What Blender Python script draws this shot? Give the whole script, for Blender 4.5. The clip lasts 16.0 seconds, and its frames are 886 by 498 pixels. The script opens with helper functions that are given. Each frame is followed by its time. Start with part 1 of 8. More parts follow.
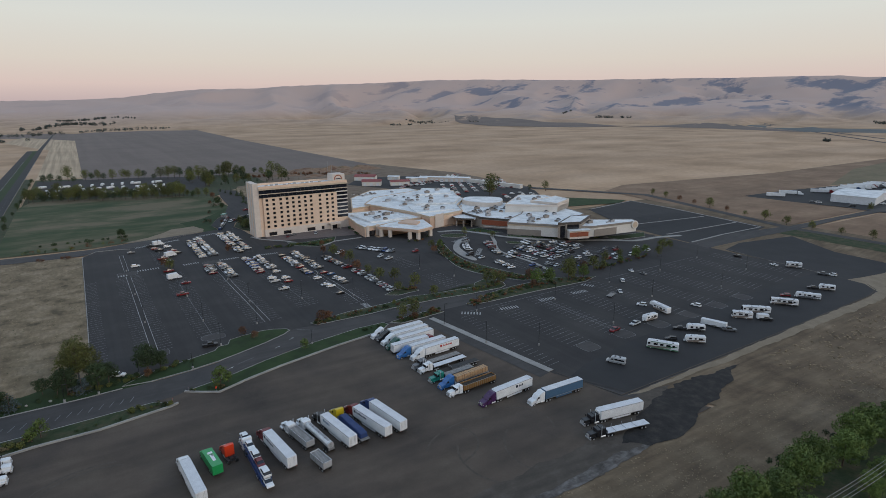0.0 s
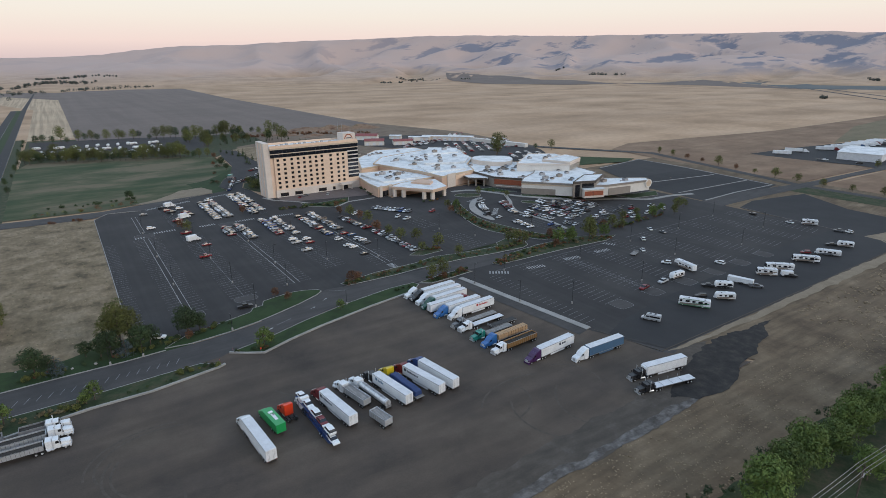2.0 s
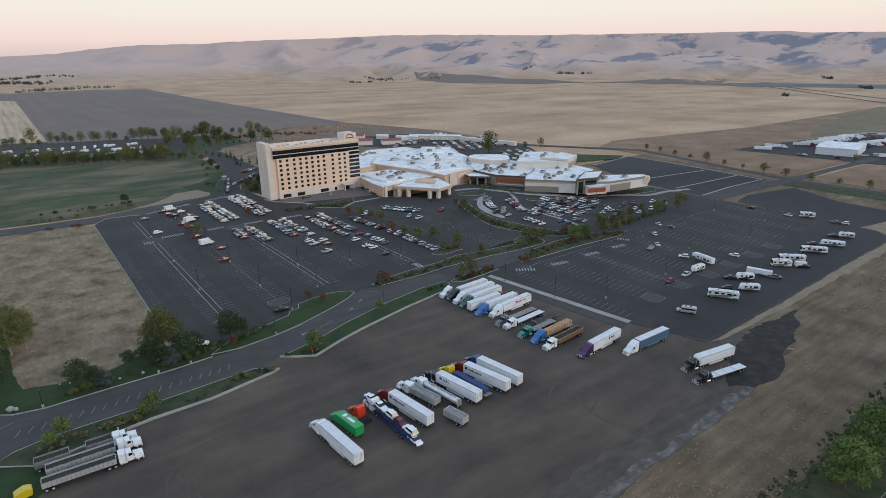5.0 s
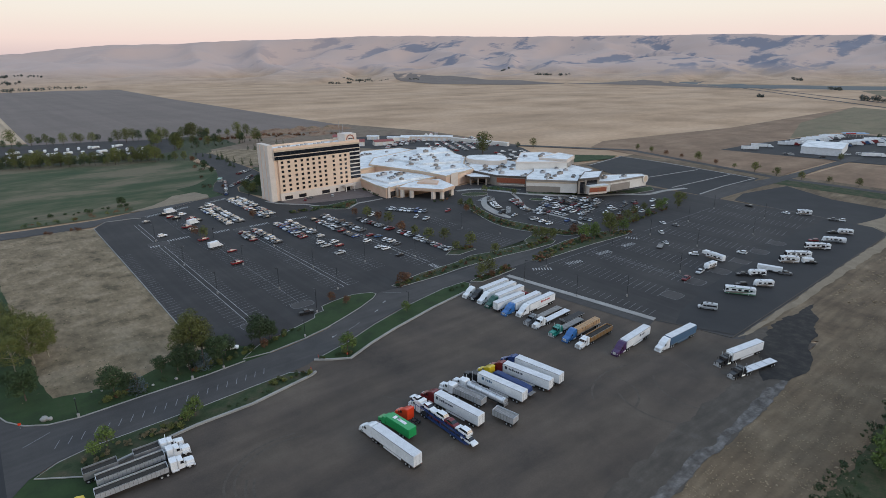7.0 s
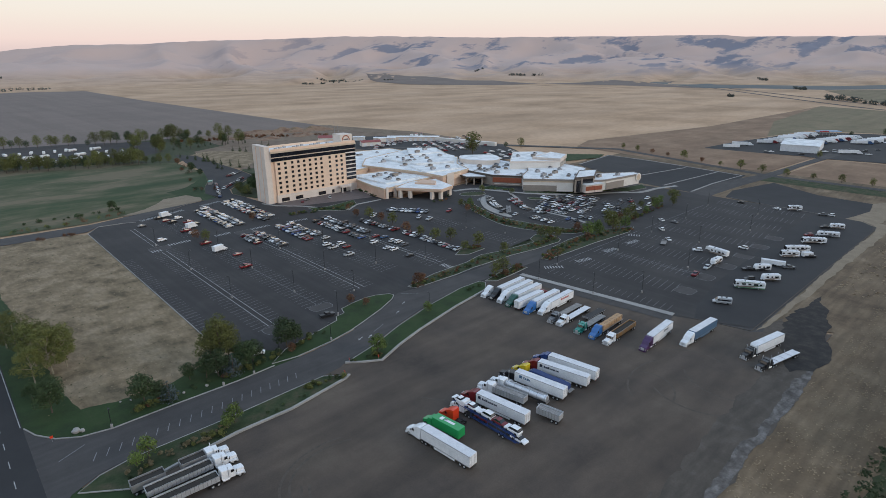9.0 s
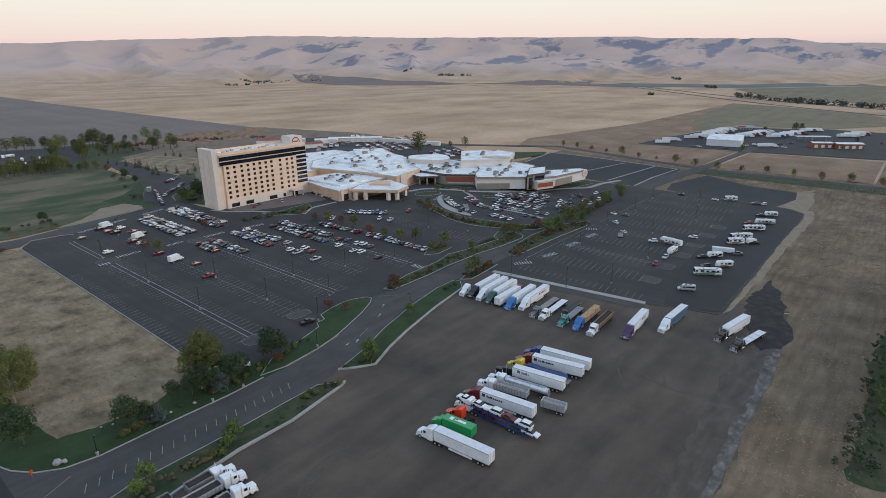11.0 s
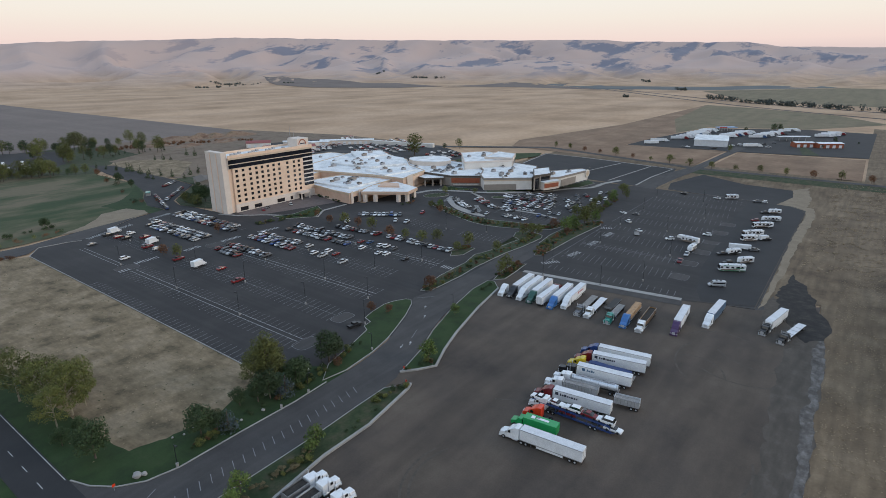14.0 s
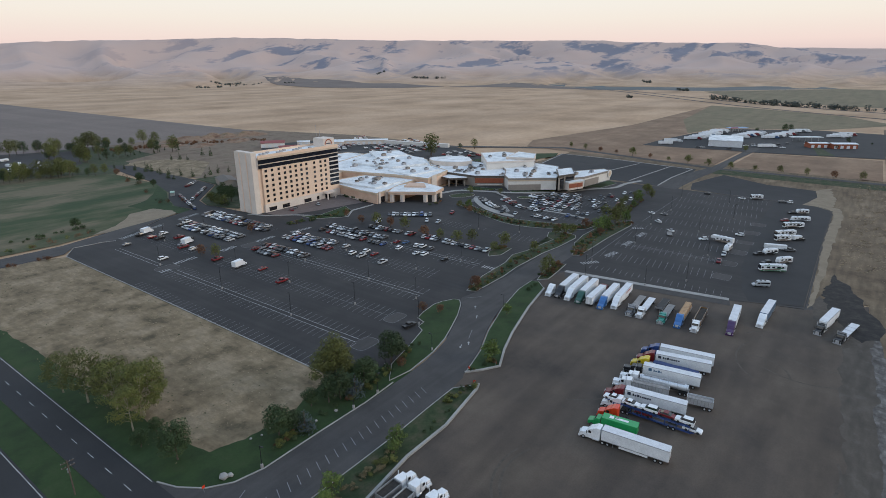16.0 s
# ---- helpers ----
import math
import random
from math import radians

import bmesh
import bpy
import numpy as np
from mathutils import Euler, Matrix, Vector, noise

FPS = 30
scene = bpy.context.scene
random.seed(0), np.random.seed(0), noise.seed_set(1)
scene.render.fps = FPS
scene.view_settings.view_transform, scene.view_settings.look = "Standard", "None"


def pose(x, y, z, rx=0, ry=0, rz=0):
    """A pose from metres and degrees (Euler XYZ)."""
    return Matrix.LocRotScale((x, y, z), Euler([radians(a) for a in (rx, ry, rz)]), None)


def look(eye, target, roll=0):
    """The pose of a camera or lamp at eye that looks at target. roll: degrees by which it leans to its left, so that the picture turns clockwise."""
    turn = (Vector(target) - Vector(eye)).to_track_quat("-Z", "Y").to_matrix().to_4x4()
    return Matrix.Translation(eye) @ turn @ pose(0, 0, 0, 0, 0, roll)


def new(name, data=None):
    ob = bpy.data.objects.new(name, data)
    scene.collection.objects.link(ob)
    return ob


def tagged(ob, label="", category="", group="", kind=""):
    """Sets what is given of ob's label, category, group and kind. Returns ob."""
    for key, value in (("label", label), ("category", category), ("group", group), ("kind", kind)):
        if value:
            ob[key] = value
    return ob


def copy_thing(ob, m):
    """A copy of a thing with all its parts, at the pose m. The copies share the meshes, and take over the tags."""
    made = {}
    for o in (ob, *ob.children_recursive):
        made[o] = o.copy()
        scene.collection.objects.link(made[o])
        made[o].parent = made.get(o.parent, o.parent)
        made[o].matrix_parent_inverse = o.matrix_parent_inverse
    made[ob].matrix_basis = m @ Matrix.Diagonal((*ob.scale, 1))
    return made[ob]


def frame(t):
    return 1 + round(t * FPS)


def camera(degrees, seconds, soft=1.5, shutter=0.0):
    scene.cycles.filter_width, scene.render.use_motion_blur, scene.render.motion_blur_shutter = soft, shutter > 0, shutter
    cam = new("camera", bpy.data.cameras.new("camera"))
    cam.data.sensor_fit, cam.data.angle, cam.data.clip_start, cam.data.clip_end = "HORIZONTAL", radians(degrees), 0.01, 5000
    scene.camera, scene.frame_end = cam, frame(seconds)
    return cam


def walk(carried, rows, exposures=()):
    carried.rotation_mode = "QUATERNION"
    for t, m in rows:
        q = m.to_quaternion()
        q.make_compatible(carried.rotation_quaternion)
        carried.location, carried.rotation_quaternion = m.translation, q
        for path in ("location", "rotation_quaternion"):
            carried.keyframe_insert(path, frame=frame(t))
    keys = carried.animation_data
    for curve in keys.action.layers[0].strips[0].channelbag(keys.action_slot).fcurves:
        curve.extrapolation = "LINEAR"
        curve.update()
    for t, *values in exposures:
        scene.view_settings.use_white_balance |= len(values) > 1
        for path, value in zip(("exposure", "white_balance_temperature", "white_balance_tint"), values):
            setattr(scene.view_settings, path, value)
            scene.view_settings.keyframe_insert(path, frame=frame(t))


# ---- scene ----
cam = camera(76.5, 16.0, soft=0.75)
PATH = [
    (0, (-0.13, -2.61, 89.83), (62.87, 95.13, 60.07), -0.4),
    (0.5, (-3.63, 0.13, 89.35), (59.48, 95.29, 52.39), -0.5),
    (1, (-7.66, 2.98, 89.54), (55.99, 97.43, 51.74), -0.5),
    (1.5, (-11.16, 5.47, 89.36), (52.43, 99.96, 51.56), -0.5),
    (2, (-14.38, 8.0, 89.31), (49.22, 102.49, 51.45), -0.5),
    (2.5, (-17.78, 10.42, 89.41), (45.69, 104.92, 51.49), -0.5),
    (3, (-21.48, 13.05, 89.28), (42.74, 107.06, 51.36), -0.5),
    (3.5, (-25.43, 15.63, 89.3), (40.26, 108.61, 51.44), -0.5),
    (4, (-29.34, 18.24, 89.49), (37.55, 110.3, 51.51), -0.5),
    (6.5, (-47.23, 32.44, 89.04), (25.03, 120.44, 51.18), -0.5),
    (7, (-50.79, 35.36, 89.12), (22.26, 122.69, 51.26), -0.4),
    (7.5, (-53.99, 38.33, 89.01), (20.23, 124.62, 51.21), -0.4),
    (8, (-57.51, 41.43, 88.95), (17.9, 126.79, 51.15), -0.4),
    (8.5, (-60.82, 44.49, 88.82), (15.56, 129.02, 51.02), -0.4),
    (9, (-64.01, 47.53, 88.85), (13.34, 131.14, 51.05), -0.4),
    (9.5, (-67.09, 50.38, 88.66), (11.4, 132.88, 50.92), -0.3),
    (10, (-70.02, 53.79, 88.7), (12.33, 132.43, 50.84), -0.4),
    (12.5, (-84.2, 71.43, 88.27), (4.84, 142.64, 50.71), -0.3),
    (13, (-86.94, 75.08, 88.21), (2.58, 145.69, 50.71), -0.3),
    (13.5, (-89.93, 78.62, 88.2), (0.48, 148.08, 50.76), -0.3),
    (14, (-92.51, 82.27, 87.95), (-1.28, 150.69, 50.57), -0.3),
    (14.5, (-95.63, 86.56, 87.95), (-3.99, 154.51, 50.57), -0.2),
    (15, (-98.76, 90.58, 88.02), (-7.26, 158.54, 50.64), -0.3),
    (15.5, (-101.71, 94.72, 87.99), (-10.2, 162.67, 50.61), -0.2),
    (16, (-104.49, 98.9, 87.85), (-12.84, 166.76, 50.53), -0.2),
]
walk(cam, [(t, look(eye, target, roll)) for t, eye, target, roll in PATH],
     exposures=[(0, -0.38, 6400, 10), (0.3, -0.40, 6400, 10), (0.5, -0.36, 6400, 10), (0.75, -0.18, 6400, 10), (1.0, -0.03, 6400, 10), (1.5, 0.02, 6400, 10), (16, 0.02, 6400, 10)])

# ---- sky, sun ----
world = bpy.data.worlds.new("dusk_sky")
scene.world = world
world.use_nodes = True
wn, wl = world.node_tree.nodes, world.node_tree.links
wn.clear()
w_out = wn.new("ShaderNodeOutputWorld")
w_bg = wn.new("ShaderNodeBackground")
w_sky = wn.new("ShaderNodeTexSky")
w_sky.sky_type = "NISHITA"
w_sky.sun_disc = False
w_sky.sun_elevation = radians(2.0)
w_sky.sun_rotation = radians(152)
w_gain = wn.new("ShaderNodeVectorMath")
w_gain.operation = "SCALE"
w_gain.inputs["Scale"].default_value = 0.10
w_co = wn.new("ShaderNodeTexCoord")
w_sep = wn.new("ShaderNodeSeparateXYZ")
w_ramp = wn.new("ShaderNodeValToRGB")
w_mix = wn.new("ShaderNodeMix")
w_mix.data_type = "RGBA"
w_mix.inputs["Factor"].default_value = 0.94
wl.new(w_co.outputs["Generated"], w_sep.inputs[0])
wl.new(w_sep.outputs["Z"], w_ramp.inputs[0])
SKY_STOPS = [(0.0, (0.70, 0.55, 0.56)), (0.035, (0.98, 0.78, 0.71)), (0.07, (1.0, 0.90, 0.79)),
             (0.13, (1.0, 1.0, 0.92)), (0.25, (0.80, 0.90, 1.0)), (1.0, (0.42, 0.62, 0.92))]
while len(w_ramp.color_ramp.elements) < len(SKY_STOPS):
    w_ramp.color_ramp.elements.new(0.5)
for el, (p, c) in zip(w_ramp.color_ramp.elements, SKY_STOPS):
    el.position, el.color = p, (*c, 1)
wl.new(w_sky.outputs[0], w_gain.inputs[0])
wl.new(w_gain.outputs[0], w_mix.inputs["A"])
wl.new(w_ramp.outputs[0], w_mix.inputs["B"])
wl.new(w_mix.outputs["Result"], w_bg.inputs["Color"])
w_bg.inputs["Strength"].default_value = 0.96
wl.new(w_bg.outputs[0], w_out.inputs["Surface"])

sun_data = bpy.data.lights.new("sun", "SUN")
sun_data.energy, sun_data.angle, sun_data.color = 0.92, radians(24), (1.0, 0.86, 0.70)
sun = new("sun", sun_data)
sun.matrix_world = look((95, -180, 62), (0, 0, 0))


# ---- materials ----
def rgba(c):
    return (*c, 1.0)


def surface(name, cols, size=4.0, fine=0.3, rough=0.9, bump=0.0, stretch=(1, 1, 1), metal=0.0, streak=None, spread=(0.3, 0.7), turn=0.0, coat=0.0, vary=0.0):
    """Two scales of variation in world metres: broad patches of cols, with a finer grain over them."""
    m = bpy.data.materials.new(name)
    m.use_nodes = True
    n, l = m.node_tree.nodes, m.node_tree.links
    b = n["Principled BSDF"]
    b.inputs["Roughness"].default_value = rough
    b.inputs["Metallic"].default_value = metal
    b.inputs["Coat Weight"].default_value = coat
    geo = n.new("ShaderNodeNewGeometry")
    mp = n.new("ShaderNodeMapping")
    mp.inputs["Scale"].default_value = stretch
    mp.inputs["Rotation"].default_value = (0, 0, radians(turn))
    l.new(geo.outputs["Position"], mp.inputs["Vector"])
    broad = n.new("ShaderNodeTexNoise")
    broad.inputs["Scale"].default_value = 1.0 / size
    broad.inputs["Detail"].default_value = 8
    broad.inputs["Roughness"].default_value = 0.62
    grain = n.new("ShaderNodeTexNoise")
    grain.inputs["Scale"].default_value = 1.0 / fine
    grain.inputs["Detail"].default_value = 3
    l.new(mp.outputs[0], broad.inputs["Vector"])
    l.new(mp.outputs[0], grain.inputs["Vector"])
    ramp = n.new("ShaderNodeValToRGB")
    while len(ramp.color_ramp.elements) < len(cols):
        ramp.color_ramp.elements.new(0.5)
    for i, (el, c) in enumerate(zip(ramp.color_ramp.elements, cols)):
        el.position = spread[0] + (spread[1] - spread[0]) * i / max(1, len(cols) - 1)
        el.color = rgba(c)
    l.new(broad.outputs["Fac"], ramp.inputs["Fac"])
    shade = n.new("ShaderNodeMapRange")
    shade.inputs["To Min"].default_value, shade.inputs["To Max"].default_value = 0.78, 1.22
    l.new(grain.outputs["Fac"], shade.inputs["Value"])
    mul = n.new("ShaderNodeVectorMath")
    mul.operation = "SCALE"
    l.new(ramp.outputs["Color"], mul.inputs[0])
    l.new(shade.outputs["Result"], mul.inputs["Scale"])
    last = mul.outputs[0]
    if vary:
        info = n.new("ShaderNodeObjectInfo")
        rng = n.new("ShaderNodeMapRange")
        rng.inputs["To Min"].default_value, rng.inputs["To Max"].default_value = 1 - vary, 1 + vary
        l.new(info.outputs["Random"], rng.inputs["Value"])
        mul2 = n.new("ShaderNodeVectorMath")
        mul2.operation = "SCALE"
        l.new(last, mul2.inputs[0])
        l.new(rng.outputs["Result"], mul2.inputs["Scale"])
        last = mul2.outputs[0]
    if streak:
        wave = n.new("ShaderNodeTexNoise")
        wave.inputs["Scale"].default_value = 1.0
        wave.inputs["Detail"].default_value = 4
        mp2 = n.new("ShaderNodeMapping")
        mp2.inputs["Scale"].default_value = streak[0]
        mp2.inputs["Rotation"].default_value = (0, 0, radians(streak[2] if len(streak) > 2 else 0))
        l.new(geo.outputs["Position"], mp2.inputs["Vector"])
        l.new(mp2.outputs[0], wave.inputs["Vector"])
        r3 = n.new("ShaderNodeMapRange")
        r3.inputs["From Min"].default_value, r3.inputs["From Max"].default_value = 0.35, 0.65
        r3.inputs["To Min"].default_value, r3.inputs["To Max"].default_value = 1 - streak[1], 1 + streak[1]
        l.new(wave.outputs["Fac"], r3.inputs["Value"])
        mul3 = n.new("ShaderNodeVectorMath")
        mul3.operation = "SCALE"
        l.new(last, mul3.inputs[0])
        l.new(r3.outputs["Result"], mul3.inputs["Scale"])
        last = mul3.outputs[0]
    l.new(last, b.inputs["Base Color"])
    if bump:
        bp = n.new("ShaderNodeBump")
        bp.inputs["Strength"].default_value = 0.6
        bp.inputs["Distance"].default_value = bump
        l.new(grain.outputs["Fac"], bp.inputs["Height"])
        l.new(bp.outputs[0], b.inputs["Normal"])
    return m


M = {}
M["straw"] = surface("dry_straw_field", [(0.315, 0.200, 0.116), (0.425, 0.278, 0.170), (0.490, 0.330, 0.212)], 150, 7, 0.95, stretch=(1, 1, 1), spread=(0.34, 0.62), streak=((0.0018, 0.012, 1), 0.12, -24))
M["plowed"] = surface("plowed_earth", [(0.142, 0.110, 0.094), (0.180, 0.142, 0.121)], 120, 5, 0.95, streak=((0.05, 0.002, 1), 0.07, 0))
M["stubble"] = surface("cut_stubble", [(0.40, 0.29, 0.19), (0.47, 0.36, 0.24)], 60, 4, 0.95, streak=((0.22, 0.004, 1), 0.22, 0))
M["brown_field"] = surface("brown_fallow_field", [(0.165, 0.098, 0.058), (0.215, 0.134, 0.082), (0.27, 0.178, 0.112)], 38, 4, 0.95, spread=(0.32, 0.66), streak=((0.006, 0.06, 1), 0.10, -10))
M["olive_field"] = surface("green_brown_field", [(0.100, 0.098, 0.050), (0.18, 0.142, 0.084), (0.125, 0.112, 0.060)], 45, 4, 0.95, streak=((0.005, 0.05, 1), 0.1, -10))
M["blue_field"] = surface("grey_green_far_field", [(0.085, 0.100, 0.105), (0.135, 0.140, 0.135)], 160, 9, 0.95)
M["scrub"] = surface("dry_scrub_ground", [(0.085, 0.066, 0.036), (0.160, 0.117, 0.067), (0.205, 0.152, 0.090), (0.255, 0.193, 0.122)], 10, 0.6, 0.95, bump=0.08, spread=(0.33, 0.60), streak=((0.6, 0.25, 1), 0.16, 0))
M["scrub_slope"] = surface("coarse_scrub_slope", [(0.080, 0.054, 0.032), (0.128, 0.089, 0.053), (0.162, 0.116, 0.071), (0.215, 0.158, 0.102)], 16, 0.7, 0.95, bump=0.10, spread=(0.30, 0.70), streak=((0.05, 0.5, 1), 0.20, 4))
M["rough"] = surface("rough_brown_earth", [(0.095, 0.066, 0.045), (0.15, 0.106, 0.073), (0.19, 0.14, 0.098), (0.09, 0.08, 0.045)], 16, 1.5, 0.95, spread=(0.3, 0.7))
M["pavers"] = surface("pinkish_grey_pavers", [(0.125, 0.098, 0.090), (0.175, 0.140, 0.128)], 3, 0.4, 0.9)
M["spoil"] = surface("reddish_spoil", [(0.11, 0.062, 0.042), (0.19, 0.115, 0.075), (0.25, 0.17, 0.115), (0.10, 0.085, 0.05)], 9, 1.2, 0.95, spread=(0.3, 0.7))
M["gravel_track"] = surface("churned_gravel", [(0.060, 0.049, 0.040), (0.100, 0.082, 0.065)], 1.5, 0.3, 0.95)
M["pasture"] = surface("patchy_pasture", [(0.020, 0.044, 0.011), (0.034, 0.056, 0.017), (0.075, 0.078, 0.036), (0.140, 0.115, 0.068)], 42, 3, 0.95, stretch=(0.45, 1, 1), spread=(0.36, 0.58))
M["lawn"] = surface("mown_lawn", [(0.013, 0.031, 0.006), (0.021, 0.047, 0.009), (0.036, 0.050, 0.016)], 7, 0.5, 0.95, bump=0.03, spread=(0.35, 0.75))
M["verge"] = surface("shaded_verge_grass", [(0.016, 0.034, 0.009), (0.030, 0.046, 0.015), (0.055, 0.054, 0.026), (0.085, 0.070, 0.040)], 4, 0.5, 0.95, bump=0.05, spread=(0.34, 0.72))
M["asphalt"] = surface("asphalt", [(0.022, 0.0205, 0.021), (0.031, 0.0285, 0.0285), (0.046, 0.042, 0.040)], 24, 0.25, 0.88, bump=0.004, spread=(0.28, 0.72), streak=((0.5, 0.012, 1), 0.10, 0))
M["asphalt_old"] = surface("worn_asphalt", [(0.047, 0.043, 0.042), (0.070, 0.065, 0.062)], 9, 0.25, 0.9, bump=0.004, streak=((0.015, 0.5, 1), 0.10, 0))
M["asphalt_new"] = surface("new_dark_asphalt", [(0.018, 0.018, 0.0195), (0.028, 0.0275, 0.029)], 15, 0.25, 0.85)
M["gravel"] = surface("packed_gravel", [(0.046, 0.037, 0.031), (0.072, 0.056, 0.045), (0.090, 0.069, 0.053), (0.112, 0.088, 0.067)], 22, 0.35, 0.95, bump=0.02, spread=(0.28, 0.70), streak=((0.02, 0.16, 1), 0.16, 28))
M["dust"] = surface("pale_gravel_dust", [(0.070, 0.060, 0.052), (0.115, 0.103, 0.094), (0.165, 0.152, 0.142)], 2.2, 0.4, 0.95, spread=(0.36, 0.66), streak=((0.3, 0.9, 1), 0.25, 6))
M["dust_thin"] = surface("thin_dust_over_gravel", [(0.070, 0.058, 0.047), (0.080, 0.066, 0.053), (0.105, 0.090, 0.077)], 4, 0.4, 0.95, spread=(0.36, 0.74), streak=((0.1, 0.5, 1), 0.16, 6))
M["dust_tan"] = surface("bare_tan_earth", [(0.20, 0.155, 0.105), (0.27, 0.215, 0.15)], 6, 0.5, 0.95)
M["black_pile"] = surface("black_asphalt_millings", [(0.010, 0.009, 0.009), (0.022, 0.020, 0.019), (0.048, 0.041, 0.035)], 3, 0.3, 0.95, bump=0.06)
M["concrete"] = surface("concrete", [(0.26, 0.25, 0.235), (0.36, 0.345, 0.325)], 5, 0.4, 0.9, bump=0.004)
M["paint"] = surface("worn_white_road_paint", [(0.22, 0.22, 0.22), (0.48, 0.48, 0.47)], 2.5, 0.25, 0.8)
M["paint_faint"] = surface("faded_road_paint", [(0.14, 0.14, 0.145), (0.28, 0.28, 0.285)], 3, 0.3, 0.85)
M["stucco"] = surface("warm_beige_stucco", [(0.72, 0.525, 0.385), (0.80, 0.60, 0.455)], 6, 0.3, 0.9)
M["stucco_pale"] = surface("pale_stucco", [(0.63, 0.545, 0.475), (0.72, 0.63, 0.56)], 6, 0.3, 0.9)
M["stucco_pink"] = surface("salmon_stucco", [(0.60, 0.41, 0.30), (0.68, 0.49, 0.375)], 6, 0.3, 0.9)
M["stucco_grey"] = surface("taupe_stucco", [(0.25, 0.215, 0.185), (0.31, 0.27, 0.235)], 6, 0.3, 0.9)
M["white_wall"] = surface("white_painted_wall", [(0.66, 0.62, 0.57), (0.74, 0.70, 0.65)], 6, 0.4, 0.85)
M["rust_brick"] = surface("rust_red_cladding", [(0.26, 0.072, 0.035), (0.34, 0.10, 0.05)], 2, 0.3, 0.8)
M["roof_white"] = surface("white_roof_membrane", [(0.56, 0.575, 0.58), (0.74, 0.75, 0.75), (0.84, 0.85, 0.85)], 7, 0.6, 0.7, spread=(0.34, 0.66))
M["trim_dark"] = surface("dark_brown_trim", [(0.07, 0.055, 0.045), (0.10, 0.08, 0.065)], 2, 0.3, 0.6)
M["trim_pale"] = surface("pale_cornice", [(0.52, 0.40, 0.29), (0.62, 0.49, 0.37)], 3, 0.3, 0.85)
M["steel"] = surface("galvanised_steel", [(0.30, 0.30, 0.31), (0.45, 0.45, 0.46)], 1.5, 0.1, 0.45, metal=0.7)
M["roof_red"] = surface("red_metal_roof", [(0.23, 0.055, 0.05), (0.29, 0.08, 0.07)], 3, 0.4, 0.6)
M["leaf_green"] = surface("summer_leaves", [(0.034, 0.063, 0.011), (0.085, 0.126, 0.023), (0.155, 0.200, 0.042)], 1.6, 0.3, 0.8, vary=0.25)
M["leaf_olive"] = surface("turning_leaves", [(0.050, 0.066, 0.014), (0.100, 0.108, 0.024), (0.155, 0.148, 0.036)], 1.6, 0.3, 0.8, vary=0.25)
M["leaf_dark"] = surface("dark_leaves", [(0.018, 0.034, 0.010), (0.036, 0.060, 0.018), (0.062, 0.088, 0.030)], 1.6, 0.3, 0.85, vary=0.25)
# Leaf colour greyed and paled to stand in for distance haze.
M["leaf_far"] = surface("haze_greyed_far_leaves", [(0.050, 0.060, 0.052), (0.085, 0.097, 0.085)], 20, 3, 0.9)
M["leaf_blue"] = surface("blue_spruce_needles", [(0.045, 0.062, 0.062), (0.085, 0.11, 0.115)], 1.2, 0.3, 0.85)
M["leaf_red"] = surface("reddish_autumn_leaves", [(0.075, 0.028, 0.015), (0.14, 0.06, 0.028), (0.17, 0.10, 0.035)], 1.2, 0.3, 0.85, vary=0.3)
M["dry_grass"] = surface("dry_grass_tufts", [(0.13, 0.105, 0.055), (0.22, 0.175, 0.095)], 1.5, 0.2, 0.95)
M["bark"] = surface("grey_brown_bark", [(0.06, 0.045, 0.035), (0.13, 0.10, 0.08)], 0.6, 0.08, 0.95)
M["bark_pale"] = surface("pale_birch_bark", [(0.20, 0.17, 0.12), (0.34, 0.30, 0.22)], 0.8, 0.1, 0.9)


def plain(name, col, rough=0.5, metal=0.0, coat=0.0, dirt=0.18):
    """A paint or plastic with slight grime."""
    c2 = tuple(v * (1 - dirt) for v in col)
    return surface(name, [c2, col], 2.2, 0.25, rough, metal=metal, coat=coat)


def glass(name, col, rough=0.08):
    m = plain(name, col, rough, dirt=0.3)
    b = m.node_tree.nodes["Principled BSDF"]
    b.inputs["Specular IOR Level"].default_value = 0.8
    return m


M["glass_dark"] = glass("dark_window_glass", (0.020, 0.020, 0.024))
M["glass_band"] = glass("black_glass_band", (0.010, 0.013, 0.022))
M["rubber"] = plain("black_rubber", (0.018, 0.018, 0.018), 0.85)
M["black"] = plain("black_paint", (0.014, 0.014, 0.016), 0.35)
M["chrome"] = plain("polished_aluminium", (0.74, 0.75, 0.77), 0.32, metal=0.55)
M["white"] = plain("white_vehicle_paint", (0.85, 0.86, 0.87), 0.35)
M["trailer_white"] = plain("white_trailer_side", (0.84, 0.85, 0.86), 0.5)
M["trailer_roof"] = plain("dusty_trailer_roof", (0.74, 0.75, 0.77), 0.65)
M["frame_dark"] = plain("dark_chassis", (0.035, 0.034, 0.034), 0.7)


# ---- helpers for building ----
def part(name, bm, material, parent=None, label=""):
    me = bpy.data.meshes.new(name)
    bm.to_mesh(me)
    bm.free()
    me.materials.append(M[material] if isinstance(material, str) else material)
    ob = new(name, me)
    if parent is not None:
        ob.parent = parent
    if label:
        ob["label"] = label
    return ob


def base(name, x=0, y=0, z=0, rz=0):
    ob = new(name)
    ob.empty_display_size = 0.5
    ob.matrix_basis = pose(x, y, z, 0, 0, rz)
    return ob


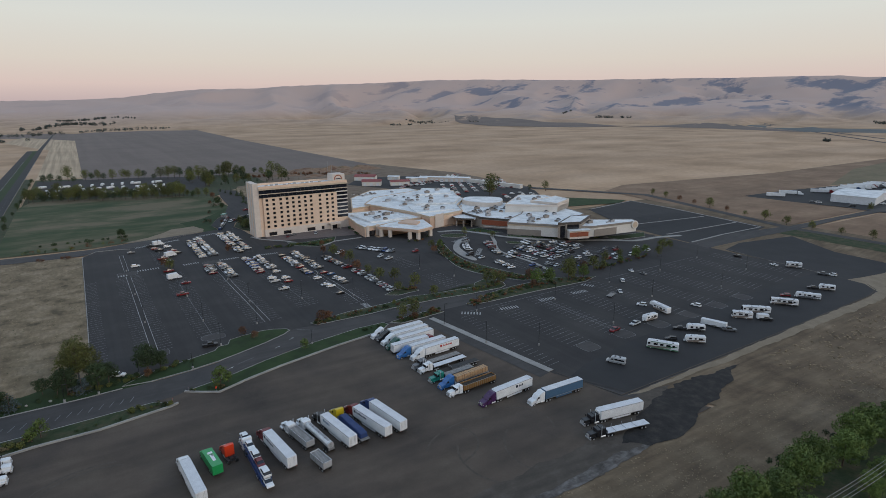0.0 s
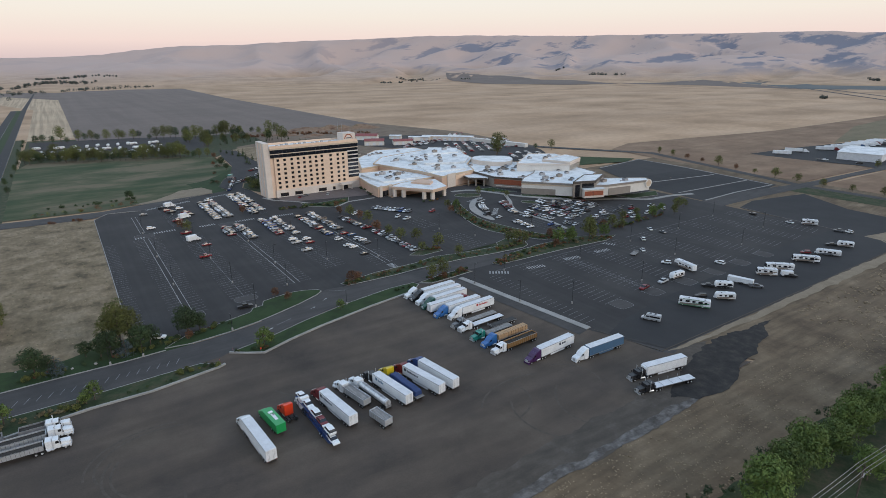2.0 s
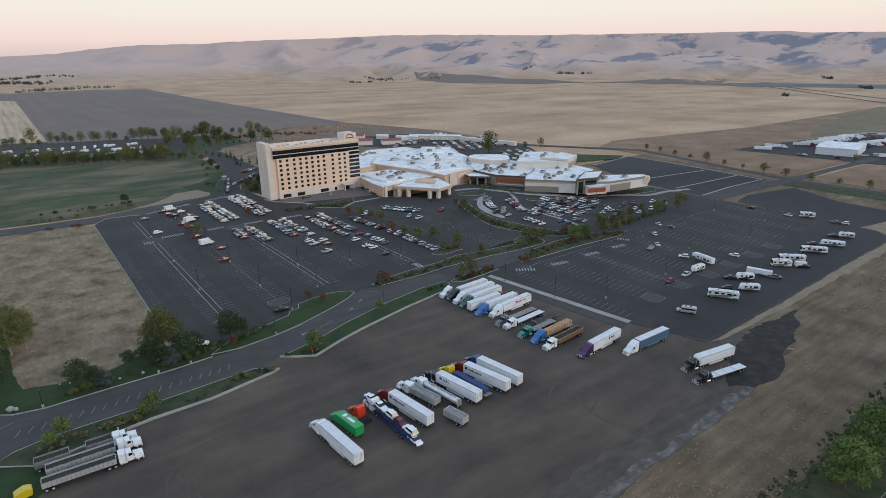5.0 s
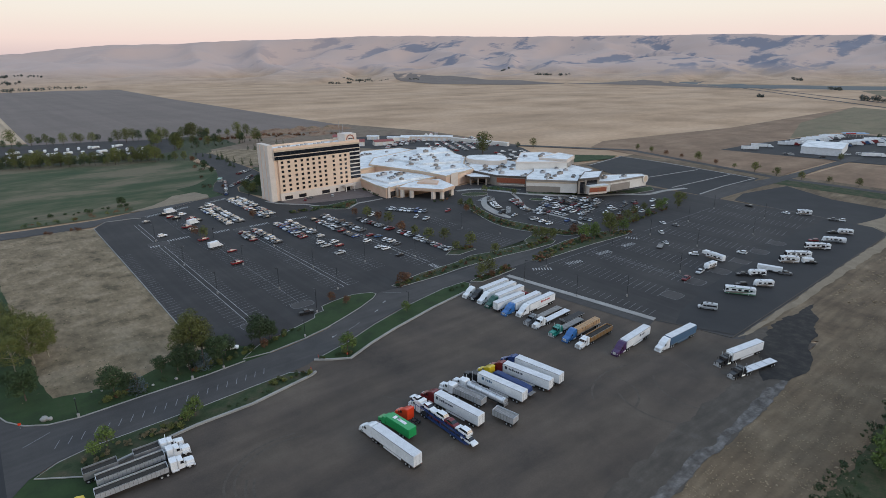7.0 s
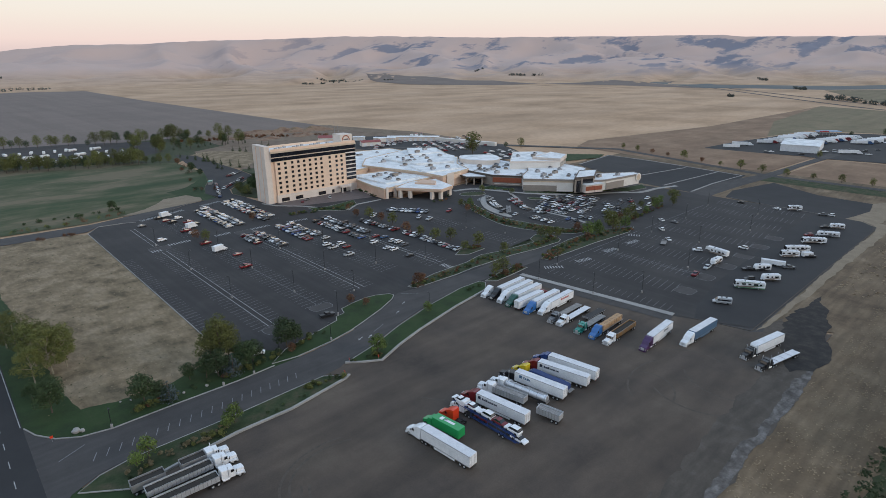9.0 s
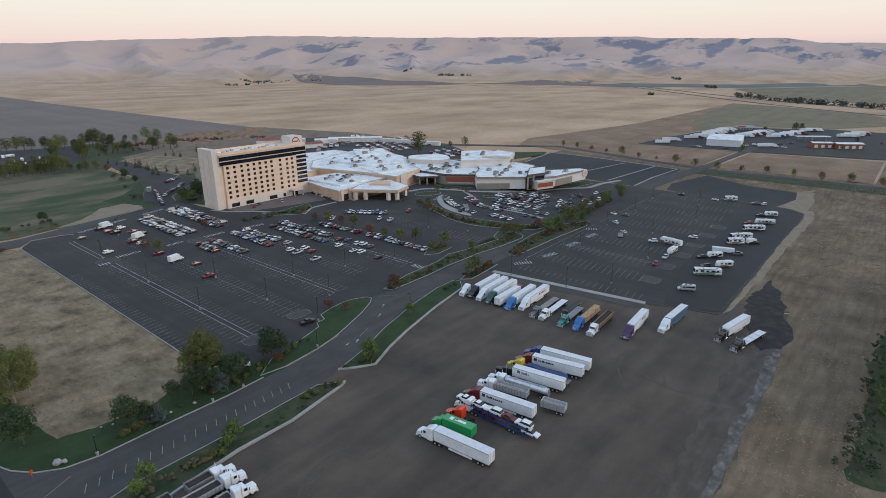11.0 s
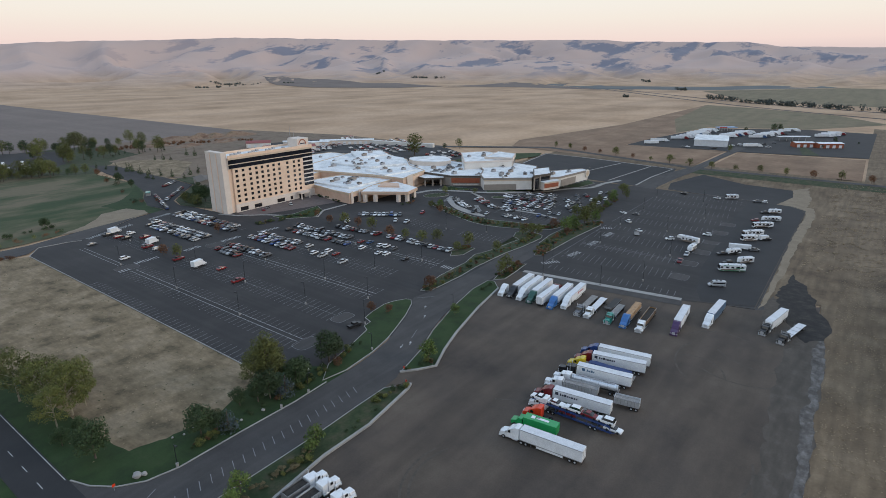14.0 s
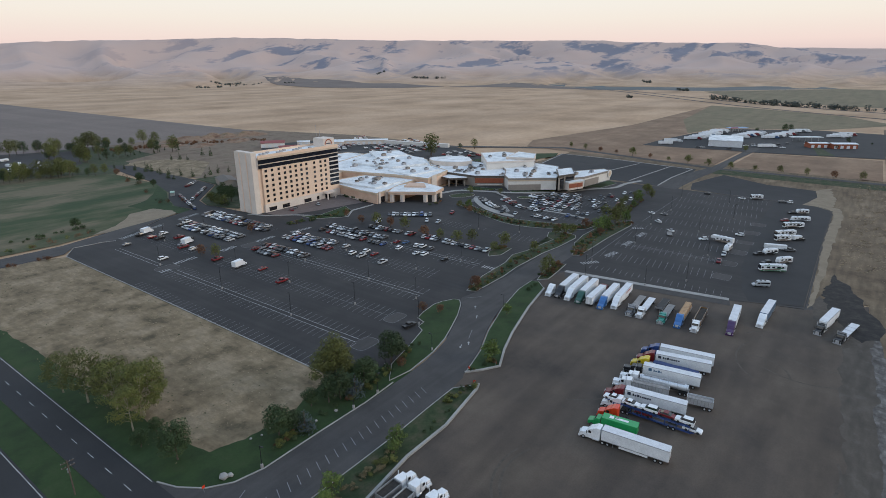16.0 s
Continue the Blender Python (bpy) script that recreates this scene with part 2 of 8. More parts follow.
def box(bm, x0, y0, z0, x1, y1, z1, bevel=0.0):
    vs = [bm.verts.new(p) for p in ((x0, y0, z0), (x1, y0, z0), (x1, y1, z0), (x0, y1, z0), (x0, y0, z1), (x1, y0, z1), (x1, y1, z1), (x0, y1, z1))]
    fs = [bm.faces.new([vs[i] for i in q]) for q in ((3, 2, 1, 0), (4, 5, 6, 7), (0, 1, 5, 4), (1, 2, 6, 5), (2, 3, 7, 6), (3, 0, 4, 7))]
    if bevel:
        es = list({e for f_ in fs for e in f_.edges})
        bmesh.ops.bevel(bm, geom=es, offset=bevel, segments=1, affect="EDGES")
    return vs


def boxes(*args, bevel=0.0):
    bm = bmesh.new()
    for a in args:
        box(bm, *a, bevel=bevel)
    return bm


def lie(x, y):
    """A level plan point, dropped eastward along the mid-path camera's sight line to fit its view."""
    d = 0.022 * min(max(0.0, x - 25), 195)
    t = min(1.0, max(0.0, (y - 250) / 50))
    u = min(1.0, max(0.0, (x - 335) / 120))
    d *= (1 - t * t * (3 - 2 * t)) * (1 - u * u * (3 - 2 * u))
    return x + (x + 67) * d / 89, y + (y - 49) * d / 89, -d


def lay(bm, step=12.0):
    """Cut the mesh into strips and let it follow the view-fitted fall."""
    xs = [v.co.x for v in bm.verts]
    ys = [v.co.y for v in bm.verts]
    if max(xs) < 26 or min(ys) > 300 or min(xs) > 460:
        return bm
    for axis, lo, hi in ((0, max(min(xs), 25), min(max(xs), 460)), (1, max(min(ys), 50), min(max(ys), 300))):
        k = lo + 0.01 if axis == 0 else max(lo, 240) + 0.01
        gap = step if axis == 0 else 10.0
        while k < hi:
            co, no = ((k, 0, 0), (1, 0, 0)) if axis == 0 else ((0, k, 0), (0, 1, 0))
            bmesh.ops.bisect_plane(bm, geom=bm.verts[:] + bm.edges[:] + bm.faces[:], plane_co=co, plane_no=no)
            k += gap
    for v in bm.verts:
        x, y, z = lie(v.co.x, v.co.y)
        v.co = (x, y, v.co.z + z)
    return bm


def prism(pts, z0, z1, bm=None):
    """An upright prism over a polygon."""
    bm = bm or bmesh.new()
    area = sum(a[0] * b[1] - b[0] * a[1] for a, b in zip(pts, pts[1:] + pts[:1]))
    if area < 0:
        pts = pts[::-1]
    lo = [bm.verts.new((p[0], p[1], z0)) for p in pts]
    hi = [bm.verts.new((p[0], p[1], z1)) for p in pts]
    top = bm.faces.new(hi)
    bot = bm.faces.new(lo[::-1])
    n = len(pts)
    for i in range(n):
        bm.faces.new((lo[i], lo[(i + 1) % n], hi[(i + 1) % n], hi[i]))
    bmesh.ops.triangulate(bm, faces=[top, bot])
    return bm


def flat(pts, z, bm=None):
    """A level sheet over a polygon."""
    bm = bm or bmesh.new()
    area = sum(a[0] * b[1] - b[0] * a[1] for a, b in zip(pts, pts[1:] + pts[:1]))
    if area < 0:
        pts = pts[::-1]
    f_ = bm.faces.new([bm.verts.new((p[0], p[1], z)) for p in pts])
    f_.normal_update()
    bmesh.ops.triangulate(bm, faces=[f_])
    return bm


def ragged(pts, amp, step=2.0, seed=0.0):
    """A polygon with an uneven, natural outline."""
    out = []
    for a, b in zip(pts, pts[1:] + pts[:1]):
        n = max(1, int(math.dist(a, b) / step))
        for i in range(n):
            x, y = a[0] + (b[0] - a[0]) * i / n, a[1] + (b[1] - a[1]) * i / n
            k = noise.noise((x / 7, y / 7, seed)) + 0.6 * noise.noise((x / 2.2, y / 2.2, seed + 4))
            j = noise.noise((x / 7, y / 7, seed + 9)) + 0.6 * noise.noise((x / 2.2, y / 2.2, seed + 13))
            out.append((x + amp * k, y + amp * j))
    return out


def ribbon(pts, width, z0, z1=None, bm=None):
    """A strip of even width along a line; with z1, a raised one such as a kerb."""
    bm = bm or bmesh.new()
    P = [Vector((p[0], p[1], 0)) for p in pts]
    L_, R_ = [], []
    for i, p in enumerate(P):
        d = (P[min(i + 1, len(P) - 1)] - P[max(i - 1, 0)]).normalized()
        nrm = Vector((-d.y, d.x, 0)) * width / 2
        L_.append(p + nrm)
        R_.append(p - nrm)
    top = z0 if z1 is None else z1
    l1 = [bm.verts.new((p.x, p.y, top)) for p in L_]
    r1 = [bm.verts.new((p.x, p.y, top)) for p in R_]
    for i in range(len(P) - 1):
        bm.faces.new((r1[i], r1[i + 1], l1[i + 1], l1[i]))
    if z1 is not None:
        l0 = [bm.verts.new((p.x, p.y, z0)) for p in L_]
        r0 = [bm.verts.new((p.x, p.y, z0)) for p in R_]
        for i in range(len(P) - 1):
            bm.faces.new((l1[i], l1[i + 1], l0[i + 1], l0[i]))
            bm.faces.new((r0[i], r0[i + 1], r1[i + 1], r1[i]))
        bm.faces.new((l0[0], r0[0], r1[0], l1[0]))
        bm.faces.new((l1[-1], r1[-1], r0[-1], l0[-1]))
    return bm


def smooth_line(pts, steps=6, closed=False):
    """A Catmull-Rom line through pts."""
    n = len(pts)
    out = []
    for i in range(n if closed else n - 1):
        g = lambda k: Vector(pts[k % n]) if closed else Vector(pts[min(max(k, 0), n - 1)])
        a, b, c, d = g(i - 1), g(i), g(i + 1), g(i + 2)
        for s in range(steps):
            t = s / steps
            p = 0.5 * ((2 * b) + (c - a) * t + (2 * a - 5 * b + 4 * c - d) * t * t + (3 * b - a - 3 * c + d) * t ** 3)
            out.append((p.x, p.y))
    if not closed:
        out.append(tuple(pts[-1]))
    return out


def setting(name, bm, material, label, category, kind="structure"):
    return tagged(part(name, lay(bm), material), label, category, kind=kind)


# ---- ground: one sheet out to the hills ----
RIDGE = [(-180, 1.0), (-60, 0.8), (-10, 0.7), (0, 0.95), (12, 1.9), (22, 2.35), (33, 2.75), (50, 2.6), (65, 2.5), (71, 2.25), (79, 2.1), (83, 1.6), (91, 1.4), (110, 1.2), (180, 1.0)]


def ridge(az):
    for (a, h), (b, k) in zip(RIDGE, RIDGE[1:]):
        if a <= az <= b:
            t = (az - a) / (b - a)
            return h + (k - h) * t * t * (3 - 2 * t)
    return 1.0


def hill_height(r, az):
    """Rolling spurs that run down from a far crest, cut by draws."""
    if r < 2450:
        return 0.0
    x, y = r * math.sin(radians(az)), r * math.cos(radians(az))
    top = 4780 * math.tan(radians(ridge(az) - 0.30)) + 89
    s = min(1.0, (r - 2450) / 2330)
    bend = 1.6 * noise.noise((x / 900, y / 900, 0))
    spur = 1 - abs(noise.noise(((az + 4 * bend) / 5.5, r / 2600, 5.0))) * 2.6
    side = 1 - abs(noise.noise((x / 520 + bend, y / 520, 9.0))) * 2.4
    crease = 1 - abs(noise.noise((x / 210 + bend, y / 210, 3.0))) * 2.4
    apron = 0.5 + noise.noise((x / 1300, y / 1300, 7.0))
    ground = s ** (1.7 + 0.8 * apron)
    keep = max(0.0, (s - 0.72) / 0.28) ** 2
    relief = 0.52 + 0.30 * spur + 0.16 * side + 0.05 * crease
    form = ground * (keep + (1 - keep) * relief) + math.sin(math.pi * s) * (0.08 * spur + 0.065 * side + 0.03 * crease - 0.055)
    crest = (7 * noise.noise((az / 3.0, 3.0, 0)) + 4 * noise.noise((az / 0.8, 7.0, 0))) * keep
    fall = 1.0 if r < 4800 else max(0.0, 1 - (r - 4800) / 400)
    rise = top * form * fall + crest
    cap = 78 + r * math.tan(radians(ridge(az) * 0.93 - 0.3))
    if keep < 0.5 and rise > cap - 25:
        rise = cap - 25 * math.exp(-(rise - cap + 25) / 25)
    return max(0.0, rise)


def build_ground():
    rings = [0] + [20 * i for i in range(1, 31)] + [660, 760, 1000, 1500, 2000, 2350, 2450] + [2490 + 40 * i for i in range(59)] + [4860, 4930]
    az = [-180 + 6 * i for i in range(27)] + [-18 + 0.35 * i for i in range(352)] + [105.5 + 5 * i for i in range(15)]
    bm = bmesh.new()
    grid = []
    for r in rings[1:]:
        row = []
        for a in az:
            x, y = -20 + r * math.sin(radians(a)), 40 + r * math.cos(radians(a))
            dip = lie(x * 0.955, y)[2] * 1.0 - (0.25 if r < 700 else 0.0) - (3.0 if 60 < x < 430 and 110 < y < 345 else 0.0)
            row.append(bm.verts.new((x, y, hill_height(r, a) + dip)))
        grid.append(row)
    mid = bm.verts.new((-20, 40, 0))
    n = len(az)
    for i in range(n):
        bm.faces.new((mid, grid[0][(i + 1) % n], grid[0][i]))
        for k in range(len(grid) - 1):
            bm.faces.new((grid[k][i], grid[k][(i + 1) % n], grid[k + 1][(i + 1) % n], grid[k + 1][i]))
    for f_ in bm.faces:
        f_.smooth = True
    return bm


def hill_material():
    """Straw on the plain; on the slopes haze-tinted dry grass, dark drifts of scrub and painted shade."""
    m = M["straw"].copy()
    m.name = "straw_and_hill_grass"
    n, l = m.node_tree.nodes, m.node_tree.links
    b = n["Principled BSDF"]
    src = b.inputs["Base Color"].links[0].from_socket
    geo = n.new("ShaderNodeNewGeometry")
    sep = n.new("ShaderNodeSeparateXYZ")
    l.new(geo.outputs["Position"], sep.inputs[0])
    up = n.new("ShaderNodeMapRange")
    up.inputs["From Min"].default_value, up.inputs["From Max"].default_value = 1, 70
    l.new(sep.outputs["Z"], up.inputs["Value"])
    # Noise drifts: scrub plus slope shade and haze, all put into the colour.
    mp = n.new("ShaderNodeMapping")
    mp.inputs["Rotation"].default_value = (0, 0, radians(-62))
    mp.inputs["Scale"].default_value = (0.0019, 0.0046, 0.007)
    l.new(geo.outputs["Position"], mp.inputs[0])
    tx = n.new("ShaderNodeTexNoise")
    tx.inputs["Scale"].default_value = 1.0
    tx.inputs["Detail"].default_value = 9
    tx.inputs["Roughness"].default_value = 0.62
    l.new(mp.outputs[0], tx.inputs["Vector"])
    brush_shade = n.new("ShaderNodeMapRange")
    brush_shade.inputs["From Min"].default_value, brush_shade.inputs["From Max"].default_value = 0.53, 0.59
    l.new(tx.outputs["Fac"], brush_shade.inputs["Value"])
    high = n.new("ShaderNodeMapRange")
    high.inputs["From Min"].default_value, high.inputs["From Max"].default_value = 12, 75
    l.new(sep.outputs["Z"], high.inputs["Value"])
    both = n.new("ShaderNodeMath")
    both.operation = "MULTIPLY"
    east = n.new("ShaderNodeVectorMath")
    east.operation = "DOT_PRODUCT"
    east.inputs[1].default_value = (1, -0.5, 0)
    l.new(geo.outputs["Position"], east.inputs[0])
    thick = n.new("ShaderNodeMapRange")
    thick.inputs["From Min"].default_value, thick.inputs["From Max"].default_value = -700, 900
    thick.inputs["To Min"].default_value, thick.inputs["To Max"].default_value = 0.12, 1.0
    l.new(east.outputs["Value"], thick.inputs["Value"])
    drift_mask = n.new("ShaderNodeMath")
    drift_mask.operation = "MULTIPLY"
    l.new(brush_shade.outputs[0], drift_mask.inputs[0])
    l.new(thick.outputs[0], drift_mask.inputs[1])
    l.new(drift_mask.outputs[0], both.inputs[0])
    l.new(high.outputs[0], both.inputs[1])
    # Distance haze painted in: grass turns paler and pinker with height.
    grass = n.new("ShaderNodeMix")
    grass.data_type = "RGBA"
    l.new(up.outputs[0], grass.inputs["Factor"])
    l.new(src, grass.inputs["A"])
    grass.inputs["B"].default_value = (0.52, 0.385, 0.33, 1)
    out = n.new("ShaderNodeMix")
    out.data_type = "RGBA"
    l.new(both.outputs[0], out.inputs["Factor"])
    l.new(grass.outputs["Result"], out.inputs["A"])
    # Blue-grey carries the distance haze and gully shade.
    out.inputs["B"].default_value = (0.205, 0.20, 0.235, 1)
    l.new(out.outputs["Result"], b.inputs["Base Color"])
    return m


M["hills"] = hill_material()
tagged(part("ground", build_ground(), "hills"), "dry straw plain rising to bare brushy hills, haze and shade in the colour", "ground", kind="structure")

FIELDS = [
    ("plowed_field", [(3, 812), (388, 800), (392, 1700), (440, 3000), (3, 2400)], 0.10, "plowed", "dark plowed field beyond the hotel"),
    ("plowed_strip", [(-400, 2500), (-160, 2150), (3, 1906), (3, 2400), (-200, 2900)], 0.10, "plowed", "far dark plowed strip"),
    ("stubble_field", [(-48, 885), (3, 885), (3, 1900), (-130, 2200), (-160, 1900), (-48, 1500)], 0.12, "stubble", "pale cut stubble field with tramlines"),
    ("fallow_field", [(452, 205), (560, 200), (553, 303), (700, 288), (900, 345), (1290, 384), (770, 386), (520, 424), (470, 405), (455, 330)], 0.10, "brown_field", "brown fallow field beside the access road"),
    ("olive_field", [(700, 288), (800, 270), (842, 150), (980, 60), (1120, 130), (1240, 280), (1290, 384), (900, 345)], 0.14, "olive_field", "greenish weedy field before the highway"),
    ("roadside_field", [(448, 80), (572, 80), (556, 187), (452, 192)], 0.10, "brown_field", "brown field south of the access road"),
    ("scrub_plot", [(-59, 200), (-4, 200), (-5.8, 399), (-14, 404), (-58, 407)], 0.06, "scrub", "bare dry vacant plot with scrub"),
    ("pasture", [(-52, 428), (0, 424), (60, 436), (84, 452), (112, 520), (112, 610), (74, 645), (-40, 690), (-52, 640)], 0.06, "pasture", "patchy green and brown pasture"),
    ("roadside_lawn", [(-60, 424), (-60, 900), (-52, 900), (-52, 424)], 0.07, "verge", "grass verge beside the highway"),
    ("scrub_slope", [(30, -60), (900, -60), (900, 78), (448, 78), (440, 120), (330, 122), (322, 103), (140, 103), (152, 84), (128, 83), (120, 82), (30, 81)], 0.05, "scrub_slope", "dry scrubland below the gravel lot"),
]
for nm, pts, z, mt, lb in FIELDS:
    setting(nm, flat(pts, z), mt, lb, "field")

# paved areas
setting("road_highway", flat([(-69, -400), (-60.2, -400), (-60.2, 1500), (-54, 2400), (-58, 2400), (-69, 1500)], 0.16), "asphalt_new", "dark two-lane highway carriageway", "road")
setting("road_highway_far_side", flat([(-87, -400), (-76.4, -400), (-76.4, 1500), (-87, 1500)], 0.16), "asphalt_new", "dark second highway carriageway", "road")
setting("highway_median", flat([(-76.4, -400), (-69, -400), (-69, 1500), (-76.4, 1500)], 0.12), "lawn", "green grassed highway median", "grass")
setting("verge_tree_strip", flat(ragged([(-60.8, 194), (-20, 194), (10.5, 194.4), (11, 206), (-4, 213), (-10.4, 212.7), (-25.8, 207.7), (-39, 208.5), (-47, 211), (-49, 222), (-51, 262), (-53, 330), (-58, 424), (-61, 424)], 0.9, 1.8), 0.09), "lawn", "shaded grass strip under the roadside trees", "grass")
setting("road_local", flat([(-60.2, 408), (-14, 404), (-5, 404), (2, 412), (20, 408), (30, 410), (40, 420), (62, 434), (30, 428), (0, 420), (-30, 421), (-60.2, 424)], 0.12), "asphalt_old", "narrow side road behind the lot", "road")
setting("pavement_west_lot", flat([(-6.5, 217), (9, 203), (36, 200), (60, 200), (130, 200), (130, 330), (170, 345), (170, 395), (98, 395), (92, 440), (60, 432), (20, 408), (2, 411), (-6, 399)], 0.14), "asphalt", "wide dark asphalt car park", "pavement")
setting("pavement_hotel_side", flat([(98.4, 394), (96.5, 428), (94, 441), (99, 457.6), (136, 497), (139, 532), (139, 560), (142, 640), (128, 662), (118, 600), (113, 545), (100, 499), (90, 481), (80.5, 456), (84, 428)], 0.128), "asphalt", "car park and lane beside the hotel", "pavement")
setting("hotel_side_bed", flat([(97, 428.4), (101, 416), (128, 420), (146, 470), (160, 530), (140, 532), (137, 497), (100, 457), (94.6, 441)], 0.10), "verge", "planted bed between hotel and side car park", "grass")
setting("side_lawn", flat(ragged([(83, 429), (80, 456), (89.5, 481), (99, 499), (108, 530), (92, 505), (76, 486), (62, 480), (64, 462), (69, 440), (76, 426)], 0.8, 2.5), 0.10), "lawn", "green lawn beside the side car park", "grass")
setting("bare_patch", flat(ragged([(18, 428), (34, 437), (44, 447), (53, 459), (69, 461), (73, 446), (71.4, 437), (59, 431.5), (46, 429), (35, 424.6)], 1.0, 2.5, 3.0), 0.114), "dust_tan", "bare tan earth beside the pasture", "ground")
setting("rough_ground", flat([(160, 424), (205, 440), (225, 462), (282, 478), (300, 600), (200, 700), (150, 670), (140, 560)], 0.05), "rough", "rough brown ground behind the hotel", "field")
setting("rough_ground_east", flat([(282, 478), (310, 455), (345, 420), (425, 470), (435, 640), (395, 805), (385, 812), (190, 812), (196, 700), (300, 600)], 0.06), "rough", "rough brown ground behind the casino", "field")
setting("verge_corner", flat(ragged([(-60.6, 140), (-50, 150), (-42, 164), (-44, 173), (-58, 178), (-60.6, 174)], 0.7), 0.10), "lawn", "green grass at the drive corner", "grass")
setting("lot_fringe", flat([(322, 96), (452, 96), (462, 345), (330, 345)], 0.03), "scrub_slope", "dry grass round the outer car parks", "grass")
setting("park_ground", flat([(-50, 640), (74, 640), (112, 606), (150, 660), (200, 690), (192, 818), (-48, 880)], 0.045), "verge", "shaded rough grass round the trailer park", "grass")
setting("lot_subgrade", flat([(110, 98), (330, 98), (330, 340), (62, 340), (62, 196), (110, 196)], 0.02), "asphalt_old", "worn asphalt under the car parks", "pavement")
setting("pavement_centre", flat([(130, 200), (330, 200), (330, 262), (262, 310), (245, 350), (170, 345), (130, 330)], 0.15), "asphalt", "asphalt car park before the casino", "pavement")
setting("pavement_east_lot", flat([(117.5, 200), (125.6, 127), (136, 103.5), (306, 103.5), (319, 105.5), (326, 112), (328, 122), (330, 200)], 0.145), "asphalt", "large half-empty asphalt car park", "pavement")
setting("pavement_new_strip", flat([(137, 104.2), (306, 104.2), (318, 106), (325, 112.5), (326.5, 124), (322, 136), (255, 137), (215, 133), (170, 131), (140, 126), (129, 122)], 0.158), "asphalt_new", "newer dark asphalt strip under the campers", "pavement")
setting("pavement_overflow", flat([(333, 192), (325, 134), (322, 121), (356, 114.8), (380, 118), (384, 150), (408, 186), (358, 197)], 0.13), "asphalt_new", "dark empty overflow paving", "pavement")
setting("pavement_north_lot", flat([(330, 200), (424, 212), (440, 348), (372, 338), (336, 262)], 0.135), "asphalt_new", "empty staff car park with pale kerbs", "pavement")
setting("road_access", flat([(328, 201), (378, 199), (446, 193.5), (502, 193), (548, 189.7), (600, 186), (600, 198), (552, 198), (495, 200.5), (445, 203), (386, 214.4), (330, 216)], 0.16), "asphalt_old", "straight access road between fields", "road")
setting("road_ditch", flat([(425, -200), (433, -200), (440, 200), (486, 364), (420, 480), (300, 560), (290, 552), (412, 472), (476, 362), (432, 202)], 0.17), "asphalt_old", "narrow road along the field edge", "road")
setting("road_green_strip", flat([(404, -100), (424, -100), (432, 199), (410, 199)], 0.12), "verge", "strip of weeds beside the ditch road", "grass")
setting("lot_gravel", flat([(-58, 30), (20, 30), (28, 81.5), (44, 80.3), (74, 80.6), (94, 81), (120, 82), (128, 84), (150, 84), (132, 104), (128, 128), (119.5, 194), (99, 198), (94, 192.6), (73, 189), (50, 183.6), (38, 179.8), (28, 176), (17, 181.6), (15, 175.3), (13, 174.4), (-5, 171.4), (-20, 171.2), (-35, 169.8), (-48, 168), (-58, 162)], 0.09), "gravel", "packed brown gravel truck lot", "gravel")
setting("road_entrance_drive", flat([(-60.2, 211), (-58.4, 205.5), (-55, 200.3), (-50, 196.8), (-43, 195.2), (-27, 195.3), (-10, 195), (7.4, 195.5), (16, 196), (23, 197), (32, 199), (40, 202), (51, 206.4), (60, 211), (63.4, 214), (66, 215), (74, 213.5), (98, 212), (133, 213), (160, 209), (160, 200), (130, 200), (99, 201), (87, 201.2), (67, 197.3), (57, 194.8), (47, 191.5), (40, 188.8), (33, 186), (18, 182), (16, 181), (9.6, 180.4), (-1, 180.2), (-16, 179.6), (-28, 179.6), (-43, 179.8), (-50, 178.5), (-56, 175.5), (-60.2, 170)], 0.18), "asphalt_old", "curving asphalt entrance drive", "road")
setting("gate_apron", flat([(15, 175.2), (28.2, 175.6), (18.6, 182.3), (9.4, 180.6)], 0.14), "gravel", "worn entrance to the gravel lot", "gravel")
setting("dust_edge_inner", flat(ragged([(14, 88), (40, 88.5), (70, 90.5), (100, 91), (124, 92), (126, 84), (120, 81.2), (94, 80.2), (74, 79.9), (44, 79.6), (26, 80.4)], 1.6, 1.6), 0.12), "dust_thin", "thin dust spread over the gravel", "gravel")
setting("dust_edge", flat(ragged([(20, 81.4), (40, 81.6), (60, 82.6), (80, 81.8), (100, 83.4), (112, 83), (121, 83.4), (122, 81.6), (112, 80.2), (94, 79.6), (74, 79.6), (44, 79.2), (24, 79.6)], 1.1, 1.2, 5.0), 0.14), "dust", "pale dusty edge of the gravel lot", "gravel")
setting("millings_spill", flat(ragged([(112, 86), (118, 81.5), (127, 79.8), (139, 82), (147, 85.2), (156, 86.6), (169, 90.3), (184, 96.6), (170, 97), (161, 98.7), (153, 99.4), (141, 97), (128, 93)], 1.5, 1.1, 1.0), 0.17), "black_pile", "spilled black asphalt millings", "gravel")
setting("millings_dust", flat(ragged([(104, 91), (112, 85), (128, 92.4), (142, 96.6), (152, 99.4), (139, 101.6), (124, 101), (110, 97)], 1.6, 1.4, 6.0), 0.15), "gravel_track", "dark gravel mixed with millings", "gravel")
setting("lot_edge_sand", flat(ragged([(134, 103), (150, 102.6), (170, 102.6), (209, 103), (257, 103.4), (304, 102.6), (316, 103.4), (322, 110), (326, 121), (334, 119), (326, 100), (304, 97.4), (257, 98.6), (209, 99.6), (185, 99.4), (160, 100.6), (140, 101.4)], 0.9, 2.0, 8.0), 0.155), "dust_tan", "pale sandy strip along the car park edge", "ground")
